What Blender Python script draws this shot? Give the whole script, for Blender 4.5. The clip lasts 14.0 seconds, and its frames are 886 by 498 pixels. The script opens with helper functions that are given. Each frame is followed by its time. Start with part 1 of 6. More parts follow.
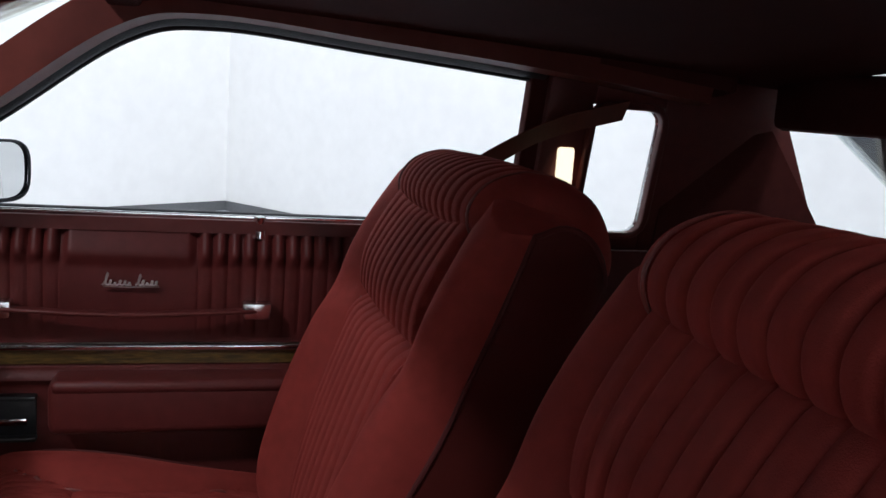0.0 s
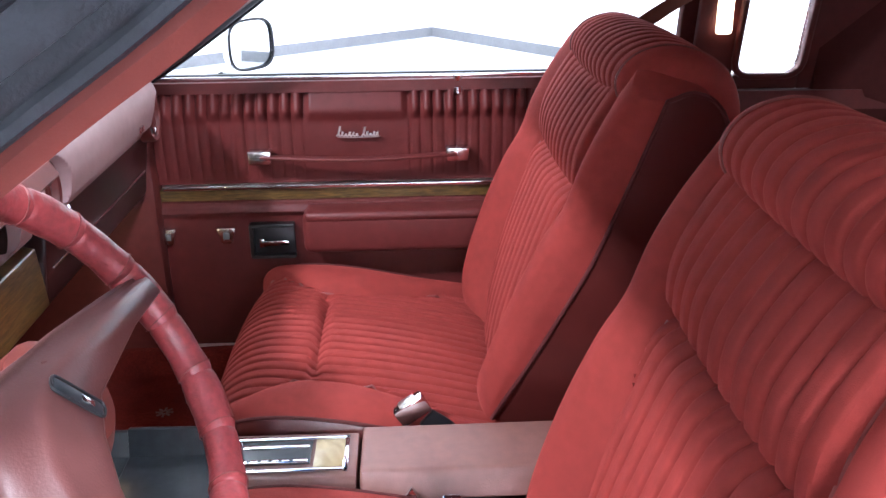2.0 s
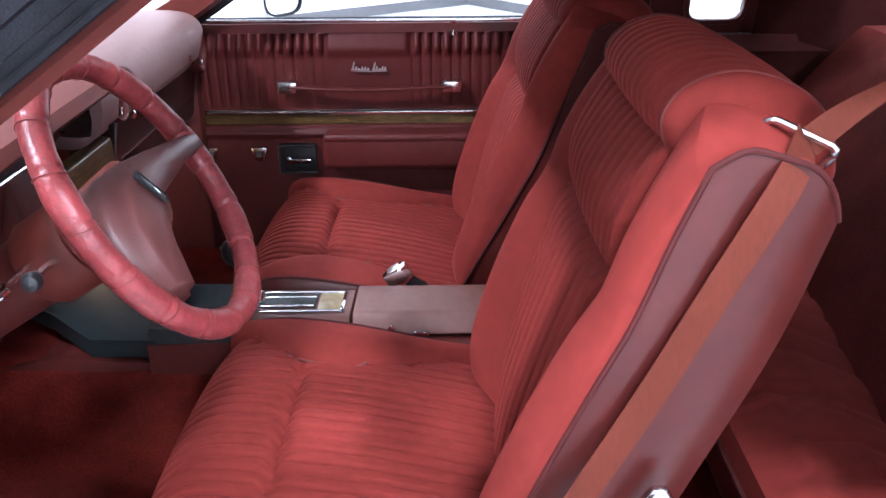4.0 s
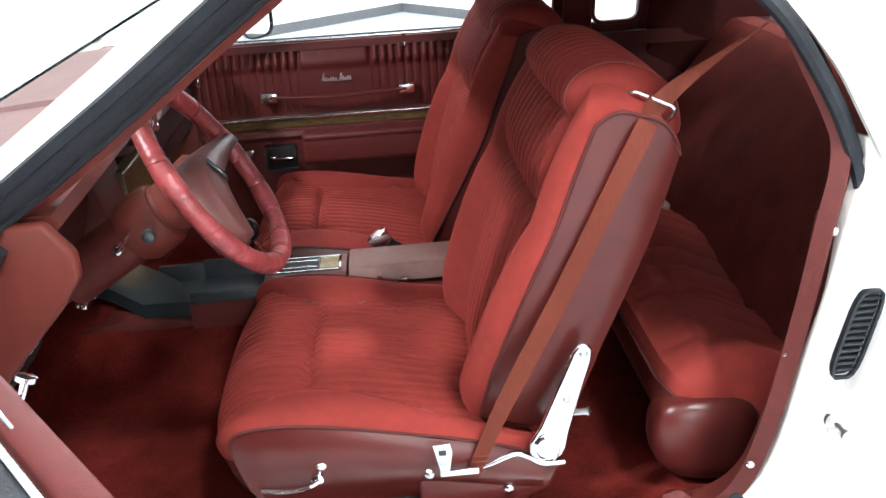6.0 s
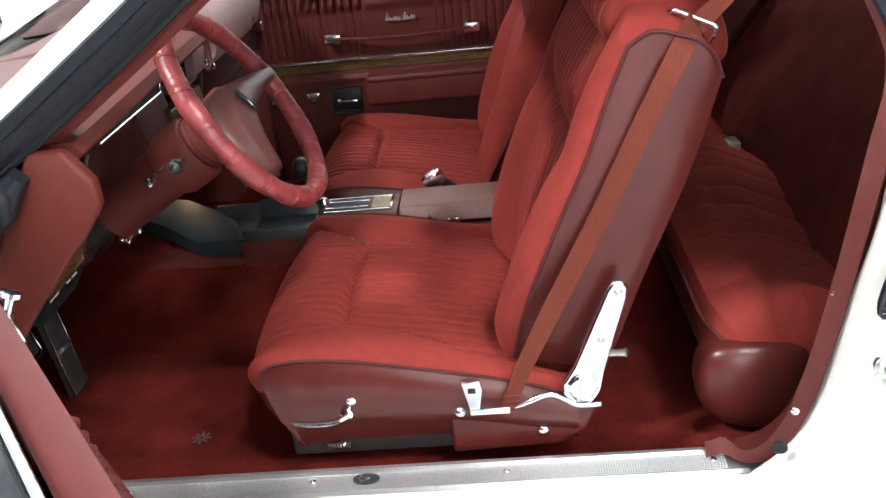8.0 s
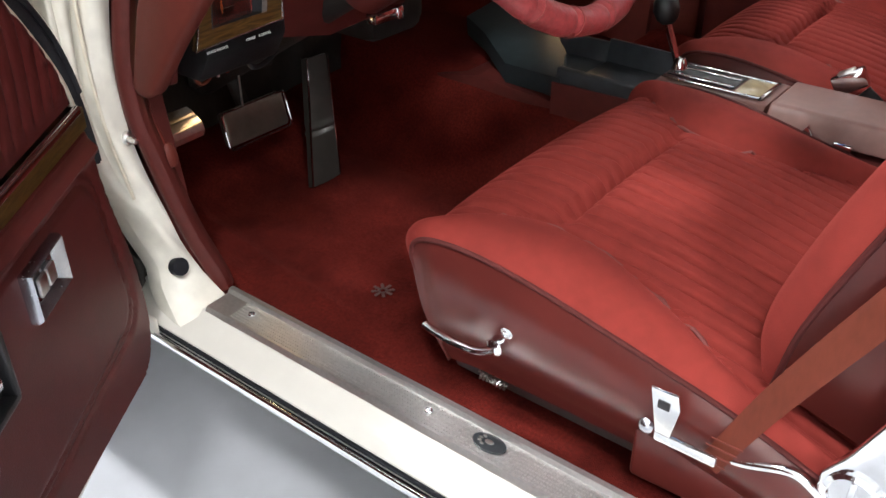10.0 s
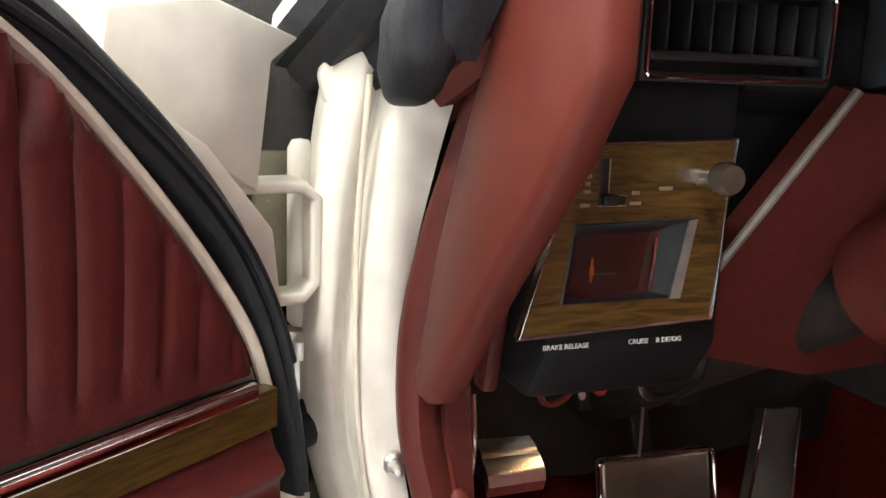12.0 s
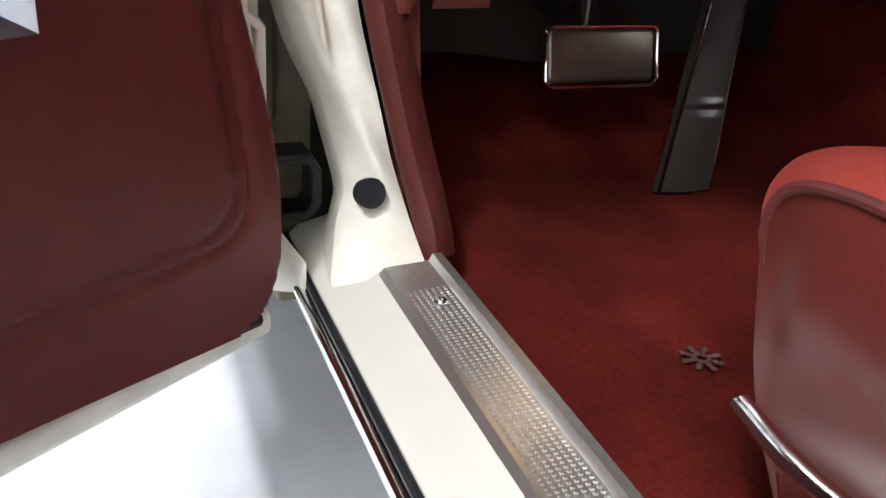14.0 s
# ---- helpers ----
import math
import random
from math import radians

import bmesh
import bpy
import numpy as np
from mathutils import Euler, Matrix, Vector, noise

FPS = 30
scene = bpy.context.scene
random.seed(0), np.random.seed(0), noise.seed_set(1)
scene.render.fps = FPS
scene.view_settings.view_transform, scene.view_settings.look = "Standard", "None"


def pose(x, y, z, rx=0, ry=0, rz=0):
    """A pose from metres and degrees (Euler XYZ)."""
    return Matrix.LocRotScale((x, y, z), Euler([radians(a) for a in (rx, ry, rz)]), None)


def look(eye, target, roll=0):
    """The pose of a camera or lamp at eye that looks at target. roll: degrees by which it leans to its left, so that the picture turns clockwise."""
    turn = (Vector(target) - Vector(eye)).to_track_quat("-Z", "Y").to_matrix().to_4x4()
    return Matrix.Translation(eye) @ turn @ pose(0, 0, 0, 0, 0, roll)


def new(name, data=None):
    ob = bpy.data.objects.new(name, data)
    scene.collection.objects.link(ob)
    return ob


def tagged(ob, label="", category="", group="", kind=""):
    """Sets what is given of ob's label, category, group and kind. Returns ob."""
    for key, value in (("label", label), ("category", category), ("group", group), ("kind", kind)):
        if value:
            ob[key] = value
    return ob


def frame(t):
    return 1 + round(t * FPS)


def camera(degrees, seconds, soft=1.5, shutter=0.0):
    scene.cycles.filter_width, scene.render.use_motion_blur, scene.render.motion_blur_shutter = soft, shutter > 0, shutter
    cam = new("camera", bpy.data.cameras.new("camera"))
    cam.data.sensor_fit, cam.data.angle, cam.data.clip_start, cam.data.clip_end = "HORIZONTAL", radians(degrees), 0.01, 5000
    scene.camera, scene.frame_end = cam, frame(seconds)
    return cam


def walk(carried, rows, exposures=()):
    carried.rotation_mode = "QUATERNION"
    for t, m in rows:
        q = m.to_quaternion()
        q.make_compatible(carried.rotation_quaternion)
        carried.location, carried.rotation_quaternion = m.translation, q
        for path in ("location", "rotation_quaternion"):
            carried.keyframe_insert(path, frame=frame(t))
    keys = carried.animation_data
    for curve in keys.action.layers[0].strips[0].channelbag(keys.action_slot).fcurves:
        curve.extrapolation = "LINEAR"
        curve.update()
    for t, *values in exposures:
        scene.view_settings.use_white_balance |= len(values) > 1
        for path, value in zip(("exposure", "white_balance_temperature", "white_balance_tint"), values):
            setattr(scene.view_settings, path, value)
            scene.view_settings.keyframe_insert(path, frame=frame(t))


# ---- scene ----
cam = camera(52.4, 14.0)
PATH = [
    (0, (0.256, -0.749, 1.16), (0.783, 1.153, 0.835), 4.1),
    (0.5, (0.291, -0.821, 1.195), (0.612, 1.067, 0.617), 0.7),
    (1, (0.288, -0.911, 1.228), (0.386, 0.946, 0.492), -2.2),
    (1.5, (0.272, -0.971, 1.261), (0.295, 0.887, 0.521), -1.8),
    (2, (0.259, -1.024, 1.279), (0.326, 0.836, 0.547), -0.7),
    (2.5, (0.277, -1.088, 1.286), (0.379, 0.761, 0.531), 0.2),
    (3, (0.323, -1.143, 1.277), (0.412, 0.682, 0.464), 0.5),
    (3.5, (0.378, -1.233, 1.276), (0.293, 0.585, 0.447), -0.9),
    (3.7, (0.372, -1.301, 1.275), (0.315, 0.537, 0.49), -0.5),
    (5.8, (0.307, -1.809, 1.367), (0.396, 0.03, 0.588), -3.1),
    (6, (0.307, -1.838, 1.372), (0.393, 0.002, 0.593), -3.7),
    (6.5, (0.308, -1.879, 1.376), (0.35, -0.036, 0.599), -5.0),
    (7, (0.316, -1.888, 1.376), (0.335, -0.047, 0.594), -5.3),
    (7.2, (0.317, -1.888, 1.375), (0.334, -0.048, 0.591), -5.5),
    (9.3, (0.606, -1.495, 1.132), (-0.024, 0.118, 0.133), -1.5),
    (9.5, (0.597, -1.439, 1.117), (-0.085, 0.142, 0.1), 0.7),
    (9.6, (0.594, -1.412, 1.117), (-0.131, 0.138, 0.081), 0.9),
    (10, (0.569, -1.292, 1.098), (-0.486, 0.037, 0.039), -0.2),
    (10.4, (0.548, -1.121, 1.078), (-0.847, -0.033, 0.147), 2.5),
    (10.5, (0.547, -1.088, 1.076), (-0.916, -0.074, 0.166), 2.0),
    (10.6, (0.533, -1.055, 1.096), (-0.97, -0.105, 0.179), 3.0),
    (11, (0.422, -0.986, 0.984), (-1.221, -0.14, 0.219), 1.7),
    (11.5, (0.256, -0.929, 0.938), (-1.534, -0.201, 0.42), 0.1),
    (12, (0.208, -0.915, 0.909), (-1.636, -0.255, 0.503), 2.3),
    (12.5, (0.22, -0.919, 0.865), (-1.572, -0.206, 0.333), 3.2),
    (13, (0.245, -0.923, 0.795), (-1.503, -0.199, 0.146), 4.7),
    (13.5, (0.277, -0.915, 0.74), (-1.44, -0.21, -0.007), 4.6),
    (14, (0.296, -0.92, 0.711), (-1.368, -0.217, -0.149), 4.6),
]
EXPOSURES = [(0.0, -2.3, 5900, 10), (0.3, -1.85, 5800, 10), (0.6, -1.35, 5700, 10), (1.0, -0.65, 5650, 10), (2.0, -0.2, 5500, 14), (3.7, -0.82, 5450, 17), (5.8, -1.05, 5950, 5), (7.2, -1.08, 6050, 5), (9.3, -1.55, 6300, 10), (10.0, -1.4, 6400, 10), (11.0, -0.9, 6700, 10), (12.0, -0.95, 6800, 10), (13.0, -0.8, 6800, 10), (14.0, -1.26, 6350, 10)]
walk(cam, [(t, look(eye, target, roll)) for t, eye, target, roll in PATH], EXPOSURES)

# ---- world and light ----
world = bpy.data.worlds.new("hall_air")
scene.world = world
world.use_nodes = True
world.node_tree.nodes["Background"].inputs[0].default_value = (1.0, 0.99, 0.97, 1)
world.node_tree.nodes["Background"].inputs[1].default_value = 0.4


def area(name, loc, target, sx, sy, watts, colour):
    lamp = bpy.data.lights.new(name, "AREA")
    lamp.shape, lamp.size, lamp.size_y, lamp.energy, lamp.color = "RECTANGLE", sx, sy, watts, colour
    ob = new(name, lamp)
    ob.matrix_world = look(loc, target)
    return ob


# assumed ceiling lamps of the hall, all unseen; the last three are added to wash the walls for fill: x, y, power,
# length, width and the point each is turned to
LAMPS = (
    (-2.55, -2.05, 720, 0.5, 0.4, (-2.55, -2.05, 0)),
    (1.6, -2.8, 430, 0.6, 0.4, (1.6, -2.8, 0)),
    (3.6, -3.5, 300, 1.2, 0.5, (3.3, -3.3, 0)),
    (0.9, -7.6, 1900, 1.5, 0.5, (0.9, -9.6, 0.6)),
    (-2.4, 4.2, 620, 1.5, 0.5, (-2.2, 6.0, 0.6)),
    (2.6, 4.0, 620, 1.5, 0.5, (2.2, 5.8, 0.6)),
)
for px, py, w, lx, ly, aim in LAMPS:
    area("assumed_lamp_light", (px, py, 4.38), (aim[0], aim[1] + 0.001, aim[2]), lx, ly, w, (1.0, 0.985, 0.965))
# ---- tools of this scene ----
BASE = {}


def thing(name, loc, label, category, group="", kind=""):
    """An empty at the thing's base, under which its parts hang."""
    ob = new(name)
    ob.location = loc
    ob.empty_display_size = 0.05
    BASE[ob.name] = Matrix.Translation(loc)
    return tagged(ob, label, category, group, kind)


def mesh_of(name, geo, mat, smooth=True):
    me = bpy.data.meshes.new(name)
    verts, faces = geo
    me.from_pydata([tuple(v) for v in verts], [], faces)
    bm = bmesh.new()
    bm.from_mesh(me)
    bmesh.ops.recalc_face_normals(bm, faces=bm.faces)
    bm.to_mesh(me)
    bm.free()
    if smooth:
        me.shade_smooth()
        me.set_sharp_from_angle(angle=radians(38))
    me.materials.append(mat)
    return me


def part(name, geo, mat, parent, label="", smooth=True):
    """One mesh, built in world places, under a thing or a part."""
    ob = new(name, mesh_of(name, geo, mat, smooth))
    if parent is not None:
        ob.parent = parent
        ob.matrix_parent_inverse = BASE.get(parent.name, Matrix.Identity(4)).inverted()
    return tagged(ob, label)


def solid(name, geo, mat, label, category, kind="", smooth=True, group=""):
    """A thing of one mesh."""
    return tagged(part(name, geo, mat, None, label, smooth), category=category, kind=kind, group=group)


def joined(*geos):
    verts, faces = [], []
    for v, f in geos:
        n = len(verts)
        verts += list(v)
        faces += [tuple(i + n for i in g) for g in f]
    return verts, faces


def moved(geo, m):
    return [m @ Vector(v) for v in geo[0]], geo[1]


def grid(fn, nu, nv, cu=False, cv=False):
    """A sheet fn(u, v) with u, v from 0 to 1; cu, cv close it."""
    ku, kv = (nu if cu else nu + 1), (nv if cv else nv + 1)
    verts = [fn(i / nu, j / nv) for j in range(kv) for i in range(ku)]
    faces = []
    for j in range(nv):
        for i in range(nu):
            a, b = i, (i + 1) % ku if cu else i + 1
            c, d = j, (j + 1) % kv if cv else j + 1
            faces.append((c * ku + a, c * ku + b, d * ku + b, d * ku + a))
    return verts, faces


def slab(fn, nu, nv, off):
    """A sheet with a back, off behind it, and closed edges."""
    verts, faces = grid(fn, nu, nv)
    n, w = len(verts), nu + 1
    off = Vector(off)
    back = [Vector(v) + off for v in verts]
    rim = [i for i in range(w)] + [j * w + nu for j in range(1, nv + 1)] + [nv * w + i for i in range(nu - 1, -1, -1)] + [j * w for j in range(nv - 1, 0, -1)]
    faces = faces + [tuple(i + n for i in reversed(f)) for f in faces]
    for k, a in enumerate(rim):
        b = rim[(k + 1) % len(rim)]
        faces.append((b, a, a + n, b + n))
    return list(verts) + back, faces


def shell_of(verts, faces, off):
    """A bent sheet of faces, with a back off behind it and closed edges."""
    n = len(verts)
    used = [(f[i], f[(i + 1) % len(f)]) for f in faces for i in range(len(f))]
    rim = [(a, b) for a, b in used if (b, a) not in used]
    out = list(faces) + [tuple(i + n for i in reversed(f)) for f in faces] + [(b, a, a + n, b + n) for a, b in rim]
    return [Vector(v) for v in verts] + [Vector(v) + Vector(off) for v in verts], out


def from_bm(bm):
    bm.verts.index_update()
    out = [v.co.copy() for v in bm.verts], [tuple(v.index for v in f.verts) for f in bm.faces]
    bm.free()
    return out


def rbox(c, size, r=0.004, m=None, seg=2):
    """A box with rounded edges."""
    bm = bmesh.new()
    bmesh.ops.create_cube(bm, size=1, matrix=Matrix.Diagonal((*size, 1)))
    if r:
        bmesh.ops.bevel(bm, geom=bm.edges[:], offset=min(r, min(size) * 0.45), segments=seg, profile=0.5, affect="EDGES")
    bmesh.ops.transform(bm, matrix=Matrix.Translation(c) @ (m or Matrix.Identity(4)), verts=bm.verts)
    return from_bm(bm)


def prism(poly, off, r=0.0, seg=2):
    """A flat outline drawn out by off, with rounded edges."""
    bm = bmesh.new()
    f = bm.faces.new([bm.verts.new(p) for p in poly])
    got = bmesh.ops.extrude_face_region(bm, geom=[f])
    bmesh.ops.translate(bm, vec=Vector(off), verts=[g for g in got["geom"] if isinstance(g, bmesh.types.BMVert)])
    if r:
        bmesh.ops.bevel(bm, geom=bm.edges[:], offset=r, segments=seg, profile=0.5, affect="EDGES")
    return from_bm(bm)


def spline(pts, n):
    """n + 1 points on a smooth line through pts."""
    p = [Vector(q) for q in pts]
    p = [2 * p[0] - p[1]] + p + [2 * p[-1] - p[-2]]
    out, k = [], len(p) - 3
    for s in range(n + 1):
        t = s / n * k
        i = min(int(t), k - 1)
        t -= i
        a, b, c, d = p[i : i + 4]
        out.append(0.5 * (2 * b + (c - a) * t + (2 * a - 5 * b + 4 * c - d) * t * t + (3 * b - a - 3 * c + d) * t**3))
    return out


def sweep(path, profile, up=(0, 0, 1), closed=False, turn=None):
    """A profile of (side, up) places drawn along a path; up keeps it from rolling. turn: an up of its own for each point."""
    path = [Vector(p) for p in path]
    n, k = len(path), len(profile)
    verts = []
    for i, p in enumerate(path):
        a, b = (path[i - 1], path[(i + 1) % n]) if closed else (path[max(i - 1, 0)], path[min(i + 1, n - 1)])
        t = (b - a).normalized()
        u = Vector(turn[i] if turn else up)
        s = t.cross(u).normalized()
        w = s.cross(t)
        verts += [p + s * x + w * y for x, y in profile]
    faces = []
    for i in range(n if closed else n - 1):
        for j in range(k):
            a, b = i * k, (i + 1) % n * k
            faces.append((a + j, a + (j + 1) % k, b + (j + 1) % k, b + j))
    if not closed:
        faces += [tuple(range(k))[::-1], tuple((n - 1) * k + j for j in range(k))]
    return verts, faces


def ribbon(path, widths, thick, turn):
    """A flat band along a path, of changing width."""
    path = [Vector(p) for p in path]
    n = len(path)
    verts, faces = [], []
    for i, p in enumerate(path):
        t = (path[min(i + 1, n - 1)] - path[max(i - 1, 0)]).normalized()
        u = Vector(turn[i] if isinstance(turn, list) else turn)
        s = t.cross(u).normalized()
        w = s.cross(t)
        h = widths[i] / 2
        verts += [p - s * h - w * thick, p + s * h - w * thick, p + s * h, p - s * h]
    for i in range(n - 1):
        faces += [(4 * i + j, 4 * i + (j + 1) % 4, 4 * i + 4 + (j + 1) % 4, 4 * i + 4 + j) for j in range(4)]
    return verts, faces + [(3, 2, 1, 0), (4 * n - 4, 4 * n - 3, 4 * n - 2, 4 * n - 1)]


def ring(r, n=8, ry=None):
    return [(r * math.cos(2 * math.pi * i / n), (ry or r) * math.sin(2 * math.pi * i / n)) for i in range(n)]


def tube(path, r, n=8, closed=False, up=(0.13, 0.21, 0.97)):
    return sweep(path, ring(r, n), up, closed)


def rect(w, h, r=0.0):
    if not r:
        return [(-w / 2, -h / 2), (w / 2, -h / 2), (w / 2, h / 2), (-w / 2, h / 2)]
    out = []
    for cx, cy, a in ((w / 2 - r, h / 2 - r, 0), (r - w / 2, h / 2 - r, 90), (r - w / 2, r - h / 2, 180), (w / 2 - r, r - h / 2, 270)):
        out += [(cx + r * math.cos(radians(a + k)), cy + r * math.sin(radians(a + k))) for k in (0, 30, 60, 90)]
    return out


def lathe(c, axis, profile, n=20):
    """A turned body: (radius, height) places round an axis."""
    z = Vector(axis).normalized()
    x = z.orthogonal().normalized()
    y = z.cross(x)
    c = Vector(c)
    verts = [c + z * h + (x * math.cos(2 * math.pi * i / n) + y * math.sin(2 * math.pi * i / n)) * max(r, 1e-4) for r, h in profile for i in range(n)]
    faces = [(j * n + i, j * n + (i + 1) % n, (j + 1) * n + (i + 1) % n, (j + 1) * n + i) for j in range(len(profile) - 1) for i in range(n)]
    faces += [tuple(range(n))[::-1], tuple((len(profile) - 1) * n + i for i in range(n))]
    return verts, faces


def screw(c, axis, r=0.006):
    """A domed screw head with a cross cut in relief."""
    z = Vector(axis).normalized()
    x = z.orthogonal().normalized()
    head = lathe(c, z, [(r, 0), (r, r * 0.25), (r * 0.8, r * 0.5), (r * 0.35, r * 0.62), (r * 0.3, r * 0.3)], 12)
    return head


def lerp(a, b, t):
    return a + (b - a) * t


def step(a, b, x):
    t = min(max((x - a) / (b - a), 0), 1)
    return t * t * (3 - 2 * t)


def bump(c, w, x):
    return math.exp(-(((x - c) / w) ** 2))


def curve(keys, x):
    """A smooth value through (place, value) keys."""
    n = len(keys)
    if x <= keys[0][0]:
        return keys[0][1]
    for i in range(n - 1):
        (a, va), (b, vb) = keys[i], keys[i + 1]
        if x <= b:
            w, m = b - a, (vb - va) / (b - a)
            ma = m if i == 0 else (vb - keys[i - 1][1]) / (b - keys[i - 1][0])
            mb = m if i == n - 2 else (keys[i + 2][1] - va) / (keys[i + 2][0] - a)
            ma, mb = (math.copysign(min(abs(k), 3 * abs(m)), k) if k * m > 0 else 0.0 for k in (ma, mb))
            t = (x - a) / w
            return va * (1 + 2 * t) * (1 - t) ** 2 + ma * w * t * (1 - t) ** 2 + vb * t * t * (3 - 2 * t) + mb * w * t * t * (t - 1)
    return keys[-1][1]


def band(path, widths, deep, out):
    """A rounded rubber band along a path: half widths, depth, and the way that it bulges."""
    path, out = [Vector(p) for p in path], Vector(out)
    n, k, verts, faces = len(path), 9, [], []
    for i, p in enumerate(path):
        t = (path[min(i + 1, n - 1)] - path[max(i - 1, 0)]).normalized()
        side = t.cross(out).normalized()
        for j in range(k):
            a = math.pi * j / (k - 1)
            verts.append(p + side * (widths[i] * math.cos(a)) + out * (deep * math.sin(a) ** 0.7 - 0.003 * math.exp(-((math.cos(a) / 0.16) ** 2))))
        verts += [p - side * widths[i] - out * deep, p + side * widths[i] - out * deep]
    k += 2
    for i in range(n - 1):
        faces += [(i * k + j, i * k + (j + 1) % k, (i + 1) * k + (j + 1) % k, (i + 1) * k + j) for j in range(k)]
    return verts, faces + [tuple(range(k))[::-1], tuple((n - 1) * k + j for j in range(k))]


def strokes(c, right, up, cells, h, t=0.0012):
    """Small bars in a row, for writing that cannot be read: (start, length) along right."""
    right, up = Vector(right).normalized(), Vector(up).normalized()
    n = right.cross(up)
    out = []
    for s, l in cells:
        o = Vector(c) + right * s
        q = [o, o + right * l, o + right * l + up * h, o + up * h]
        out.append(prism(q, n * t))
    return joined(*out)
# ---- materials ----
def material(name, colour, rough=0.5, metal=0.0, tint=0.15, scale=(60.0, 5.0), bump_by=0.2, bump_scale=400.0, coat=0.0, sheen=0.0, spec=0.5, dist=0.002, stretch=(1, 1, 1)):
    m = bpy.data.materials.new(name)
    m.use_nodes = True
    t = m.node_tree
    b = t.nodes["Principled BSDF"]
    b.inputs["Roughness"].default_value, b.inputs["Metallic"].default_value = rough, metal
    b.inputs["Coat Weight"].default_value, b.inputs["Sheen Weight"].default_value = coat, sheen
    b.inputs["Sheen Roughness"].default_value = 0.4
    b.inputs["Sheen Tint"].default_value = (*[min(1, c * 3.0 + 0.03) for c in colour], 1)
    b.inputs["Specular IOR Level"].default_value = spec
    co = t.nodes.new("ShaderNodeTexCoord")
    mp = t.nodes.new("ShaderNodeMapping")
    mp.inputs["Scale"].default_value = stretch
    t.links.new(co.outputs["Object"], mp.inputs[0])
    mix = None
    for k, s in enumerate(scale):
        n = t.nodes.new("ShaderNodeTexNoise")
        n.inputs["Scale"].default_value, n.inputs["Detail"].default_value = s, 4
        t.links.new(mp.outputs[0], n.inputs["Vector"])
        r = t.nodes.new("ShaderNodeMapRange")
        r.inputs["From Min"].default_value, r.inputs["From Max"].default_value = 0.3, 0.7
        r.inputs["To Min"].default_value, r.inputs["To Max"].default_value = 1 - tint, 1 + tint
        t.links.new(n.outputs["Fac"], r.inputs["Value"])
        if mix is None:
            mix = r.outputs[0]
        else:
            q = t.nodes.new("ShaderNodeMath")
            q.operation = "MULTIPLY"
            t.links.new(mix, q.inputs[0]), t.links.new(r.outputs[0], q.inputs[1])
            mix = q.outputs[0]
    v = t.nodes.new("ShaderNodeVectorMath")
    v.operation = "SCALE"
    v.inputs[0].default_value = colour
    t.links.new(mix, v.inputs["Scale"])
    t.links.new(v.outputs[0], b.inputs["Base Color"])
    if bump_by:
        n = t.nodes.new("ShaderNodeTexNoise")
        n.inputs["Scale"].default_value, n.inputs["Detail"].default_value = bump_scale, 3
        t.links.new(mp.outputs[0], n.inputs["Vector"])
        u = t.nodes.new("ShaderNodeBump")
        u.inputs["Strength"].default_value, u.inputs["Distance"].default_value = bump_by, dist
        t.links.new(n.outputs["Fac"], u.inputs["Height"])
        t.links.new(u.outputs[0], b.inputs["Normal"])
        rr = t.nodes.new("ShaderNodeMapRange")
        rr.inputs["To Min"].default_value, rr.inputs["To Max"].default_value = rough * 0.85, min(1, rough * 1.15)
        t.links.new(n.outputs["Fac"], rr.inputs["Value"])
        t.links.new(rr.outputs[0], b.inputs["Roughness"])
    return m


def wood(name, dark, light):
    m = material(name, light, 0.35, tint=0.1, bump_by=0.05, coat=0.3)
    t = m.node_tree
    b = t.nodes["Principled BSDF"]
    co = t.nodes.new("ShaderNodeTexCoord")
    mp = t.nodes.new("ShaderNodeMapping")
    mp.inputs["Scale"].default_value = (14, 14, 120)
    t.links.new(co.outputs["Object"], mp.inputs[0])
    w = t.nodes.new("ShaderNodeTexNoise")
    w.inputs["Scale"].default_value, w.inputs["Detail"].default_value, w.inputs["Distortion"].default_value = 1.6, 6, 1.5
    t.links.new(mp.outputs[0], w.inputs["Vector"])
    r = t.nodes.new("ShaderNodeValToRGB")
    r.color_ramp.elements[0].position, r.color_ramp.elements[0].color = 0.35, (*dark, 1)
    r.color_ramp.elements[1].position, r.color_ramp.elements[1].color = 0.68, (*light, 1)
    t.links.new(w.outputs["Fac"], r.inputs[0])
    t.links.new(r.outputs[0], b.inputs["Base Color"])
    return m


def glowing(name, colour, power):
    m = bpy.data.materials.new(name)
    m.use_nodes = True
    b = m.node_tree.nodes["Principled BSDF"]
    b.inputs["Base Color"].default_value = (*colour, 1)
    b.inputs["Emission Color"].default_value, b.inputs["Emission Strength"].default_value = (*colour, 1), power
    return m


def glass(name, colour):
    m = bpy.data.materials.new(name)
    m.use_nodes = True
    t = m.node_tree
    t.nodes.remove(t.nodes["Principled BSDF"])
    a, g, mix = t.nodes.new("ShaderNodeBsdfTransparent"), t.nodes.new("ShaderNodeBsdfGlossy"), t.nodes.new("ShaderNodeMixShader")
    a.inputs[0].default_value = (*colour, 1)
    g.inputs["Roughness"].default_value = 0.02
    fr = t.nodes.new("ShaderNodeFresnel")
    fr.inputs[0].default_value = 1.48
    t.links.new(fr.outputs[0], mix.inputs[0])
    t.links.new(a.outputs[0], mix.inputs[1]), t.links.new(g.outputs[0], mix.inputs[2])
    t.links.new(mix.outputs[0], t.nodes["Material Output"].inputs[0])
    return m


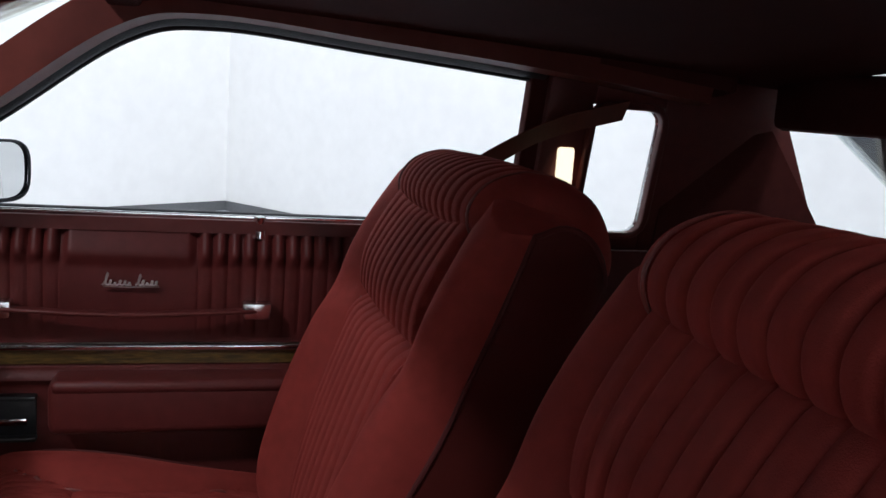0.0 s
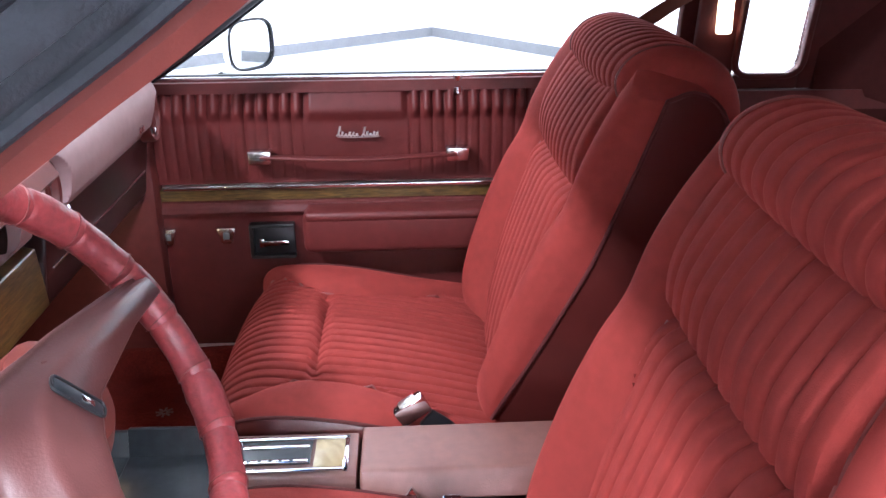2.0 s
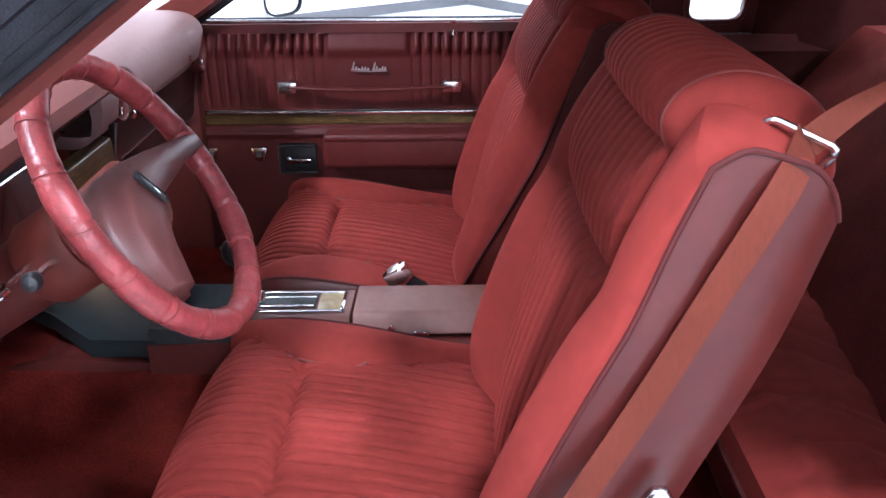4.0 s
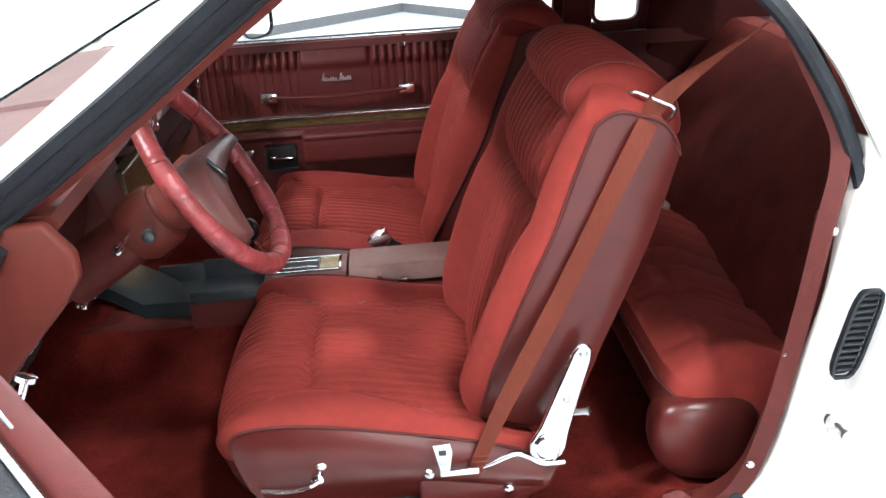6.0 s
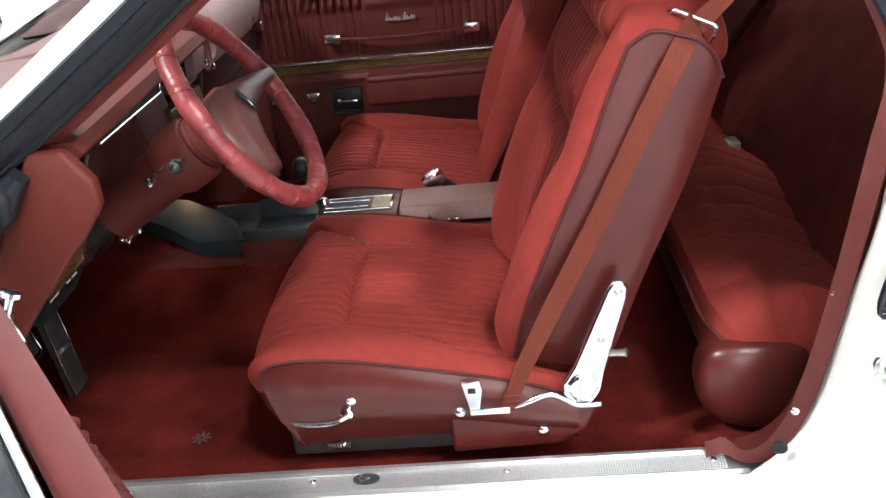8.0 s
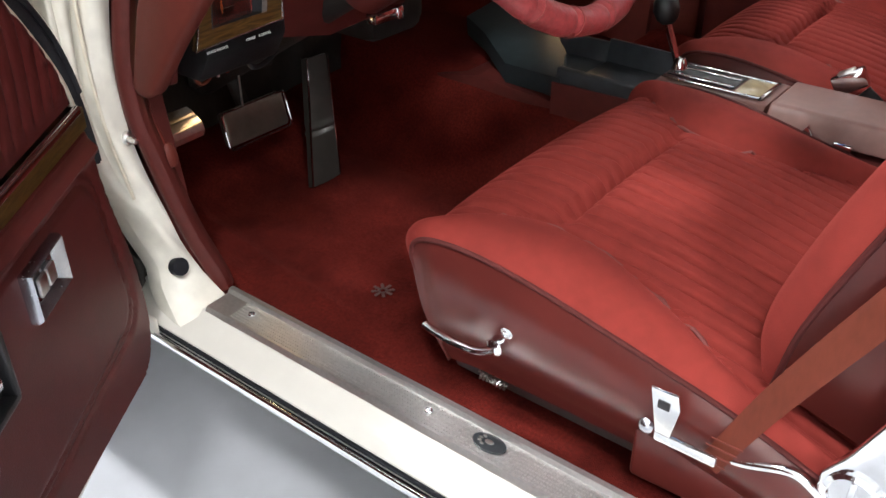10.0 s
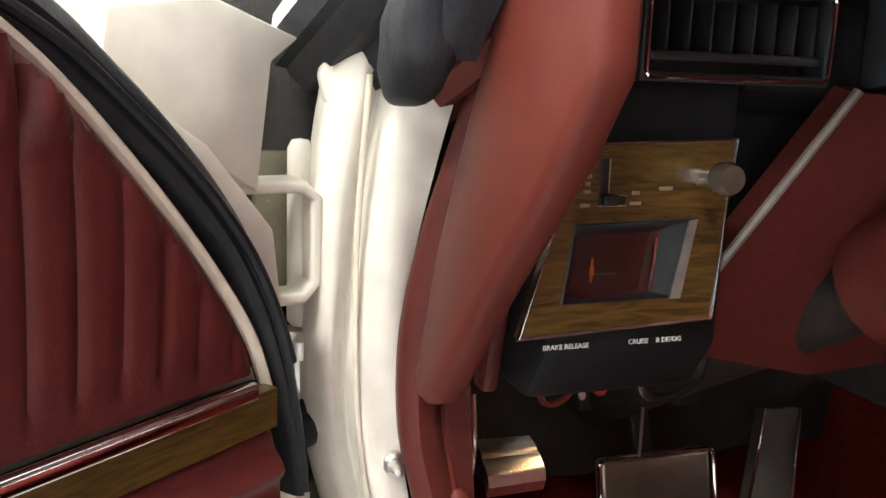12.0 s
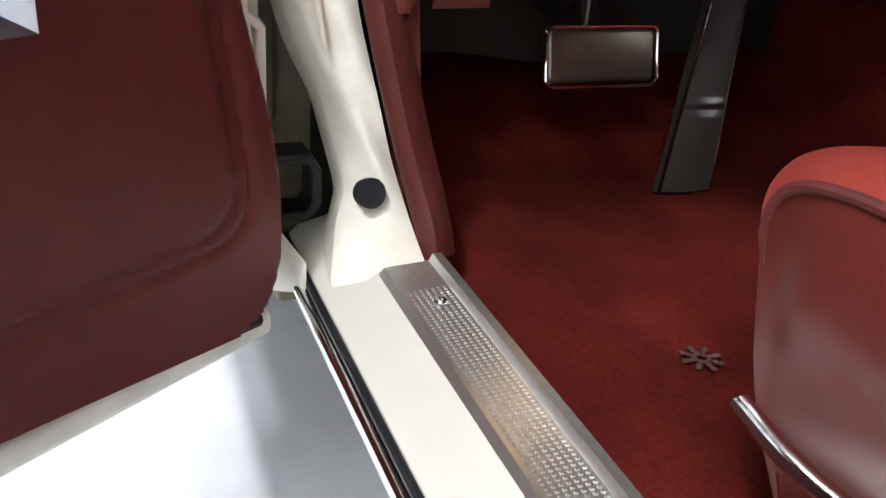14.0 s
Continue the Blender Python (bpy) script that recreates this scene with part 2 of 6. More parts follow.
VELOUR = material("red_velour", (0.200, 0.0262, 0.0205), 0.85, tint=0.075, scale=(60, 13, 4), bump_by=0.35, bump_scale=900, sheen=0.34, spec=0.15, dist=0.001)
PIPING = material("red_piping", (0.17, 0.032, 0.027), 0.5, tint=0.1, bump_by=0.1)
SEAM = material("dark_piping", (0.070, 0.014, 0.013), 0.7, spec=0.2, tint=0.1, bump_by=0.1)
VINYL = material("maroon_vinyl", (0.076, 0.0132, 0.0108), 0.29, spec=0.36, tint=0.08, scale=(18, 4), bump_by=0)
DOORVINYL = material("maroon_door_vinyl", (0.092, 0.0155, 0.0140), 0.47, spec=0.26, tint=0.08, scale=(40, 5), bump_by=0.25, bump_scale=520, dist=0.0008)
PLASTIC = material("rust_red_plastic", (0.122, 0.0235, 0.0165), 0.52, spec=0.25, tint=0.07, scale=(50, 6), bump_by=0.2, bump_scale=600, dist=0.0006)
CARPET = material("red_carpet", (0.100, 0.0120, 0.0090), 0.95, tint=0.28, scale=(260, 14, 5), bump_by=0.6, bump_scale=700, sheen=0.22, spec=0.04, dist=0.004)
BELT = material("rust_webbing", (0.115, 0.0235, 0.0125), 0.75, spec=0.2, tint=0.08, scale=(80, 8), bump_by=0.12, bump_scale=900, dist=0.0006, stretch=(3, 1, 1))
WRAP = material("rose_leather_wrap", (0.235, 0.038, 0.039), 0.36, tint=0.2, scale=(150, 22), bump_by=0.65, bump_scale=160, dist=0.0015)
PAINT = material("white_paint", (0.80, 0.78, 0.72), 0.28, tint=0.02, scale=(30, 3), bump_by=0, coat=0.6)
JAMB = material("ivory_jamb_paint", (0.86, 0.83, 0.74), 0.34, tint=0.1, scale=(28, 5), bump_by=0.15, bump_scale=60, coat=0.2)
CHROME = material("chrome", (0.82, 0.83, 0.85), 0.1, 1.0, tint=0.05, bump_by=0.06, bump_scale=120)
BRUSHED = material("brushed_aluminium", (0.74, 0.73, 0.70), 0.3, 1.0, tint=0.08, scale=(200, 12), bump_by=0.2, bump_scale=500, stretch=(0.1, 1, 1))
PLATE = material("aged_chrome", (0.46, 0.47, 0.51), 0.26, 1.0, tint=0.1, bump_by=0.08, bump_scale=150)
SATIN = material("satin_chrome", (0.78, 0.79, 0.80), 0.24, 1.0, tint=0.06, bump_by=0.08, bump_scale=150)
ALU = material("bright_sill_aluminium", (0.80, 0.80, 0.79), 0.30, 0.9, tint=0.06, scale=(200, 12), bump_by=0.1, bump_scale=500)
BLACK = material("black_plastic", (0.014, 0.014, 0.016), 0.4, tint=0.2, bump_by=0.15)
GLOSS = material("glossy_dark_console", (0.03, 0.034, 0.038), 0.34, tint=0.2, bump_by=0.05, spec=0.35)
TEAL = material("dark_teal_plastic", (0.024, 0.034, 0.038), 0.42, tint=0.12, bump_by=0.05, spec=0.28)
DASHBLACK = material("dull_black_fascia", (0.009, 0.009, 0.010), 0.6, tint=0.2, bump_by=0.15, spec=0.2)
RUBBER = material("black_rubber", (0.016, 0.017, 0.021), 0.5, spec=0.25, tint=0.25, bump_by=0.25, bump_scale=300)
PEDAL = material("worn_pedal_metal", (0.20, 0.175, 0.145), 0.30, 0.75, tint=0.12, scale=(40, 9), bump_by=0.0)
TREAD = material("worn_pedal_rubber", (0.05, 0.047, 0.043), 0.28, tint=0.12, scale=(40, 9), bump_by=0.0)
SIDECLOTH = material("maroon_side_carpet", (0.15, 0.026, 0.021), 0.95, tint=0.2, scale=(200, 12), bump_by=0.7, bump_scale=700, sheen=0.2, spec=0.1, dist=0.003)
# near-black for dark parts, and for shade painted into recesses
SHADE = material("shade_black", (0.012, 0.01, 0.009), 0.7, tint=0.4, bump_by=0.4)
LINER = material("maroon_headliner", (0.056, 0.0125, 0.011), 0.9, spec=0.1, tint=0.1, bump_by=0.4, bump_scale=600)
TRIM = material("maroon_trim", (0.092, 0.0175, 0.0145), 0.5, spec=0.28, tint=0.1, bump_by=0.2, bump_scale=400)
PAD = material("rose_dash_pad", (0.26, 0.155, 0.15), 0.55, tint=0.06, bump_by=0.25, bump_scale=500, dist=0.0008)
GLOVE = material("dark_glove_box_vinyl", (0.030, 0.010, 0.009), 0.32, tint=0.1, bump_by=0.1, spec=0.35)
HUB = material("taupe_rose_plastic", (0.105, 0.038, 0.034), 0.36, spec=0.3, tint=0.06, bump_by=0.12, bump_scale=500)
CONSOLE = material("brown_rose_console", (0.17, 0.075, 0.06), 0.45, tint=0.1, bump_by=0.2, bump_scale=500)
WOOD = wood("walnut", (0.036, 0.019, 0.004), (0.135, 0.078, 0.019))
PALEWOOD = wood("pale_wood", (0.30, 0.22, 0.10), (0.48, 0.38, 0.20))
OLIVE = material("mottled_olive_paint", (0.10, 0.09, 0.055), 0.6, tint=0.35, scale=(30, 7), bump_by=0.2)
CORE = material("cream_edge", (0.82, 0.76, 0.63), 0.6, tint=0.1)
WHITEWALL = material("white_wall_paint", (0.86, 0.86, 0.85), 0.7, tint=0.02, scale=(8, 1), bump_by=0.1, bump_scale=90)
SKIRT = material("grey_skirting", (0.12, 0.125, 0.13), 0.6, tint=0.1)
FLOOR = material("pale_grey_floor", (0.50, 0.52, 0.56), 0.35, tint=0.05, scale=(12, 1.4), bump_by=0.06, bump_scale=80)
GLASS = glass("clear_glass", (0.93, 0.97, 0.95))
TINT = glass("blue_shade_glass", (0.16, 0.34, 0.62))
MIRROR = material("mirror_glass", (0.9, 0.92, 0.92), 0.02, 1.0, tint=0.0, bump_by=0)
PALEGREY = material("grey_plastic", (0.36, 0.33, 0.30), 0.45, tint=0.1)
STUD = material("worn_pale_stud", (0.12, 0.06, 0.055), 0.6, tint=0.3)
FADED = material("faded_tan_print", (0.30, 0.24, 0.15), 0.6, tint=0.1)
SMOKE = material("smoky_acrylic", (0.085, 0.066, 0.048), 0.16, tint=0.1, bump_by=0)
WORN = material("dull_grey_edge", (0.20, 0.175, 0.16), 0.45, tint=0.25)
PRINT = material("white_print", (0.75, 0.75, 0.72), 0.5, tint=0.05)
LAMPGLOW = glowing("warm_bulb", (1.0, 0.58, 0.18), 7)
LAMPORANGE = material("orange_plastic", (0.7, 0.16, 0.03), 0.5, tint=0.05)
LENS = glowing("warm_white_lens", (1.0, 0.85, 0.55), 7)
TUBES = glowing("cool_diffuser", (1.0, 0.97, 0.92), 9)

# ---- the hall ----
CORNER, U1, U2, SIDE, HIGH = Vector((0.5, 7.9, 0)), Vector((-0.8, -0.6, 0)), Vector((0.6, -0.8, 0)), 14.0, 4.5
tagged(part("floor", prism([CORNER + U1 * a + U2 * b - Vector((0, 0, 0.1)) for a, b in ((-0.3, -0.3), (14.3, -0.3), (14.3, 14.3), (-0.3, 14.3))], (0, 0, 0.1)), FLOOR, None, "pale grey polished hall floor"), category="floor", kind="structure")
tagged(part("ceiling", prism([CORNER + U1 * a + U2 * b + Vector((0, 0, HIGH)) for a, b in ((-0.3, -0.3), (14.3, -0.3), (14.3, 14.3), (-0.3, 14.3))], (0, 0, 0.1)), WHITEWALL, None, "white hall ceiling"), category="ceiling", kind="structure")
for name, a, b, n in (("wall_north", CORNER, CORNER + U1 * SIDE, -U2), ("wall_east", CORNER, CORNER + U2 * SIDE, -U1), ("wall_west", CORNER + U1 * SIDE, CORNER + (U1 + U2) * SIDE, U1), ("wall_south", CORNER + U2 * SIDE, CORNER + (U1 + U2) * SIDE, U2)):
    z = Vector((0, 0, HIGH))
    w = tagged(part(name, prism([a, b, b + z, a + z], n * 0.2), WHITEWALL, None, "plain white painted hall wall"), category="wall", kind="structure")
    z = Vector((0, 0, 0.09))
    part("baseboard", prism([a - n * 0.02, b - n * 0.02, b - n * 0.02 + z, a - n * 0.02 + z], n * 0.018), SKIRT, w, "dark grey skirting")
# assumed glowing panels, out of view, one over each added lamp
for px, py, *_ in LAMPS:
    t = thing("assumed_ceiling_light", (px, py, HIGH), "assumed white ceiling light panel, unseen, lit", "ceiling light", "hall ceiling lights")
    part("frame", joined(*[rbox((px + dx, py + dy, HIGH - 0.04), s, 0.005) for dx, dy, s in ((0, 0.3, (1.7, 0.05, 0.08)), (0, -0.3, (1.7, 0.05, 0.08)), (0.825, 0, (0.05, 0.55, 0.08)), (-0.825, 0, (0.05, 0.55, 0.08)))]), WHITEWALL, t)
    part("diffuser", rbox((px, py, HIGH - 0.03), (1.6, 0.55, 0.02), 0.004), TUBES, t)
# ---- the car's shell ----
# door opening: a painted frame from the hinge pillar down, along the sill and up the lock pillar
SILL_Y, SILL_Z = -0.70, 0.40
opening = [(-0.352, -0.712, 0.95), (-0.360, -0.736, 0.84), (-0.366, -0.758, 0.71), (-0.364, -0.745, 0.59), (-0.360, -0.722, 0.49), (-0.340, -0.706, 0.425), (-0.27, -0.70, 0.380), (-0.20, -0.70, 0.392), (0.2, -0.70, 0.392), (0.66, -0.70, 0.392), (0.74, -0.715, 0.405), (0.785, -0.745, 0.455), (0.81, -0.775, 0.55), (0.84, -0.80, 0.72), (0.872, -0.79, 0.88), (0.895, -0.765, 1.0)]
body = thing("car_shell", (0.2, 0, 0.0), "white two-door coupe body, driver's door open", "car body", kind="structure")
part("rocker", sweep([(-0.42, 0, 0), (0.86, 0, 0)], [(0.70, 0.392), (0.722, 0.392), (0.733, 0.387), (0.758, 0.380), (0.766, 0.372), (0.768, 0.348), (0.735, 0.318), (0.68, 0.275), (0.67, 0.27), (0.66, 0.29), (0.66, 0.37)]), PAINT, body, "white painted rocker panel")
part("rocker_moulding", sweep([(-0.45, -0.774, 0.358), (0.86, -0.774, 0.358)], rect(0.010, 0.013, 0.004)), CHROME, body, "thin chrome strip along the rocker")
part("rocker_seal", tube([(-0.45, -0.768, 0.3675), (0.86, -0.768, 0.3675)], 0.0032), RUBBER, body, "black rubber seal")


def pillar_geo():
    pts = spline(opening[:7], 40)
    prof = []
    # inner edge to outer edge, in (across, along the car) places
    for k in range(13):
        a = k / 12
        prof.append((lerp(0.002, 0.062, a), 0.012 * math.sin(a * math.pi) - 0.012 * a))
    def fn(u, v):
        p = pts[min(int(round(v * 40)), 40)]
        i = u * 12
        k = min(int(i), 11)
        w, d = lerp(prof[k][0], prof[k + 1][0], i - k), lerp(prof[k][1], prof[k + 1][1], i - k)
        fade = step(0.40, 0.47, p.z)
        wide = curve([(0.392, 1.25), (0.418, 0.95), (0.44, 0.68), (0.50, 0.66), (0.56, 0.86), (0.64, 1.0), (0.74, 1.05), (0.84, 1.30), (0.95, 1.45)], p.z)
        return Vector((p.x + d + 0.0025 * math.sin(23 * v + 9 * u) * fade - 0.02 * a_of(u) * fade + (0.012 * step(0.62, 0.80, u) - 0.011 * bump(0.58, 0.07, u) + 0.006 * bump(0.88, 0.10, u)) * step(0.52, 0.66, p.z), p.y + 0.02 - w * wide, p.z - 0.01 * u * (1 - fade)))
    return slab(fn, 48, 40, (-0.03, 0.0, -0.012))


def a_of(u):
    return u * u


hinge_pillar = part("hinge_pillar", pillar_geo(), JAMB, body, "white painted hinge pillar with yellowed sealer")
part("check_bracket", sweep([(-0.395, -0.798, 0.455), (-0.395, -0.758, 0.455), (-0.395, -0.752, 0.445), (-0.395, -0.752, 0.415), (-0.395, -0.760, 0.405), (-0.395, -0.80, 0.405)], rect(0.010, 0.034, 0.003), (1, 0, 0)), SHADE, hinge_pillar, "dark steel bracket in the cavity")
part("lower_flange", prism([(-0.40, -0.80, 0.405), (-0.37, -0.79, 0.40), (-0.33, -0.775, 0.385), (-0.33, -0.775, 0.36), (-0.40, -0.80, 0.33)], (0, 0.004, 0.002), 0.001), JAMB, hinge_pillar, "ivory painted lower flange")
part("sealer_bead", tube(spline([(-0.352, -0.768, 0.90), (-0.362, -0.772, 0.78), (-0.362, -0.768, 0.66), (-0.358, -0.752, 0.55)], 24), 0.0022), CORE, hinge_pillar, "cream sealer bead")
part("plug", lathe((-0.334, -0.719, 0.441), (1, 0.05, 0.35), [(0.0115, -0.012), (0.0125, 0.0), (0.012, 0.0015), (0.009, 0.001), (0.0, 0.0005)], 24), RUBBER, hinge_pillar, "round black rubber plug")
sw = part("door_switch", lathe((-0.36, -0.742, 0.63), (1, 0, 0), [(0.0085, -0.004), (0.0085, 0.002), (0.006, 0.004), (0.004, 0.004), (0.0035, 0.016), (0.0, 0.017)], 16), BRUSHED, hinge_pillar, "metal plunger switch")
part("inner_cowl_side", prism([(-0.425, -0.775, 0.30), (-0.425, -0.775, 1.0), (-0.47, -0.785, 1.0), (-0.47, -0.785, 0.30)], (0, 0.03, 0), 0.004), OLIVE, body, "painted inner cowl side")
fender = part("front_fender", slab(lambda u, v: Vector((lerp(-0.47, -1.88, u), -0.86 - 0.04 * math.sin(v * 2.4) + 0.03 * u, lerp(0.28, 0.93, v))), 20, 14, (0, 0.02, 0)), PAINT, body, "white front fender")
part("fender_end", prism([(-0.47, -0.885, 0.28), (-0.47, -0.795, 0.30), (-0.47, -0.795, 0.93), (-0.47, -0.875, 0.93)], (-0.012, 0, 0), 0.002), JAMB, fender, "painted fender rear flange")
part("hood", slab(lambda u, v: Vector((lerp(-0.66, -1.9, u), lerp(-0.86, 0.86, v), 0.915 + 0.045 * math.sin(v * math.pi) + 0.05 * math.sin(u * 2.2) * 0.6 - 0.05 * u)), 16, 30, (0, 0, -0.02)), PAINT, body, "white hood")
part("cowl_panel", slab(lambda u, v: Vector((lerp(-0.66, -0.58, u), lerp(-0.80, 0.80, v), 0.905 + 0.03 * math.sin(v * math.pi))), 4, 30, (0, 0, -0.02)), BLACK, body, "black cowl below the windscreen")
part("passenger_fender", slab(lambda u, v: Vector((lerp(-0.47, -1.88, u), 0.86 + 0.04 * math.sin(v * 2.4) - 0.03 * u, lerp(0.28, 0.93, v))), 20, 14, (0, -0.02, 0)), PAINT, body, "white front fender")

# quarter panel behind the driver's door, with its louvre and striker
def quarter_fn(u, v):
    z = lerp(0.22, 1.02, v)
    front = curve([(0.22, 0.70), (0.40, 0.73), (0.46, 0.782), (0.55, 0.815), (0.72, 0.845), (0.9, 0.885), (1.02, 0.90)], z)
    x = lerp(front, 2.3, u**1.6)
    y = -0.795 - 0.075 * step(0.0, 0.12, u) - 0.035 * math.sin((z - 0.22) / 0.8 * math.pi) * step(0, 0.2, u) + curve([(0.22, 0.06), (0.5, 0.02), (0.8, 0.0), (1.02, 0.075)], z)
    return Vector((x, y, z))


quarter = part("quarter_panel", slab(quarter_fn, 40, 40, (0, 0.015, 0)), PAINT, body, "white rear quarter panel")
# plain panels that close the body out of sight
part("passenger_quarter", slab(lambda u, v: Vector((quarter_fn(u, v).x, -quarter_fn(u, v).y, 0.22 + 0.87 * (quarter_fn(u, v).z - 0.22))), 40, 40, (0, -0.015, 0)), PAINT, body, "white rear quarter panel")
part("deck_lid", slab(lambda u, v: Vector((lerp(1.58, 2.32, u), lerp(-0.80, 0.80, v), 0.915 + 0.02 * math.sin(v * math.pi) - 0.04 * u * u)), 10, 20, (0, 0, -0.02)), PAINT, body, "white deck lid")
part("tail_panel", slab(lambda u, v: Vector((2.31 + 0.03 * math.sin(v * math.pi), lerp(-0.83, 0.83, u), lerp(0.24, 0.88, v))), 16, 10, (-0.02, 0, 0)), PAINT, body, "white tail panel")
part("nose_panel", slab(lambda u, v: Vector((-1.885 - 0.03 * math.sin(v * math.pi), lerp(-0.84, 0.84, u), lerp(0.28, 0.90, v))), 16, 10, (0.02, 0, 0)), PAINT, body, "white nose panel")
for x, y in ((-1.22, -0.72), (-1.22, 0.72), (1.72, -0.72), (1.72, 0.72)):
    wheel = part("wheel", lathe((x, y, 0.325), (0, math.copysign(1, y), 0), [(0.0, -0.09), (0.22, -0.09), (0.30, -0.085), (0.322, -0.06), (0.325, 0.0), (0.322, 0.06), (0.30, 0.085), (0.20, 0.088), (0.19, 0.06), (0.0, 0.055)], 36), RUBBER, body, "black road wheel")
part("louvre_frame", moved(sweep([Vector((0.866, -0.874, 0.800)) + Vector((x, 0, y)) for x, y in [(px * 0.017 + py * 0.014, py * 0.060) for px, py in rect(2, 2, 0.5)]], rect(0.004, 0.006), (0, 1, 0), closed=True), Matrix.Identity(4)), RUBBER, quarter, "black oval vent frame")
part("louvre_back", prism([Vector((0.866 + px * 0.0165 + py * 0.014, -0.868, 0.800 + py * 0.059)) for px, py in rect(2, 2, 0.5)], (0, 0.004, 0)), BLACK, quarter, "dark vent mesh")
for k in range(12):
    z = 0.750 + k * 0.0091
    part("louvre_slat", rbox((0.866 + (z - 0.800) * 0.23, -0.872, z), (0.027, 0.006, 0.003), 0.001, pose(0, 0, 0, 25, 0, 0)), RUBBER, quarter)
part("striker", joined(lathe((0.866, -0.845, 0.656), (0, -1, 0), [(0.014, 0.0), (0.014, 0.006), (0.006, 0.008), (0.005, 0.035), (0.009, 0.037), (0.009, 0.043), (0.0, 0.044)], 16), rbox((0.862, -0.866, 0.652), (0.03, 0.004, 0.007), 0.001)), BRUSHED, quarter, "steel door striker bolt")
part("jamb_plug", lathe((0.766, -0.785, 0.488), (-0.3, -1, 0), [(0.010, 0.0), (0.011, 0.003), (0.008, 0.004), (0.0, 0.005)], 16), RUBBER, quarter, "black jamb plug")

# red windlace along the lock pillar and the hinge pillar
lock_trim = part("lock_pillar_trim", sweep(spline([(0.70, -0.672, 0.405), (0.76, -0.70, 0.425), (0.80, -0.735, 0.50), (0.825, -0.755, 0.62), (0.85, -0.757, 0.76), (0.875, -0.748, 0.90), (0.893, -0.735, 0.985), (0.885, -0.715, 1.05), (0.835, -0.69, 1.16)], 60), [(-0.03, -0.012), (0.012, -0.014), (0.022, -0.004), (0.022, 0.006), (0.010, 0.013), (-0.03, 0.012)], (1, -0.6, 0)), TRIM, body, "maroon lock pillar trim")
for c in ((0.874, -0.772, 0.900), (0.825, -0.777, 0.721), (0.786, -0.777, 0.541)):
    part("trim_screw", screw(c, (-0.3, -1, 0), 0.0065), CHROME, lock_trim, "small chrome screw")
part("windlace", sweep(spline([(-0.340, -0.670, 0.975), (-0.344, -0.688, 0.910), (-0.346, -0.708, 0.840), (-0.348, -0.722, 0.790), (-0.350, -0.733, 0.725), (-0.350, -0.732, 0.66), (-0.348, -0.720, 0.605), (-0.346, -0.705, 0.54), (-0.343, -0.688, 0.475), (-0.332, -0.678, 0.435), (-0.318, -0.674, 0.408), (-0.312, -0.673, 0.390)], 60), [(-0.022, -0.012), (0.001, -0.014), (0.007, -0.010), (0.010, -0.002), (0.008, 0.006), (0.002, 0.011), (-0.006, 0.011), (-0.013, 0.008), (-0.022, 0.003)], (1, 0.3, 0)), TRIM, body, "maroon rubber windlace")

# sill plate
sill = thing("sill_plate", (0.23, -0.69, 0.39), "ribbed aluminium door sill plate with oval emblem", "sill plate")
part("plate", sweep([(-0.285, 0, 0), (0.745, 0, 0)], [(0.674, 0.399), (0.676, 0.408), (0.683, 0.408), (0.686, 0.402), (0.722, 0.400), (0.726, 0.394), (0.72, 0.390), (0.67, 0.391)]), ALU, sill)
knobs = []
for i in range(240):
    for k in range(7):
        x, y, h = -0.242 + 0.004 * i, -0.6895 - 0.0046 * k, 0.0016
        z = 0.4018 - 0.00025 * k
        knobs.append(([(x - 0.0016, y - 0.0018, z - 0.001), (x + 0.0016, y - 0.0018, z - 0.001), (x + 0.0016, y + 0.0018, z - 0.001), (x - 0.0016, y + 0.0018, z - 0.001), (x - 0.0006, y - 0.0007, z + h - 0.0005), (x + 0.0006, y - 0.0007, z + h - 0.0005), (x + 0.0006, y + 0.0007, z + h - 0.0005), (x - 0.0006, y + 0.0007, z + h - 0.0005)], [(4, 5, 6, 7), (0, 1, 5, 4), (1, 2, 6, 5), (2, 3, 7, 6), (3, 0, 4, 7)]))
tagged(part("knurling", joined(*knobs), ALU, sill, "fine square knurling", False), kind="stuff")
for x in (-0.221, 0.078, 0.383, 0.697):
    part("sill_screw", screw((x, -0.70, 0.402), (0, 0, 1), 0.0055), CHROME, sill)
em = part("emblem", moved(lathe((0, 0, 0), (0, 0, 1), [(0.021, 0.0), (0.021, 0.0025), (0.019, 0.003), (0.0, 0.0032)], 32), Matrix.Translation((0.163, -0.701, 0.402)) @ Matrix.Diagonal((1, 0.58, 1, 1))), GLOSS, sill, "small oval black maker's emblem")
part("emblem_mark", moved(joined(lathe((0, 0, 0.003), (0, 0, 1), [(0.006, 0), (0.0055, 0.0008), (0, 0.001)], 16), *[lathe((0.012 * math.cos(a), 0.012 * math.sin(a), 0.003), (0, 0, 1), [(0.0028, 0), (0.0025, 0.0008), (0, 0.001)], 10) for a in [2.4 + 0.6 * k for k in range(4)]]), Matrix.Translation((0.163, -0.701, 0.402)) @ Matrix.Diagonal((1, 0.58, 1, 1))), BRUSHED, em, "silver emblem relief")

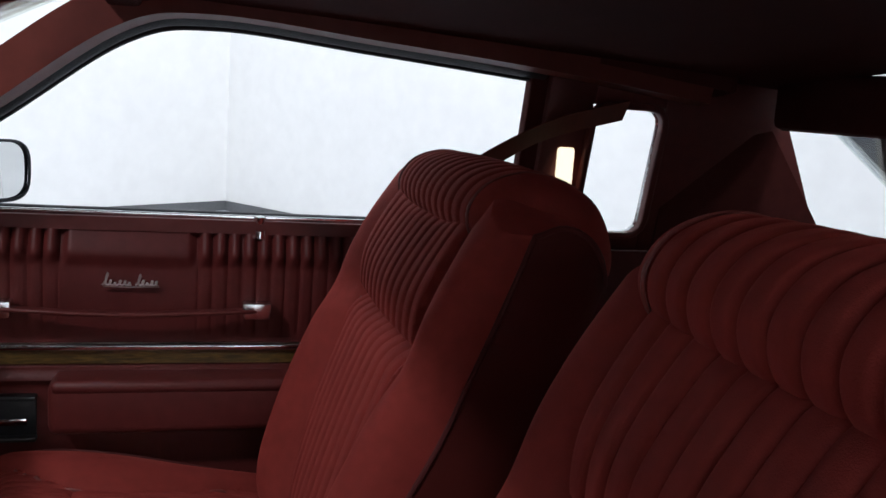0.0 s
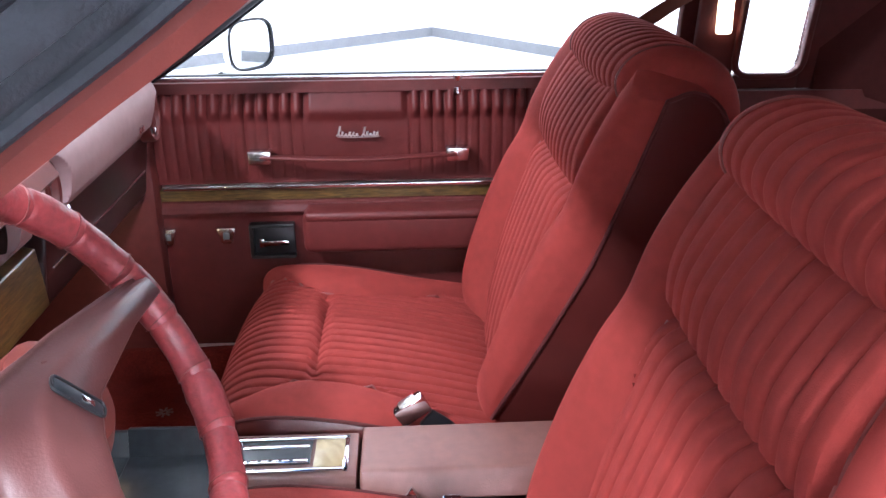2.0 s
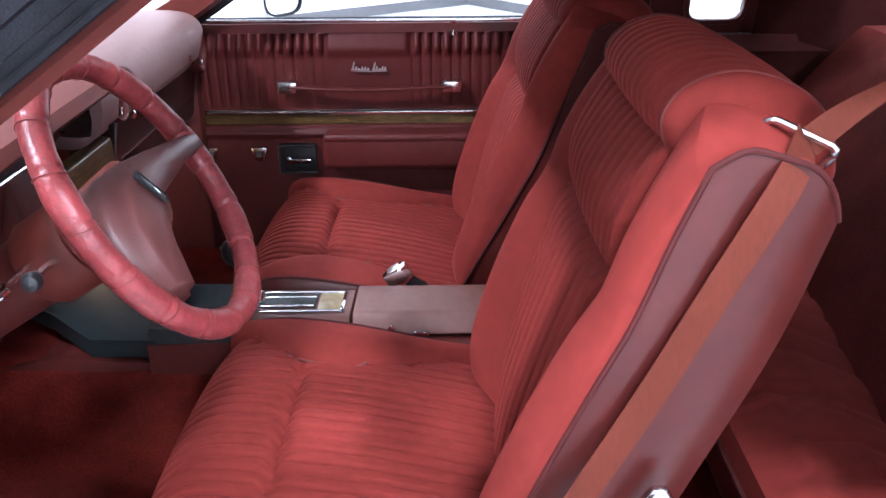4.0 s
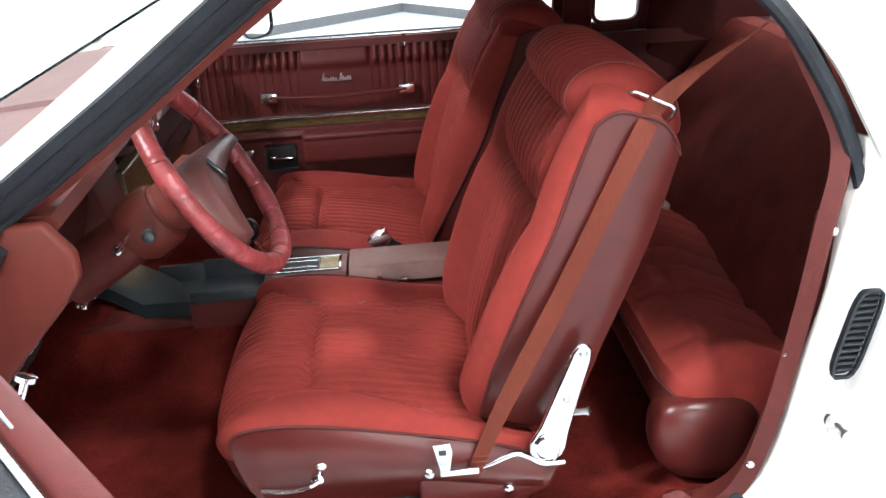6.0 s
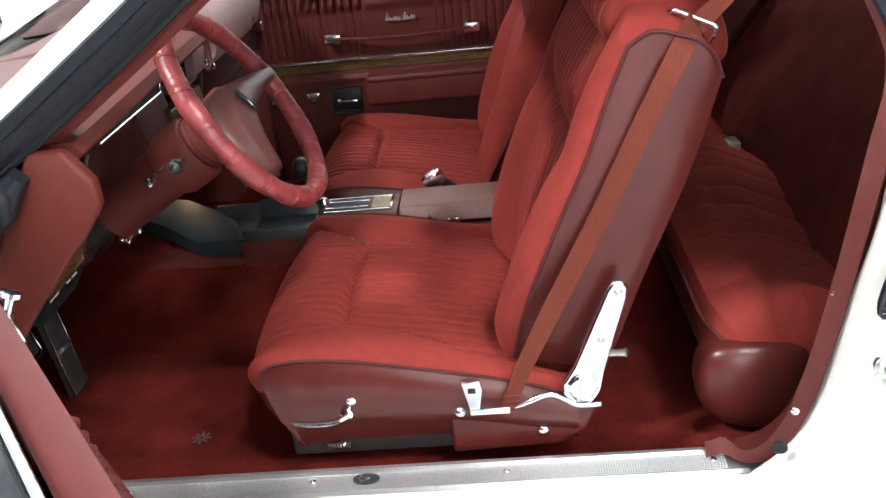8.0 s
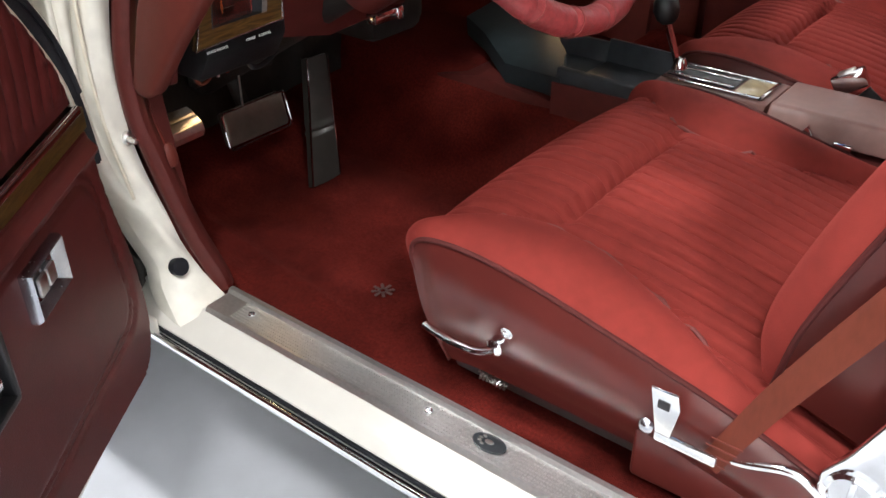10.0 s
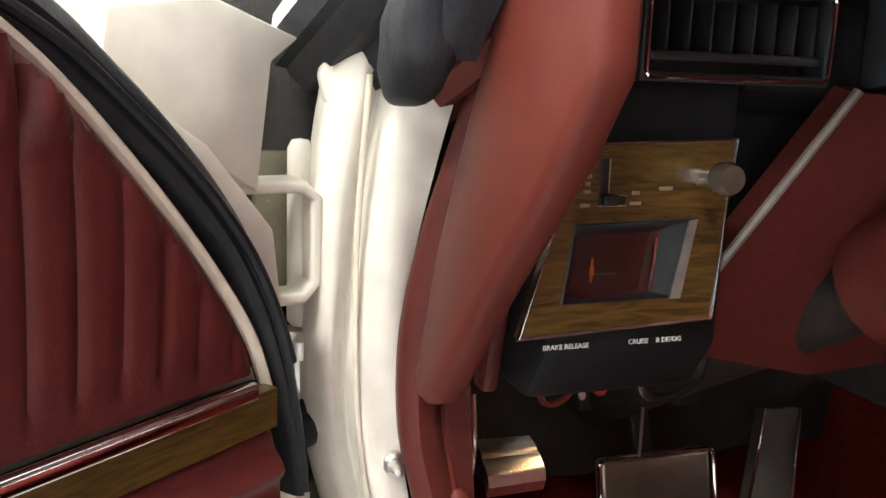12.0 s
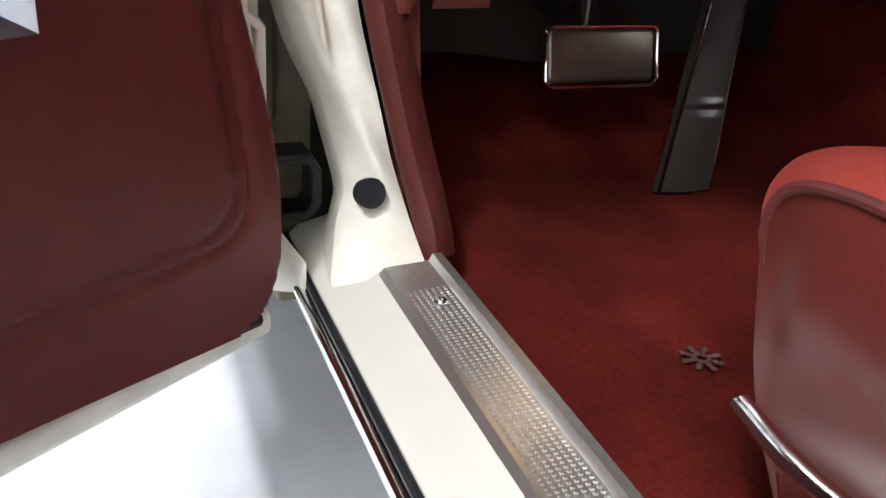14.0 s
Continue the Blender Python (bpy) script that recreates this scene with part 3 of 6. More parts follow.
# ---- floor, firewall, tunnel: one carpet sheet ----
def carpet_z(x, y):
    z = 0.352
    z += 0.544 * max(0.0, -0.52 - x) * step(-0.50, -0.60, x)
    tun = curve([(-1.3, 0.26), (-0.5, 0.20), (-0.3, 0.165), (-0.1, 0.155), (0.2, 0.15), (0.7, 0.12), (1.3, 0.12)], x)
    z = max(z, 0.352 + tun * (1 - step(0.085, 0.20, abs(y - 0.01)))) if abs(y - 0.01) < 0.20 else z
    z += 0.045 * step(0.635, 0.672, abs(y)) * step(-0.42, -0.34, x)
    z += 0.03 * step(0.62, 0.78, x)
    z += 0.012 * bump(-0.60, 0.012, y) * step(-0.30, -0.40, x) * 0.4
    seam = -0.52 - 0.05 * (x + 0.55) / 0.35
    z += 0.004 * bump(seam, 0.009, y) * step(-0.62, -0.55, x) * (1 - step(-0.22, -0.15, x)) + 0.004 * step(seam + 0.006, seam - 0.006, y) * (1 - step(-0.3, -0.15, x))
    return z + 0.0015 * math.sin(31 * x + 17 * y)


carpet = solid("carpet", slab(lambda u, v: Vector((lerp(-1.0, 1.25, u), lerp(-0.672, 0.69, v), carpet_z(lerp(-1.0, 1.25, u), lerp(-0.672, 0.69, v)))), 160, 240, (0, 0, -0.03)), CARPET, "deep red cut-pile car carpet", "carpet", "structure")
solid("firewall", rbox((-1.0, 0, 0.72), (0.03, 1.5, 0.75), 0.004), SHADE, "black firewall below the dashboard", "firewall", "structure")
for s, nm in ((-1, "kick_panel"), (1, "kick_panel")):
    solid(nm, slab(lambda u, v: Vector((lerp(-0.352 if s < 0 else -0.36, -1.0, u), s * lerp(0.662, 0.70, v), lerp(0.36, 0.80, v))), 8, 8, (0, s * 0.02, 0)), TRIM, "maroon footwell kick panel", "kick panel", "structure")
solid("kick_vent_lever", joined(sweep(spline([(-0.360, -0.712, 0.675), (-0.356, -0.706, 0.630), (-0.352, -0.700, 0.600)], 12), rect(0.012, 0.010, 0.003), (1, 0, 0)), moved(lathe((0, 0, 0), (0, 0, 1), [(0.004, -0.016), (0.010, -0.012), (0.012, 0.0), (0.008, 0.014), (0.003, 0.018)], 16), pose(-0.350, -0.697, 0.592, 0, 0, 0))), PLASTIC, "red plastic vent lever on the kick panel", "lever")
solid("floor_pan", rbox((0.2, 0, 0.30), (2.9, 1.24, 0.04), 0.01), BLACK, "black underbody floor pan", "floor pan", "structure")

# roof, headliner, pillars
RAIL = [(-0.42, 0.735, 0.90), (-0.25, 0.70, 0.985), (-0.05, 0.675, 1.118), (0.13, 0.648, 1.247), (0.26, 0.632, 1.275), (0.50, 0.622, 1.258), (0.78, 0.628, 1.236), (1.05, 0.63, 1.205)]
roof = thing("car_roof", (0.6, 0, 1.2), "white painted roof with its pillars", "car roof", kind="structure")
part("roof_skin", slab(lambda u, v: Vector((lerp(0.12, 1.25, u), lerp(-0.66, 0.66, v), 1.305 + 0.055 * math.sin(v * math.pi) * (1 - 0.3 * u) + 0.02 * math.sin(u * 3.0) - 0.06 * u)), 16, 24, (0, 0, -0.012)), PAINT, roof)
DRIVER_RAIL = RAIL[:4] + [(0.26, 0.632, 1.322), (0.50, 0.622, 1.330), (0.78, 0.628, 1.285), (1.05, 0.63, 1.225)]
for s in (-1, 1):
    way = DRIVER_RAIL if s < 0 else RAIL
    rail = spline([(x - (0.008 if s < 0 else 0), s * (y + 0.035), z + (0.024 if s < 0 else 0.012)) for x, y, z in way], 60)
    part("pillar_rail", sweep(rail if s < 0 else [p + Vector((0, 0.022, 0.012)) for p in rail], rect(0.10, 0.045, 0.018) if s < 0 else rect(0.06, 0.040, 0.014), (0, 0, 1)), PAINT, roof, "white windscreen pillar and roof rail")
    seal = spline([(x + (0.002 if s < 0 else 0.012), s * (y + 0.025), z - (0.012 if s < 0 else 0.016)) for x, y, z in way[:7]], 60)
    part("weatherstrip", sweep(seal, [(-0.026, -0.010), (-0.012, -0.016), (0.012, -0.016), (0.026, -0.008), (0.026, 0.010), (-0.026, 0.012)] if s > 0 else [(-0.026, -0.010), (-0.012, -0.016), (0.010, -0.016), (0.022, -0.009), (0.026, -0.002), (0.038, -0.002), (0.048, 0.008), (0.050, 0.014), (0.058, 0.016), (0.064, 0.030), (0.050, 0.038), (-0.026, 0.012)], (0, 0, 1)), RUBBER, roof, "ribbed black rubber weatherstrip")
    part("seal_lip", sweep([p + Vector((0.004, s * 0.012, -0.016)) for p in seal], ring(0.006, 8), (0, 0, 1)), RUBBER, roof)
    inner = spline([(x + 0.008, s * (y - 0.022), z - (0.032 if s < 0 else 0.010)) for x, y, z in way], 60)
    part("pillar_trim", sweep(inner, [(-0.014, -0.008), (0.018, -0.012), (0.028, -0.002), (0.024, 0.03), (-0.014, 0.03)] if s < 0 else [(0.030, -0.010), (-0.020, -0.014), (-0.030, 0.0), (-0.024, 0.045), (0.030, 0.045)], (0, 0, 1)), PLASTIC, roof, "rust red pillar garnish")
part("cant_trim", sweep(spline([(0.14, 0.628, 1.268), (0.30, 0.632, 1.282), (0.50, 0.630, 1.266), (0.78, 0.632, 1.246), (1.10, 0.630, 1.210)], 30), [(-0.055, 0.004), (-0.055, 0.040), (0.055, 0.040), (0.055, -0.004), (0.0, -0.012)], (0, 0, 1)), LINER, roof, "maroon cloth along the roof rail")
part("headliner", slab(lambda u, v: Vector((lerp(0.14, 1.22, u), lerp(-0.64, 0.64, v), 1.272 + 0.045 * math.sin(v * math.pi) - 0.055 * u)), 12, 20, (0, 0, 0.006)), LINER, roof, "maroon fabric headliner")
ws = part("windscreen", slab(lambda u, v: Vector((lerp(-0.60, 0.14, u) - 0.06 * math.sin(v * math.pi) * (1 - u), lerp(lerp(-0.70, -0.60, u), lerp(0.70, 0.60, u), v), lerp(0.93, 1.30, u) + 0.03 * math.sin(v * math.pi))), 8, 24, (0, 0, -0.004)), GLASS, roof, "clear windscreen")
ws.visible_shadow = False
tint = part("tint_band", slab(lambda u, v: Vector((lerp(0.02, 0.145, u) - 0.06 * math.sin(v * math.pi) * (0.16 - 0.16 * u), lerp(lerp(-0.617, -0.60, u), lerp(0.617, 0.60, u), v), lerp(1.244, 1.306, u) + 0.03 * math.sin(v * math.pi))), 6, 24, (0, 0, -0.002)), TINT, ws, "blue shade band along the top of the glass")
tint.visible_shadow = False
part("windscreen_gasket", tube([(-0.605 - 0.06 * math.sin(k / 24 * math.pi), lerp(-0.70, 0.70, k / 24), 0.936 + 0.03 * math.sin(k / 24 * math.pi)) for k in range(25)], 0.010), RUBBER, roof, "black windscreen gasket")
part("header_trim", sweep([(0.15, -0.62, 1.27), (0.15, 0, 1.315), (0.15, 0.62, 1.27)], rect(0.05, 0.03, 0.01)), LINER, roof, "maroon header trim")
# black seal along the lock pillar, and the passenger's hinge pillar
part("pillar_seal", sweep(spline([(0.74, -0.715, 1.235), (0.794, -0.742, 1.182), (0.842, -0.752, 1.11), (0.882, -0.757, 1.036), (0.912, -0.762, 0.95), (0.908, -0.768, 0.885), (0.922, -0.768, 0.845)], 40), [(-0.009, -0.008), (0.003, -0.011), (0.009, -0.008), (0.011, -0.001), (0.008, 0.006), (0.002, 0.008), (-0.003, 0.004), (-0.009, 0.007)], (1, -1, 0)), RUBBER, body, "black rubber pillar seal")
part("sail_panel", slab(lambda u, v: Vector((lerp(curve([(1.0, 0.918), (1.05, 0.895), (1.11, 0.866), (1.18, 0.816), (1.24, 0.765), (1.31, 0.70)], lerp(1.0, 1.31, v)), 1.75, u), -lerp(0.792, 0.690, v) - 0.012 * math.sin(math.pi * min(u * 2, 1)), lerp(1.0, 1.31, v))), 16, 16, (0, 0.012, 0)), PAINT, body, "white roof pillar behind the door")
part("passenger_hinge_pillar", rbox((-0.37, 0.735, 0.66), (0.24, 0.07, 0.62), 0.01), TRIM, body, "maroon trimmed passenger pillar")
# ---- front seats ----
CUSHION = [(0.50, 0.495), (0.40, 0.529), (0.28, 0.557), (0.17, 0.580), (0.08, 0.589), (0.015, 0.579), (-0.022, 0.550), (-0.036, 0.505), (-0.026, 0.445)]
NPLEAT = 22


def pleat(w, half, n, deep):
    """Rounded ribs with narrow sewn grooves between them."""
    k = (w + half) / (2 * half) * n
    return -deep * (1 - abs(math.sin(math.pi * k))) ** 2.8


def make_seat(y0, side, dx, label, group, low=0.0):
    """A bucket seat about y0; side: -1 where its outer flank faces the driver's door."""
    t = thing("front_seat", (0.25 + dx, y0, 0.36), label, "car seat", group)
    def at(x, w, z):
        return Vector((x + dx, y0 + side * w, z))

    # cushion: line of its middle, thrown out across
    line = spline([(x, 0, z) for x, z in CUSHION], 72)
    norm = []
    for i in range(73):
        d = line[min(i + 1, 72)] - line[max(i - 1, 0)]
        norm.append(Vector((d.z, 0, -d.x)).normalized() * (1 if d.x < 0 or d.z > 0 else 1))
    norm = [(-n if n.z < -0.05 or (abs(n.z) <= 0.35 and n.x > 0) else n) for n in norm]
    seam = 31

    def insert_half(v):
        """Half the width of the pleated middle: narrowest under the thighs, widest at both ends."""
        return curve([(0.0, 0.258), (0.125, 0.245), (0.25, 0.192), (0.36, 0.164), (0.45, 0.168), (0.53, 0.200), (0.60, 0.236), (0.70, 0.250), (1.0, 0.252)], v)

    def cush(u, v):
        i = v * 72
        k = min(int(i), 71)
        p, n = line[k].lerp(line[k + 1], i - k), norm[k].lerp(norm[k + 1], i - k).normalized()
        w = lerp(-0.285, 0.285, u)
        a = abs(w)
        front = step(0.72, 1.0, v)
        iw = insert_half(v)
        if a < iw:
            h = 0.010 * (1 - (a / iw) ** 2) + pleat(w, 0.2585, NPLEAT, lerp(0.0105, 0.0080, step(0.43, 0.55, v))) - 0.017 * bump(seam / 72, 0.012, v) * (1 - (a / iw) ** 8) - 0.004
            h += 0.006 * bump(0.26, 0.13, v) + 0.005 * bump(0.56, 0.09, v)
        else:
            q = (a - iw) / (0.285 - iw)
            h = -0.008 * (1 - q) ** 4 + 0.017 * (1 - front) * math.sin(math.pi * min(q, 1) ** 0.85) + 0.002 * q
        # shorten the flanks towards the front for rounded corners
        inset = 0.035 * front * (a / 0.285) ** 4
        pull = 0.070 * step(0.55, 0.95, v) * (a / 0.285) ** 7
        q = p + n * (h - inset) + Vector((pull, 0, 0))
        return at(q.x, w * (1 - 0.03 * front), q.z)

    def vend(u):
        """How far down the front the velour reaches: lower in the middle."""
        return 0.80 + 0.11 * (1 - abs(2 * u - 1) ** 3)

    part("cushion_cover", grid(lambda u, v: cush(u, v * vend(u)), 260, 74), VELOUR, t, "pleated red velour cushion")

    def skirt_line(b):
        """The cushion's outer edge at height share b, as a loop round front and flanks."""
        out = []
        for k in range(0, 60):
            v = k / 59 * 0.80
            p = cush(1, v)
            out.append(p)
        for k in range(1, 30):
            out.append(cush(1 - k / 30, vend(1 - k / 30)))
        for k in range(0, 60):
            out.append(cush(0, 0.80 - k / 59 * 0.80))
        return out

    edge = skirt_line(0)
    def skirt(u, v):
        i = u * (len(edge) - 1)
        k = min(int(i), len(edge) - 2)
        p = edge[k].lerp(edge[k + 1], i - k)
        c = Vector((0.23 + dx, y0, 0))
        flank = abs(abs(p.y - y0) - 0.28) < 0.02
        low = 0.425 - 0.02 * step(0.30 + dx, 0.46 + dx, p.x)
        z = lerp(p.z - 0.002, low, v)
        bulge = 0.015 * math.sin(math.pi * min(v * 1.1, 1) ** 0.8) - 0.018 * v * v
        o = Vector((0, 0, 0))
        round_in = 0.035 * v * v
        o.y = (1 if p.y > y0 else -1) * (bulge * step(0.1, 0.25, abs(p.y - y0))) * (0.25 + 0.75 * step(-0.02 + dx, 0.12 + dx, p.x))
        o.x = lerp(0.008 * v, 0.016 * math.sin(math.pi * v / 2) + round_in, step(0.12, 0.26, abs(p.y - y0))) * (1 - step(0.0 + dx, 0.06 + dx, p.x))
        wrinkle = 0.0025 * math.sin(90 * p.x) * bump(0.25, 0.2, v) * bump(0.02 + dx, 0.08, p.x)
        return Vector((p.x, p.y, z)) + o + Vector((0, wrinkle, 0))

    part("skirt", grid(skirt, 150, 12), VINYL, t, "maroon vinyl cushion skirt")
    part("piping", tube([p + Vector((0, 0, 0.0)) for p in edge], 0.0030), SEAM, t, "maroon vinyl piping")
    for s in (-1, 1):
        part("seam_piping", tube([cush(0.5 + s * insert_half(0.06 + 0.76 * k / 50) / 0.57, 0.06 + 0.76 * k / 50) + Vector((0, 0, 0.001)) for k in range(51)], 0.0022, 6), PIPING, t, "red piping")
    part("seat_base", rbox((0.24 + dx, y0, 0.435), (0.42, 0.48, 0.06), 0.02), BLACK, t, "black seat frame")
    for s in (-1, 1):
        part("seat_track", rbox((0.24 + dx, y0 + s * 0.20, 0.385), (0.44, 0.035, 0.05), 0.006), SKIRT, t, "grey steel seat runner")

    # backrest: sections along a leaning axis
    AX, AZ, FX, FZ = 0.290, 0.957, -0.957, 0.290
    def back_at(h, d, w):
        return at(0.552 + AX * h + FX * d, w, 0.500 + AZ * h + FZ * d)

    TOP = 0.545
    def half_wide(h, w=-1.0):
        """Half the width of the backrest; the shoulder on the far side (w above 0) is fuller."""
        return (0.020 * step(0.08, 0.42, h) if w > 0 else 0.0) + curve([(0.0, 0.235), (0.10, 0.258), (0.25, 0.268), (0.50, 0.262), (0.60, 0.258)], h)

    def depth(h):
        """How far the pleated middle stands before the rear plane."""
        return curve([(0.0, 0.136), (0.10, 0.142), (0.33, 0.143), (0.37, 0.136), (0.44, 0.140), (0.50, 0.130), (0.545, 0.116)], h)

    def crest(h):
        """How far the bolsters stand before the rear plane."""
        return curve([(-0.02, 0.168), (0.03, 0.188), (0.10, 0.194), (0.22, 0.190), (0.32, 0.178), (0.37, 0.164), (0.44, 0.160), (0.49, 0.150), (0.545, 0.130)], h)

    def seam_at(h, out):
        """Where the piping runs between velour and vinyl, from the rear plane."""
        return curve([(0.0, 0.150), (0.10, 0.158), (0.20, 0.154), (0.30, 0.145), (0.38, 0.135), (0.48, 0.129), (0.545, 0.122)] if out > 0 else [(0.0, 0.160), (0.06, 0.153), (0.14, 0.139), (0.23, 0.122), (0.30, 0.109), (0.38, 0.101), (0.47, 0.093), (0.545, 0.088)], h)

    def top_at(d, k=0.0, edge=0.1):
        """The height of the backrest's top over its depth; k: 1 at the flanks, where the corner at edge is rounded."""
        drop = 0.045 * max(0.0, (0.045 - d) / 0.060) ** 2 + 0.048 * max(0.0, (d - 0.075) / 0.09) ** 2.5
        return TOP - drop - 0.020 * k * step(edge - 0.045, edge, d) ** 2

    def ins_at(h):
        """Half the width of the pleated middle."""
        return curve([(0.0, 0.085), (0.10, 0.125), (0.25, 0.150), (0.345, 0.164), (0.375, 0.172), (0.45, 0.178), (0.545, 0.178)], h)

    def front_at(h, k):
        """The velour's front at height h, k from -1 to 1 across."""
        W = half_wide(h, k)
        w = k * W
        a = abs(w)
        D, C = depth(h), crest(h)
        ins = ins_at(h)
        if a < ins:
            d = D + 0.004 * (1 - (a / ins) ** 2) + pleat(w, 0.180, 12, 0.0105)
            d += 0.014 * max(0.0, math.sin(math.pi * min(max((h + 0.05) / 0.412, 0), 1))) ** 0.55 + 0.016 * max(0.0, math.sin(math.pi * min(max((h - 0.362) / 0.158, 0), 1))) ** 0.55
            d -= 0.016 * bump(0.362, 0.009, h) + 0.012 * step(0.505, 0.525, h)
        else:
            q = (a - ins) / max(W - ins, 0.01)
            d = lerp(D + 0.001, C, step(0.0, 0.66, q) ** 0.8) - 0.006 * bump(0, 0.07, q)
            if q > 0.62:
                e = min((q - 0.62) / 0.38, 1.0)
                f = math.sqrt(max(0.0, 1 - e**2.2))
                d = lerp(seam_at(h, w), d, f)
        return d, w

    def rise(k):
        """The top climbs from the flanks to the head restraint."""
        return 0.024 * (1 - step(0.58, 1.0, abs(k))) - 0.020 * (1 - step(0.30, 0.66, abs(k)))

    def front_fn(u, v):
        k = lerp(-1, 1, u)
        if v <= 0.86:
            d, w = front_at(lerp(0.0, TOP, v / 0.86), k)
            h = lerp(0.0, top_at(d, step(0.80, 1.0, abs(k)), seam_at(0.5, k)) + rise(k) * step(0.6, 0.86, v), v / 0.86)
            return back_at(h, d, w)
        r = (v - 0.86) / 0.14
        d, w = front_at(TOP, k)
        d = lerp(d, 0.004, r)
        return back_at(top_at(d, step(0.80, 1.0, abs(k)), seam_at(0.5, k)) + rise(k) * (1 - 0.5 * r) + 0.006 * math.sin(math.pi * r) * (1 - k**4), d, w)

    part("backrest_cover", grid(front_fn, 260, 120), VELOUR, t, "pleated red velour backrest")

    for s in (-1, 1):
        for lo, hi in ((0.03, 0.352), (0.372, 0.515)):
            rows = []
            for k in range(31):
                h = lerp(lo, hi, k / 30)
                d, w = front_at(h, s * (ins_at(h) + 0.001) / half_wide(h, s))
                rows.append(back_at(h / TOP * (top_at(d)), d + 0.001, w))
            part("insert_piping", tube(rows, 0.0021, 6), PIPING, t, "red piping")

    def flank(u, v, s):
        """The vinyl flank: u from the rear edge to the piping."""
        h0 = lerp(0.0, TOP, v)
        d = lerp(-0.015 * step(0.15, 0.48, h0), seam_at(h0, s), u)
        h = lerp(0.0, top_at(d, 1.0, seam_at(0.5, s)), v)
        W = half_wide(h0, s)
        puff = 0.004 * math.sin(math.pi * u) * math.sin(math.pi * min(v * 1.05, 1)) - 0.016 * (1 - u) ** 6
        return back_at(h, d, s * (W + puff))

    for s in (-1, 1):
        part("backrest_flank", grid(lambda u, v: flank(u, v, s), 16, 50), VINYL, t, "maroon vinyl backrest flank")
        part("back_piping", tube([flank(1, k / 60, s) for k in range(61)] + [flank(1 - q / 14, 1, s) for q in range(1, 15)], 0.0032), SEAM, t, "dark maroon piping")
    part("backrest_rear", grid(lambda u, v: flank(0, v, 1).lerp(flank(0, v, -1), u) + Vector((0.010 * math.sin(math.pi * u), 0, 0)), 24, 40), VINYL, t, "maroon vinyl backrest rear")

    # head restraint: a round pillow drawn out across
    prof = spline([(0.640, 0, 0.985), (0.585, 0, 1.008), (0.556, 0, 1.030), (0.551, 0, 1.062), (0.574, 0, 1.092), (0.620, 0, 1.106), (0.670, 0, 1.096), (0.712, 0, 1.068), (0.733, 0, 1.025), (0.735, 0, 0.985), (0.712, 0, 0.965)], 60)
    mid = Vector((0.645, 0, 1.032))

    def head(u, v):
        i = v * 60
        k = min(int(i), 59)
        p = prof[k].lerp(prof[k + 1], i - k)
        w = lerp(-0.204, 0.204, u)
        a = abs(w)
        if a < 0.180:
            f = 1 - 0.06 * (a / 0.180) ** 2.4
            o = pleat(w, 0.180, 12, 0.0095)
        else:
            q = (a - 0.180) / 0.024
            f = 0.94 * max(0.0, math.cos(0.5 * math.pi * q)) ** (0.7 if w < 0 else 0.8)
            o = 0.0
            w = math.copysign(0.180 + (0.046 if w < 0 else 0.022) * math.sin(0.5 * math.pi * q), w)
        r = p - mid
        w = w * 0.985
        return at(mid.x + low + r.x * f + r.normalized().x * o, w, mid.z - low + r.z * f + r.normalized().z * o)

    part("head_restraint", grid(head, 220, 60), VELOUR, t, "pleated velour head restraint")
    for s in (-1, 1):
        part("head_piping", tube([head(0.5 + s * 0.1803 / 0.408, 0.10 + 0.8 * k / 40) for k in range(41)], 0.0018, 6), PIPING, t)
    return t


driver_seat = make_seat(-0.360, -1, 0.0, "red pleated velour bucket seat, vinyl flanks, chrome recliner", "front bucket seats", 0.006)
passenger_seat = make_seat(0.372, 1, -0.028, "red pleated velour bucket seat beside the centre console", "front bucket seats", 0.014)

# recliner arm and levers of the driver's seat
YS = -0.650
arm = part("recliner_arm", prism([(0.547, YS, 0.688), (0.556, YS, 0.700), (0.570, YS, 0.700), (0.578, YS, 0.688), (0.576, YS, 0.670), (0.556, YS, 0.60), (0.541, YS, 0.545), (0.536, YS, 0.515), (0.520, YS, 0.492), (0.498, YS, 0.492), (0.479, YS, 0.508), (0.478, YS, 0.53), (0.495, YS, 0.558)], (0, -0.014, 0), 0.005, 3), CHROME, driver_seat, "polished chrome recliner arm")
part("recliner_dial", lathe((0.507, -0.664, 0.522), (0, -1, 0), [(0.024, 0.0), (0.024, 0.004), (0.020, 0.006), (0.018, 0.003), (0.0, 0.002)], 28), CHROME, arm, "round chrome pivot cap")
part("recliner_rib", rbox((0.507, -0.668, 0.524), (0.006, 0.006, 0.034), 0.002), CHROME, arm)
part("recliner_bolt", screw((0.563, -0.664, 0.685), (0, -1, 0), 0.007), BRUSHED, arm)
part("recliner_bolt", screw((0.537, -0.664, 0.607), (0, -1, 0), 0.006), BRUSHED, arm)
part("release_button", lathe((0.545, -0.63, 0.56), (1, -0.2, 0.1), [(0.005, 0), (0.006, 0.030), (0.008, 0.034), (0.0, 0.038)], 12), BRUSHED, driver_seat, "small steel release pin")
part("side_moulding", sweep(spline([(0.365, -0.652, 0.487), (0.41, -0.654, 0.492), (0.455, -0.654, 0.508), (0.48, -0.654, 0.498), (0.50, -0.656, 0.487), (0.535, -0.656, 0.486)], 30), ring(0.0048, 10), (0, -1, 0)), CHROME, driver_seat, "chrome moulding below the recliner")
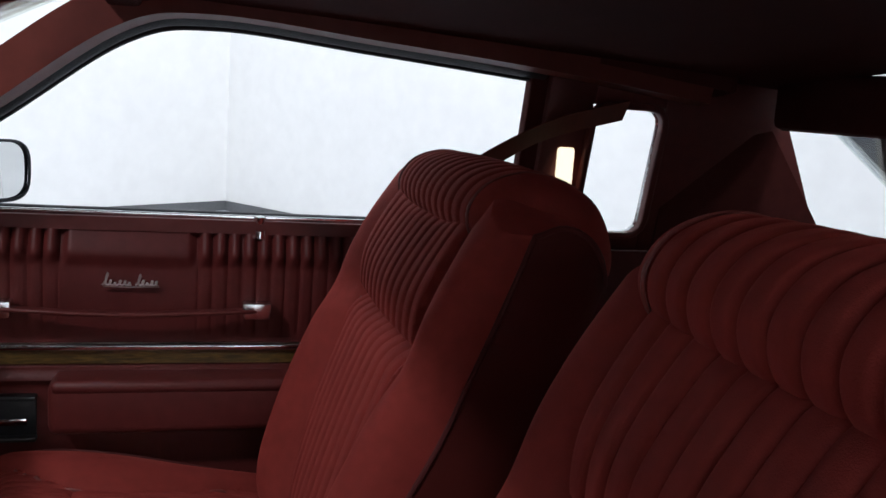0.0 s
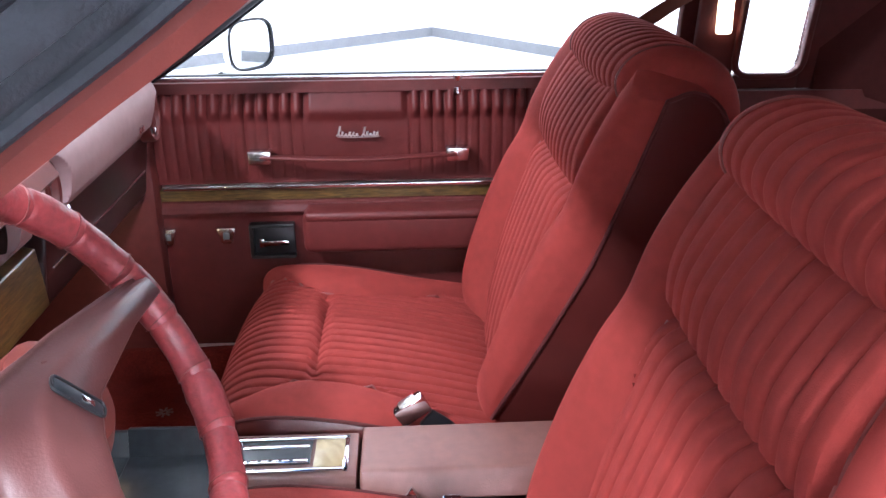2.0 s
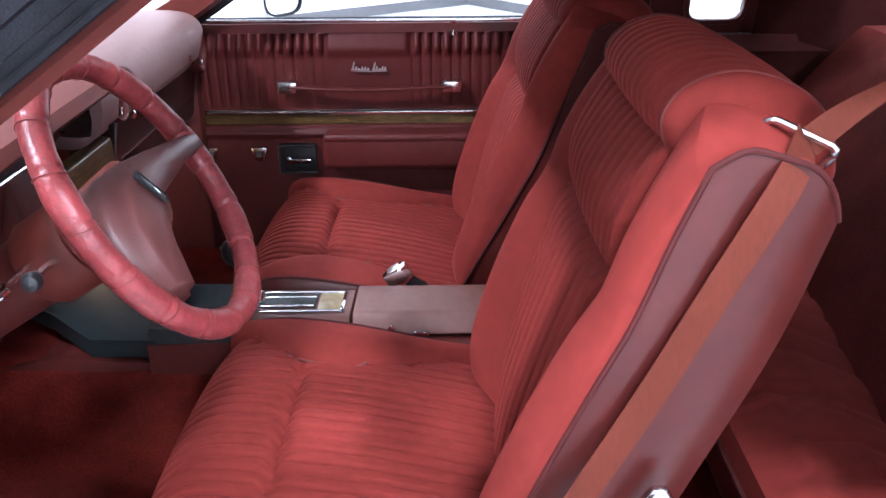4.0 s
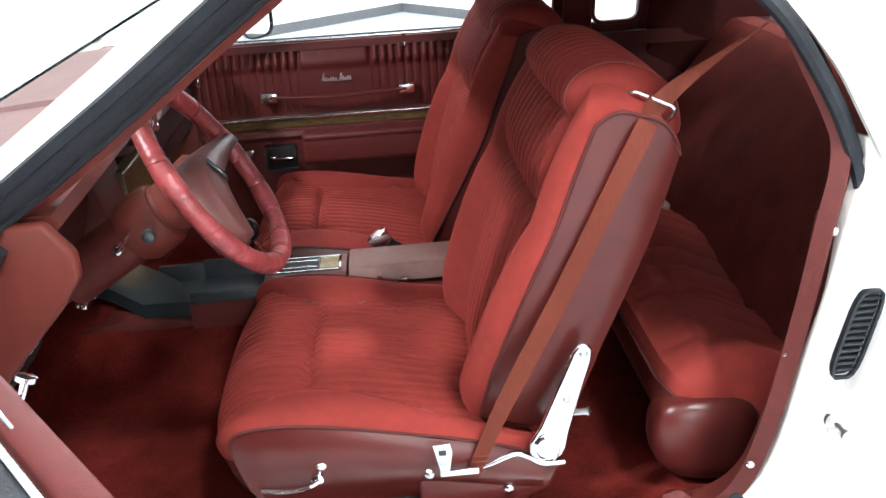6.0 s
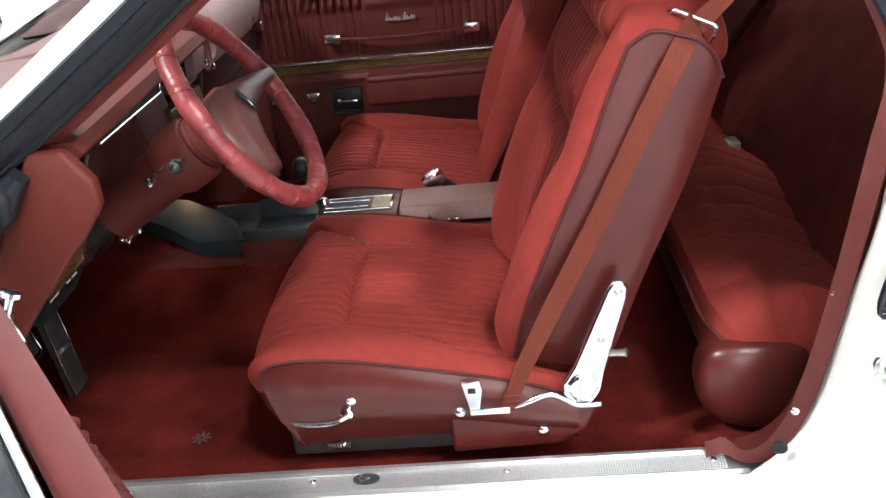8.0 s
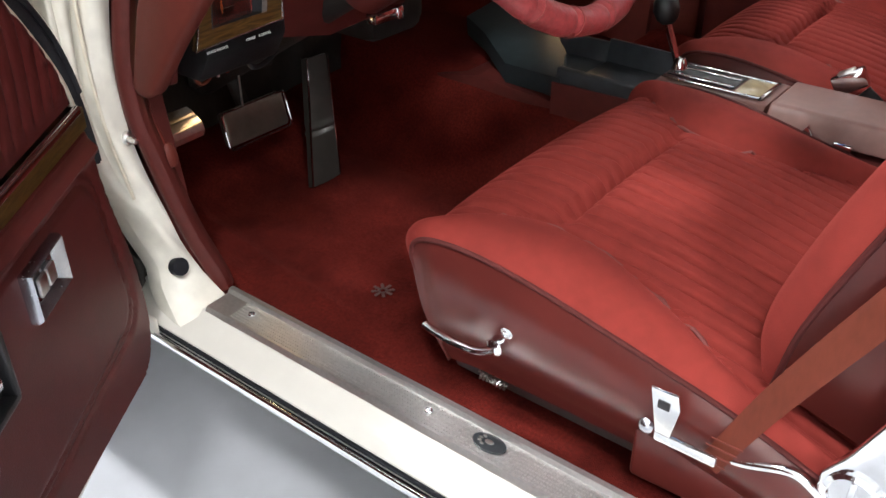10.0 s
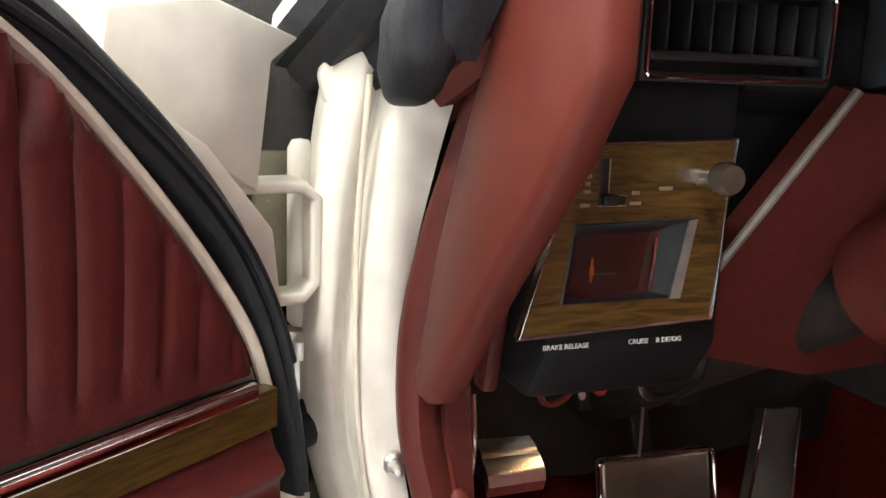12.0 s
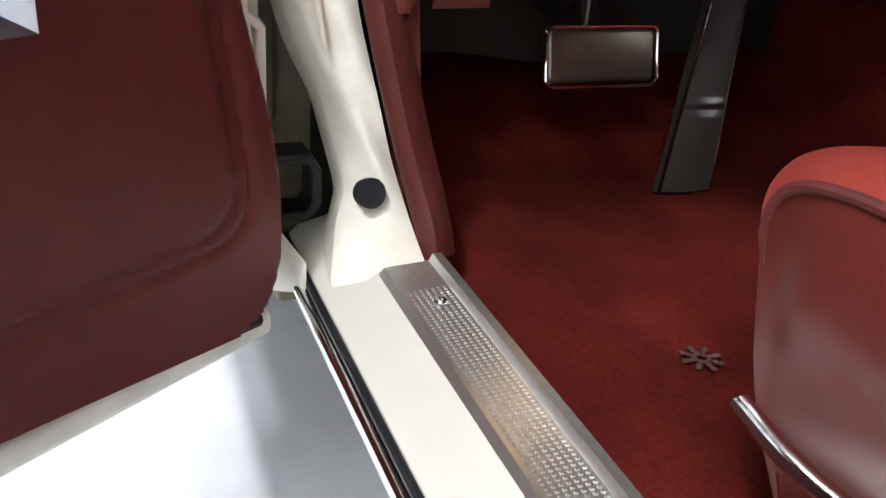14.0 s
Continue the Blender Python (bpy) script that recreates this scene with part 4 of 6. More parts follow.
part("side_shield", prism([(0.30, -0.632, 0.40), (0.47, -0.632, 0.405), (0.512, -0.632, 0.43), (0.53, -0.632, 0.475), (0.46, -0.632, 0.51), (0.30, -0.632, 0.49)], (0, -0.014, 0), 0.0065, 3), VINYL, driver_seat, "maroon plastic side shield")
part("shield_screw", screw((0.445, -0.648, 0.437), (0, -1, 0), 0.009), CHROME, driver_seat)
lever = part("adjuster_lever", joined(sweep(spline([(0.056, -0.680, 0.502), (0.09, -0.680, 0.497), (0.125, -0.678, 0.498), (0.145, -0.670, 0.503)], 16), ring(0.0055, 8, 0.004)), lathe((0.142, -0.650, 0.503), (0, -1, 0), [(0.010, 0), (0.010, 0.018), (0.006, 0.021), (0, 0.022)], 16)), CHROME, driver_seat, "chrome seat adjuster lever")
part("lever_boss", lathe((0.150, -0.640, 0.522), (0, -1, 0), [(0.013, 0), (0.013, 0.014), (0.008, 0.017), (0, 0.018)], 16), CHROME, driver_seat, "chrome boss")
part("track_spring", tube([(0.09 + 0.001 * k, -0.62 + 0.004 * math.sin(k * 1.3), 0.41 + 0.004 * math.cos(k * 1.3)) for k in range(40)], 0.0018, 6), BRUSHED, driver_seat, "steel track spring")

# shoulder belt of the driver's seat
belt = thing("seat_belt", (0.40, -0.68, 0.42), "rust-brown shoulder belt over the seat's flank", "seat belt", "shoulder belts")
run = spline([(0.385, -0.664, 0.48), (0.437, -0.660, 0.597), (0.5375, -0.660, 0.794), (0.60, -0.660, 0.925), (0.648, -0.652, 1.016), (0.672, -0.618, 1.040), (0.684, -0.594, 1.046)], 40)
part("webbing", ribbon(run, [lerp(0.022, 0.030, step(0.0, 0.28, k / 40)) for k in range(41)], 0.0018, (0, -1, 0.15)), BELT, belt)
up_run = spline([(0.682, -0.598, 1.040), (0.715, -0.60, 1.070), (0.76, -0.62, 1.11), (0.815, -0.645, 1.155)], 20)
part("upper_webbing", ribbon(up_run, [lerp(0.027, 0.016, step(0.0, 1.0, k / 20)) for k in range(21)], 0.0018, [Vector((0, lerp(-0.9, 0.1, k / 20), lerp(0.5, 0.9, k / 20))) for k in range(21)]), BELT, belt)
part("belt_guide", sweep([Vector((0.672, -0.585, 1.034)) + Vector((0.030, -0.018, -0.012)) * (a / 0.03) + Vector((0.010, -0.012, 0.018)) * (b / 0.012) for a, b in rect(0.056, 0.020, 0.006)], ring(0.0042, 8), (0, -0.6, 0.8), closed=True), SATIN, belt, "white chromed belt guide loop")
part("tongue", joined(prism([(0.325, -0.676, 0.555), (0.352, -0.676, 0.556), (0.356, -0.676, 0.54), (0.350, -0.676, 0.505), (0.335, -0.676, 0.505)], (0, -0.003, 0), 0.001), rbox((0.365, -0.676, 0.500), (0.062, 0.006, 0.012), 0.003)), SATIN, belt, "steel belt tongue")
part("tongue_slot", rbox((0.340, -0.6795, 0.540), (0.012, 0.002, 0.009), 0.0005), BLACK, belt, "dark slot")
part("belt_bolt", lathe((0.318, -0.655, 0.487), (0, -1, 0.3), [(0.008, 0), (0.008, 0.005), (0.005, 0.008), (0, 0.009)], 14), PLATE, belt, "dull steel anchor bolt")
part("stitching", joined(*[rbox((0.388 + 0.004 * k, -0.6695, 0.490 + 0.010 * k), (0.030, 0.0012, 0.002), 0.0005) for k in range(4)]), PLASTIC, belt)
pbelt = thing("seat_belt", (0.6, 0.60, 1.1), "rust-brown shoulder belt from roof to passenger seat", "seat belt", "shoulder belts")
part("webbing", sweep(spline([(0.60, 0.55, 1.02), (0.70, 0.57, 1.085), (0.80, 0.60, 1.13), (0.93, 0.62, 1.165)], 20), rect(0.046, 0.0018), (0, 0.7, 0.7)), BELT, pbelt)
part("belt_guide", tube([(0.59 + 0.028 * math.cos(a), 0.545 + 0.01 * math.cos(a), 1.02 + 0.012 * math.sin(a)) for a in [k * 2 * math.pi / 16 for k in range(16)]], 0.004, 8, closed=True), CHROME, pbelt, "chrome belt guide")
for x in (0.045, 0.100):
    part("track_clip", rbox((x, -0.600, 0.412), (0.016, 0.006, 0.030), 0.002), SATIN, driver_seat, "bright steel track clip")
# ---- doors ----
def door_relief(s, z, driver):
    """How far the trim stands out at s metres behind the trim strip's front end."""
    r = 0.0
    if z > 0.745:
        soft = 0.006 * math.sin(math.pi * min((z - 0.745) / 0.19, 1))
        r += soft
        ends = [(-0.0625, 0.2900), (0.4990, 1.0625)]
        for a, b in ends:
            if a < s < b:
                tuft = step(0.862, 0.890, z) * (1 - step(0.922, 0.932, z))
                k = abs(math.sin(math.pi * (s - a) / 0.0235))
                low = step(0.745, 0.76, z) * (1 - step(0.86, 0.875, z))
                r += (0.011 if driver else 0.015) * tuft * k**0.7 - 0.003 * low * (1 - k) ** 2 + 0.001 * low
        if not driver and 0.29 <= s <= 0.50:
            r += 0.011 * step(0.0, 0.016, min(s - 0.29, 0.499 - s)) * step(0.862, 0.890, z) * (1 - step(0.922, 0.932, z))
        if driver:
            r += 0.012 * bump(0.925, 0.012, z)
        else:
            r -= 0.018 * step(0.868, 0.935, z)
    elif z < 0.70:
        r += 0.004
        r += 0.008 * bump(0.680, 0.008, z)
        # pressed border line
        if driver:
            for a in (0.008, 0.018):
                p, q = -(s - (0.008 - a) + 0.20 * (0.655 - z)), max(0.455 - a - z, z - (0.655 + a))
                R = 0.045
                d = math.hypot(p + R, q + R) - R if p > -R and q > -R else max(p, q)
                r -= 0.0036 * bump(0, 0.0042, abs(d))
    return r


def make_door(name, m, driver, label):
    """A door in its own place: s runs back from the front end of its trim strip, d stands inward, z up; m lays it into the world."""
    t = thing(name, m @ Vector((0, 0, 0)), label, "car door", "car doors", "structure")
    def P(s, d, z):
        return m @ Vector((s, d, z))
    def front(z):
        return curve([(0.355, -0.030), (0.365, -0.062), (0.385, -0.080), (0.42, -0.089), (0.47, -0.086), (0.52, -0.076), (0.62, -0.045), (0.70, -0.030), (0.73, -0.020), (0.767, -0.004), (0.805, 0.023), (0.835, 0.047), (0.858, 0.067), (0.88, 0.088), (0.906, 0.114), (0.94, 0.160)], z) if driver else curve([(0.33, -0.12), (0.94, -0.02)], z)
    END = 1.06
    def panel(u, v, lo, hi):
        s = lerp(-0.09 if driver else -0.12, END, u)
        if driver and lo < 0.5:
            lo = 0.357 + 0.12 * min(max(s + 0.05, 0.0), 0.30)
        z = lerp(lo, hi, v)
        s = max(s, front(z))
        inner = step(0.0, 0.014, s - front(z))
        return P(s, door_relief(s, z, driver) * inner - 0.010 * (1 - inner), z)
    part("upper_panel", slab(lambda u, v: panel(u, v, 0.738, 0.935), 480, 36, m.to_3x3() @ Vector((0, -0.022, 0))), DOORVINYL, t, "pleated maroon vinyl upper panel")
    part("lower_panel", slab(lambda u, v: panel(u, v, 0.345, 0.703), 230, 90, m.to_3x3() @ Vector((0, -0.022, 0))), DOORVINYL, t, "maroon vinyl lower panel")
    wood_front = front(0.72) + 0.002
    part("wood_trim", slab(lambda u, v: P(lerp(wood_front, END, u), 0.004, lerp(0.704, 0.727, v)), 2, 2, m.to_3x3() @ Vector((0, -0.02, 0))), WOOD, t, "walnut-grain trim band", False)
    part("trim_strip", sweep([P(0.0, 0.007, 0.732), P(END, 0.007, 0.732)], rect(0.008, 0.010, 0.003)), CHROME, t, "thin chrome strip above the wood band")
    # body of the door with its window slot
    skin = part("door_skin", slab(lambda u, v: P(lerp(-0.12, 1.12, u), -0.125 - 0.03 * math.sin(math.pi * v), lerp(0.345, 0.93, v)), 20, 16, m.to_3x3() @ Vector((0, 0.012, 0))), PAINT, t, "white outer door skin")
    part("inner_frame", prism([P(s, -0.024, z) for s, z in ((-0.078, 0.335), (-0.100, 0.37), (-0.105, 0.42), (-0.075, 0.60), (-0.06, 0.74), (-0.05, 0.81), (0.0, 0.862), (0.03, 0.88), (0.10, 0.915), (0.18, 0.935), (1.08, 0.935), (1.08, 0.37))], m.to_3x3() @ Vector((0, -0.095, 0)), 0.004), JAMB, t, "ivory painted inner door frame")
    part("bottom_flange", sweep([P(-0.085, -0.066, 0.338), P(0.25, -0.066, 0.356), P(1.06, -0.066, 0.37)], rect(0.10, 0.024, 0.008)), JAMB, t, "painted lower door edge")
    part("drain_seal", sweep([P(-0.07, -0.016, 0.349), P(0.25, -0.016, 0.384), P(1.05, -0.016, 0.388)], ring(0.006, 8)), RUBBER, t, "black bottom seal")
    part("belt_seal", sweep([P(0.16 if driver else -0.02, -0.044, 0.944), P(1.08, -0.044, 0.942)], rect(0.020, 0.016, 0.004)), RUBBER, t, "black window felt")
    part("belt_chrome", sweep([P(0.16 if driver else -0.03, -0.029, 0.945), P(1.08, -0.029, 0.943)], rect(0.009, 0.010, 0.002)), CHROME, t, "chrome belt moulding")
    part("outer_belt_seal", sweep([P(0.16 if driver else -0.05, -0.066, 0.934), P(1.08, -0.068, 0.934)], rect(0.018, 0.02, 0.006)), RUBBER, t, "black outer window seal")
    part("outer_belt_chrome", sweep([P(0.10 if driver else -0.08, -0.086, 0.938), P(1.10, -0.088, 0.938)], rect(0.012, 0.010, 0.003)), CHROME, t, "chrome outer belt strip")
    part("top_roll", sweep([P(0.150 if driver else -0.02, -0.004 if driver else -0.023, 0.925 if driver else 0.921), P(1.06, -0.004 if driver else -0.023, 0.925 if driver else 0.921)], [(q * (-1 if driver else 1), w) for q, w in ((-0.014, -0.006), (-0.015, 0.006), (-0.008, 0.016), (0.004, 0.021), (0.018, 0.021), (0.022, 0.0))]), DOORVINYL, t, "padded maroon top roll")
    # pull strap
    a, b = (0.287, 0.697) if driver else (0.202, 0.594)
    strap = part("pull_strap", sweep(spline([P(a, 0.026, 0.800), P(lerp(a, b, 0.25), 0.038, 0.797), P(lerp(a, b, 0.5), 0.041, 0.795), P(lerp(a, b, 0.75), 0.038, 0.797), P(b, 0.026, 0.799)], 24), rect(0.020, 0.007, 0.003), m.to_3x3() @ Vector((0, 0, 1))), DOORVINYL, t, "maroon pull strap")
    for s in (a, b):
        part("strap_end", prism([P(s - 0.022, 0.010, 0.785), P(s + 0.022, 0.010, 0.785), P(s + 0.024, 0.010, 0.813), P(s - 0.024, 0.010, 0.813)], m.to_3x3() @ Vector((0, 0.026, 0)), 0.004), SATIN, t, "chrome strap end")
    # script badge: small strokes of chrome
    def script(x0, x1, loops, tall):
        """One joined-up word of chrome: a tall first loop, then small ones leaning forward."""
        pts = []
        for k in range(loops * 8 + 1):
            a = 2 * math.pi * k / 8
            h = tall if k < 8 else 0.0062 + 0.0022 * math.sin(2.3 * (k // 8))
            z = 0.836 + h * 0.5 * (1 - math.cos(a))
            x = lerp(x0, x1, k / (loops * 8)) + 0.0022 * math.sin(a) + 0.25 * (z - 0.836)
            pts.append(P(x, 0.015, z))
        return tube(spline(pts, loops * 20), 0.0017, 6)
    part("script_badge", joined(script(0.354, 0.398, 6, 0.019), script(0.404, 0.438, 5, 0.017), tube([P(0.356, 0.013, 0.8335), P(0.392, 0.013, 0.8325), P(0.440, 0.013, 0.8335)], 0.0014, 6)), ALU, t, "chrome script badge")
    # armrest with its recessed release
    g = 0.10 if driver else 0.0
    arm = part("armrest", moved(joined(rbox((0.55 + g / 2, 0.030, 0.648), (0.54 - g, 0.072, 0.088), 0.016, seg=3), rbox((0.55 + g / 2, 0.034, 0.683), (0.53 - g, 0.070, 0.022), 0.010, seg=3)), m), DOORVINYL, t, "padded maroon armrest")
    part("recess", moved(joined(rbox((0.212 + g, 0.010, 0.652), (0.092, 0.024, 0.008), 0.003), rbox((0.212 + g, 0.010, 0.584), (0.092, 0.024, 0.008), 0.003), rbox((0.169 + g, 0.010, 0.618), (0.008, 0.024, 0.07), 0.003), rbox((0.212 + g, 0.002, 0.618), (0.09, 0.012, 0.07), 0.002)), m), BLACK, t, "dark release recess")
    part("release_handle", moved(joined(rbox((0.216 + g, 0.018, 0.614), (0.060, 0.008, 0.012), 0.003), rbox((0.190 + g, 0.012, 0.614), (0.012, 0.014, 0.020), 0.003)), m), CHROME, t, "chrome door release")
    for s, w in ((0.152, 0.078), (-0.0, 0.05)) if driver else ((0.118, 0.042), (0.0, 0.034)):
        if driver and s < 0.1:
            continue
        if driver:
            pl = part("switch_plate", moved(frustum(s, 0.628, w, 0.052), m), PLATE, t, "chrome bevelled switch plate")
            for q in (-1, 1):
                part("switch_key", moved(rbox((s + q * w * 0.13, 0.0095, 0.627), (w * 0.22, 0.004, 0.020), 0.0015), m), BRUSHED, pl, "grey switch key")
        else:
            pl = part("switch_plate", prism([P(s - w * 0.48, 0.004, 0.648), P(s + w * 0.48, 0.004, 0.648), P(s + w * 0.26, 0.004, 0.614), P(s - w * 0.26, 0.004, 0.614)], m.to_3x3() @ Vector((0, 0.014, 0)), 0.003), SATIN, t, "chrome tapered switch plate")
            part("switch_key", moved(rbox((s, 0.019, 0.632), (w * 0.30, 0.004, 0.014), 0.001), m), SKIRT, pl, "grey switch key")
    if driver:
        mp = part("mirror_plate", prism([P(0.262, -0.012, 0.938), P(0.274, 0.016, 0.936), P(0.374, 0.016, 0.932), P(0.358, -0.012, 0.938)], m.to_3x3() @ Vector((0, 0.002, 0.006)), 0.002), CHROME, t, "chrome mirror control plate")
        part("mirror_stalk", joined(lathe(P(0.308, 0.014, 0.938), m.to_3x3() @ Vector((0, 0.5, 1)), [(0.004, 0), (0.004, 0.018), (0.010, 0.020), (0.010, 0.025), (0, 0.026)], 14)), CHROME, mp)
        part("panel_screw", screw(P(0.106, 0.004, 0.874), m.to_3x3() @ Vector((0, 1, 0)), 0.0045), SKIRT, t)
        part("panel_edge", tube(spline([P(front(z) - 0.003, -0.008, z) for z in (0.94, 0.905, 0.86, 0.81, 0.76, 0.72)], 30), 0.004), CORE, t, "cream board edge of the door panel")
        run = ((0.215, 0.950, 0.014), (0.150, 0.941, 0.018), (0.105, 0.920, 0.020), (0.070, 0.892, 0.019), (0.043, 0.868, 0.0175), (0.014, 0.838, 0.016), (-0.012, 0.803, 0.0145), (-0.033, 0.761, 0.013), (-0.046, 0.721, 0.012), (-0.055, 0.680, 0.010), (-0.060, 0.645, 0.008))
        line = spline([P(s + 0.28 * w, -0.016, z) for s, z, w in run], 78)
        wide = [v.x for v in spline([(w * 0.74, 0, 0) for s, z, w in run], 78)]
        part("front_seal", band(line, wide, 0.012, m.to_3x3() @ Vector((0, 1, 0))), RUBBER, t, "black rubber door seal")
        part("seal_lip", tube([p + m.to_3x3() @ Vector((-0.72 * w, 0.010, -0.5 * w)) for p, w in zip(line[8:60], wide[8:60])], 0.0035), RUBBER, t, "rolled rubber lip")
        part("upper_flange", prism([P(s, -0.045, z) for s, z in ((0.05, 0.900), (0.045, 0.930), (-0.023, 0.94), (-0.095, 0.92), (-0.07, 0.905), (-0.058, 0.828), (-0.02, 0.85))], m.to_3x3() @ Vector((0, -0.02, 0)), 0.003), JAMB, t, "ivory painted door corner")
    else:
        part("lock_knob", joined(lathe(P(0.597, -0.010, 0.915), (0, 0, 1), [(0.006, 0), (0.006, 0.022), (0.009, 0.026), (0.009, 0.034), (0.0, 0.037)], 14), lathe(P(0.597, -0.004, 0.915), (0, 0, 1), [(0.010, 0), (0.009, 0.012), (0.0, 0.013)], 14)), CHROME, t, "chrome lock knob")
    return t


def frustum(s, z, w, h):
    """A bevelled frame: raised rim with a sunken middle."""
    a = [(-w / 2, -h / 2), (w / 2, -h / 2), (w / 2, h / 2), (-w / 2, h / 2)]
    rings = [(1.0, 0.004), (1.0, 0.012), (0.93, 0.016), (0.62, 0.008), (0.60, 0.007)]
    verts = [Vector((s + x * k, d, z + y * k)) for k, d in rings for x, y in a]
    faces = [(j * 4 + i, j * 4 + (i + 1) % 4, (j + 1) * 4 + (i + 1) % 4, (j + 1) * 4 + i) for j in range(4) for i in range(4)] + [(16, 17, 18, 19), (3, 2, 1, 0)]
    return verts, faces


SWING = radians(52)
# the passenger's door is shut: s along +x, d towards -y
shut = Matrix(((1, 0, 0, -0.241), (0, -1, 0, 0.742), (0, 0, 1, 0), (0, 0, 0, 1)))
make_door("door_1", shut, False, "shut door with maroon vinyl panel and chrome pull")
# the driver's door stands open: s away from the hinges, d towards the cabin
swung = Matrix(((math.cos(SWING), math.sin(SWING), 0, -0.262), (-math.sin(SWING), math.cos(SWING), 0, -0.858), (0, 0, 1, 0), (0, 0, 0, 1)))
make_door("door_2", swung, True, "open door with maroon vinyl panel and wood trim")

# hinges between the door and the pillar
for z, tall in ((0.79, 0.075), (0.53, 0.085)):
    hinge = part("door_hinge", sweep([(-0.368, -0.85, z + tall / 2), (-0.376, -0.810, z + tall / 2), (-0.382, -0.798, z + tall / 2 - 0.008), (-0.382, -0.798, z - tall / 2 + 0.008), (-0.376, -0.810, z - tall / 2), (-0.368, -0.85, z - tall / 2)], rect(0.008, 0.030, 0.003), (1, 0, 0)), JAMB, body, "ivory painted steel hinge bracket")
    part("hinge_pin", lathe((-0.405, -0.802, z - tall / 2 - 0.03), (0, 0, 1), [(0.006, 0), (0.009, 0.004), (0.009, tall + 0.05), (0.006, tall + 0.056), (0, tall + 0.057)], 14), JAMB, hinge, "painted hinge pin")
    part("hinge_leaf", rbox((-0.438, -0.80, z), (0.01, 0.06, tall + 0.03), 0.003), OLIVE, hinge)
solid("door_check_rod", joined(tube([(-0.41, -0.80, 0.60), (-0.41, -0.803, 0.73)], 0.005), lathe((-0.405, -0.803, 0.70), (0, 0, 1), [(0.014, 0), (0.016, 0.005), (0.016, 0.014), (0.010, 0.02), (0, 0.021)], 16)), BRUSHED, "worn steel door check rod between the hinges", "door check")
solid("wiring_boot", sweep(spline([(-0.40, -0.79, 0.66), (-0.39, -0.80, 0.65), (-0.375, -0.825, 0.655)], 16), ring(0.014, 10)), RUBBER, "black rubber wiring boot", "rubber boot")
# sheet coloured near-black in place of the cavity's own shade
solid("hinge_cavity_shade", rbox((-0.455, -0.765, 0.63), (0.01, 0.17, 0.66), 0.002), SHADE, "near-black sheet standing in for the shade behind the hinges", "cavity wall", "structure")
part("cowl_bracket", prism([(-0.385, -0.796, 0.899), (-0.385, -0.782, 0.932), (-0.385, -0.740, 0.935), (-0.385, -0.745, 0.86), (-0.385, -0.766, 0.878), (-0.385, -0.792, 0.880)], (0.012, 0, 0), 0.003), JAMB, body, "ivory painted cowl bracket")
cowl = thing("cowl_rubber", (-0.235, -0.760, 0.89), "black rubber seal end at the pillar foot", "rubber seal")
def boot_fn(u, v):
    """A soft rounded lump of rubber."""
    a, b = 2 * math.pi * u, math.pi * (v - 0.5)
    p = lambda x, e: math.copysign(abs(x) ** e, x)
    x, z = 0.034 * p(math.cos(a), 0.8) * p(math.cos(b), 0.6), 0.032 * p(math.sin(a), 0.8) * p(math.cos(b), 0.6)
    return Vector((-0.250 + x + 0.002 * math.sin(7 * a), -0.770 + 0.016 * p(math.sin(b), 0.6), 0.920 + z + 0.35 * x))
part("boot", grid(boot_fn, 40, 20, True), RUBBER, cowl)
part("strip", band(spline([(-0.205, -0.752, 0.962), (-0.222, -0.757, 0.945), (-0.240, -0.762, 0.925)], 12), [lerp(0.012, 0.022, k / 12) for k in range(13)], 0.014, (0.1, -1, 0)), RUBBER, cowl)
mir = thing("door_mirror", (-0.10, 0.88, 0.93), "chrome door mirror on the passenger side", "mirror")
MM = pose(-0.072, 0.93, 0.988, 0, 0, 50)
def shell_fn(u, v):
    a, r = 2 * math.pi * u, (1.0, 1.0, 0.92, 0.6, 0.25, 0.0)
    d = (0.0, 0.012, 0.030, 0.045, 0.052, 0.054)
    i = min(int(v * 5), 4)
    f = v * 5 - i
    q, e = lerp(r[i], r[i + 1], f), lerp(d[i], d[i + 1], f)
    c, s = math.cos(a), math.sin(a)
    p = lambda x: math.copysign(abs(x) ** 0.6, x)
    return MM @ Vector((0.060 * p(c) * q, e, 0.052 * p(s) * q))
part("housing", grid(shell_fn, 32, 20, True), CHROME, mir, "chrome shell")
part("rim", tube([MM @ Vector((0.060 * math.copysign(abs(math.cos(a)) ** 0.6, math.cos(a)), 0, 0.052 * math.copysign(abs(math.sin(a)) ** 0.6, math.sin(a)))) for a in [2 * math.pi * k / 40 for k in range(40)]], 0.003, 6, closed=True), RUBBER, mir, "dark rim")
part("mirror_glass", prism([MM @ Vector((0.059 * math.copysign(abs(math.cos(a)) ** 0.6, math.cos(a)), 0.004, 0.051 * math.copysign(abs(math.sin(a)) ** 0.6, math.sin(a)))) for a in [2 * math.pi * k / 40 for k in range(40)]], (0, 0.002, 0)), MIRROR, mir, "mirror glass")
part("stem", sweep(spline([(-0.085, 0.945, 0.950), (-0.12, 0.925, 0.932), (-0.165, 0.885, 0.925)], 10), ring(0.012, 8)), CHROME, mir)
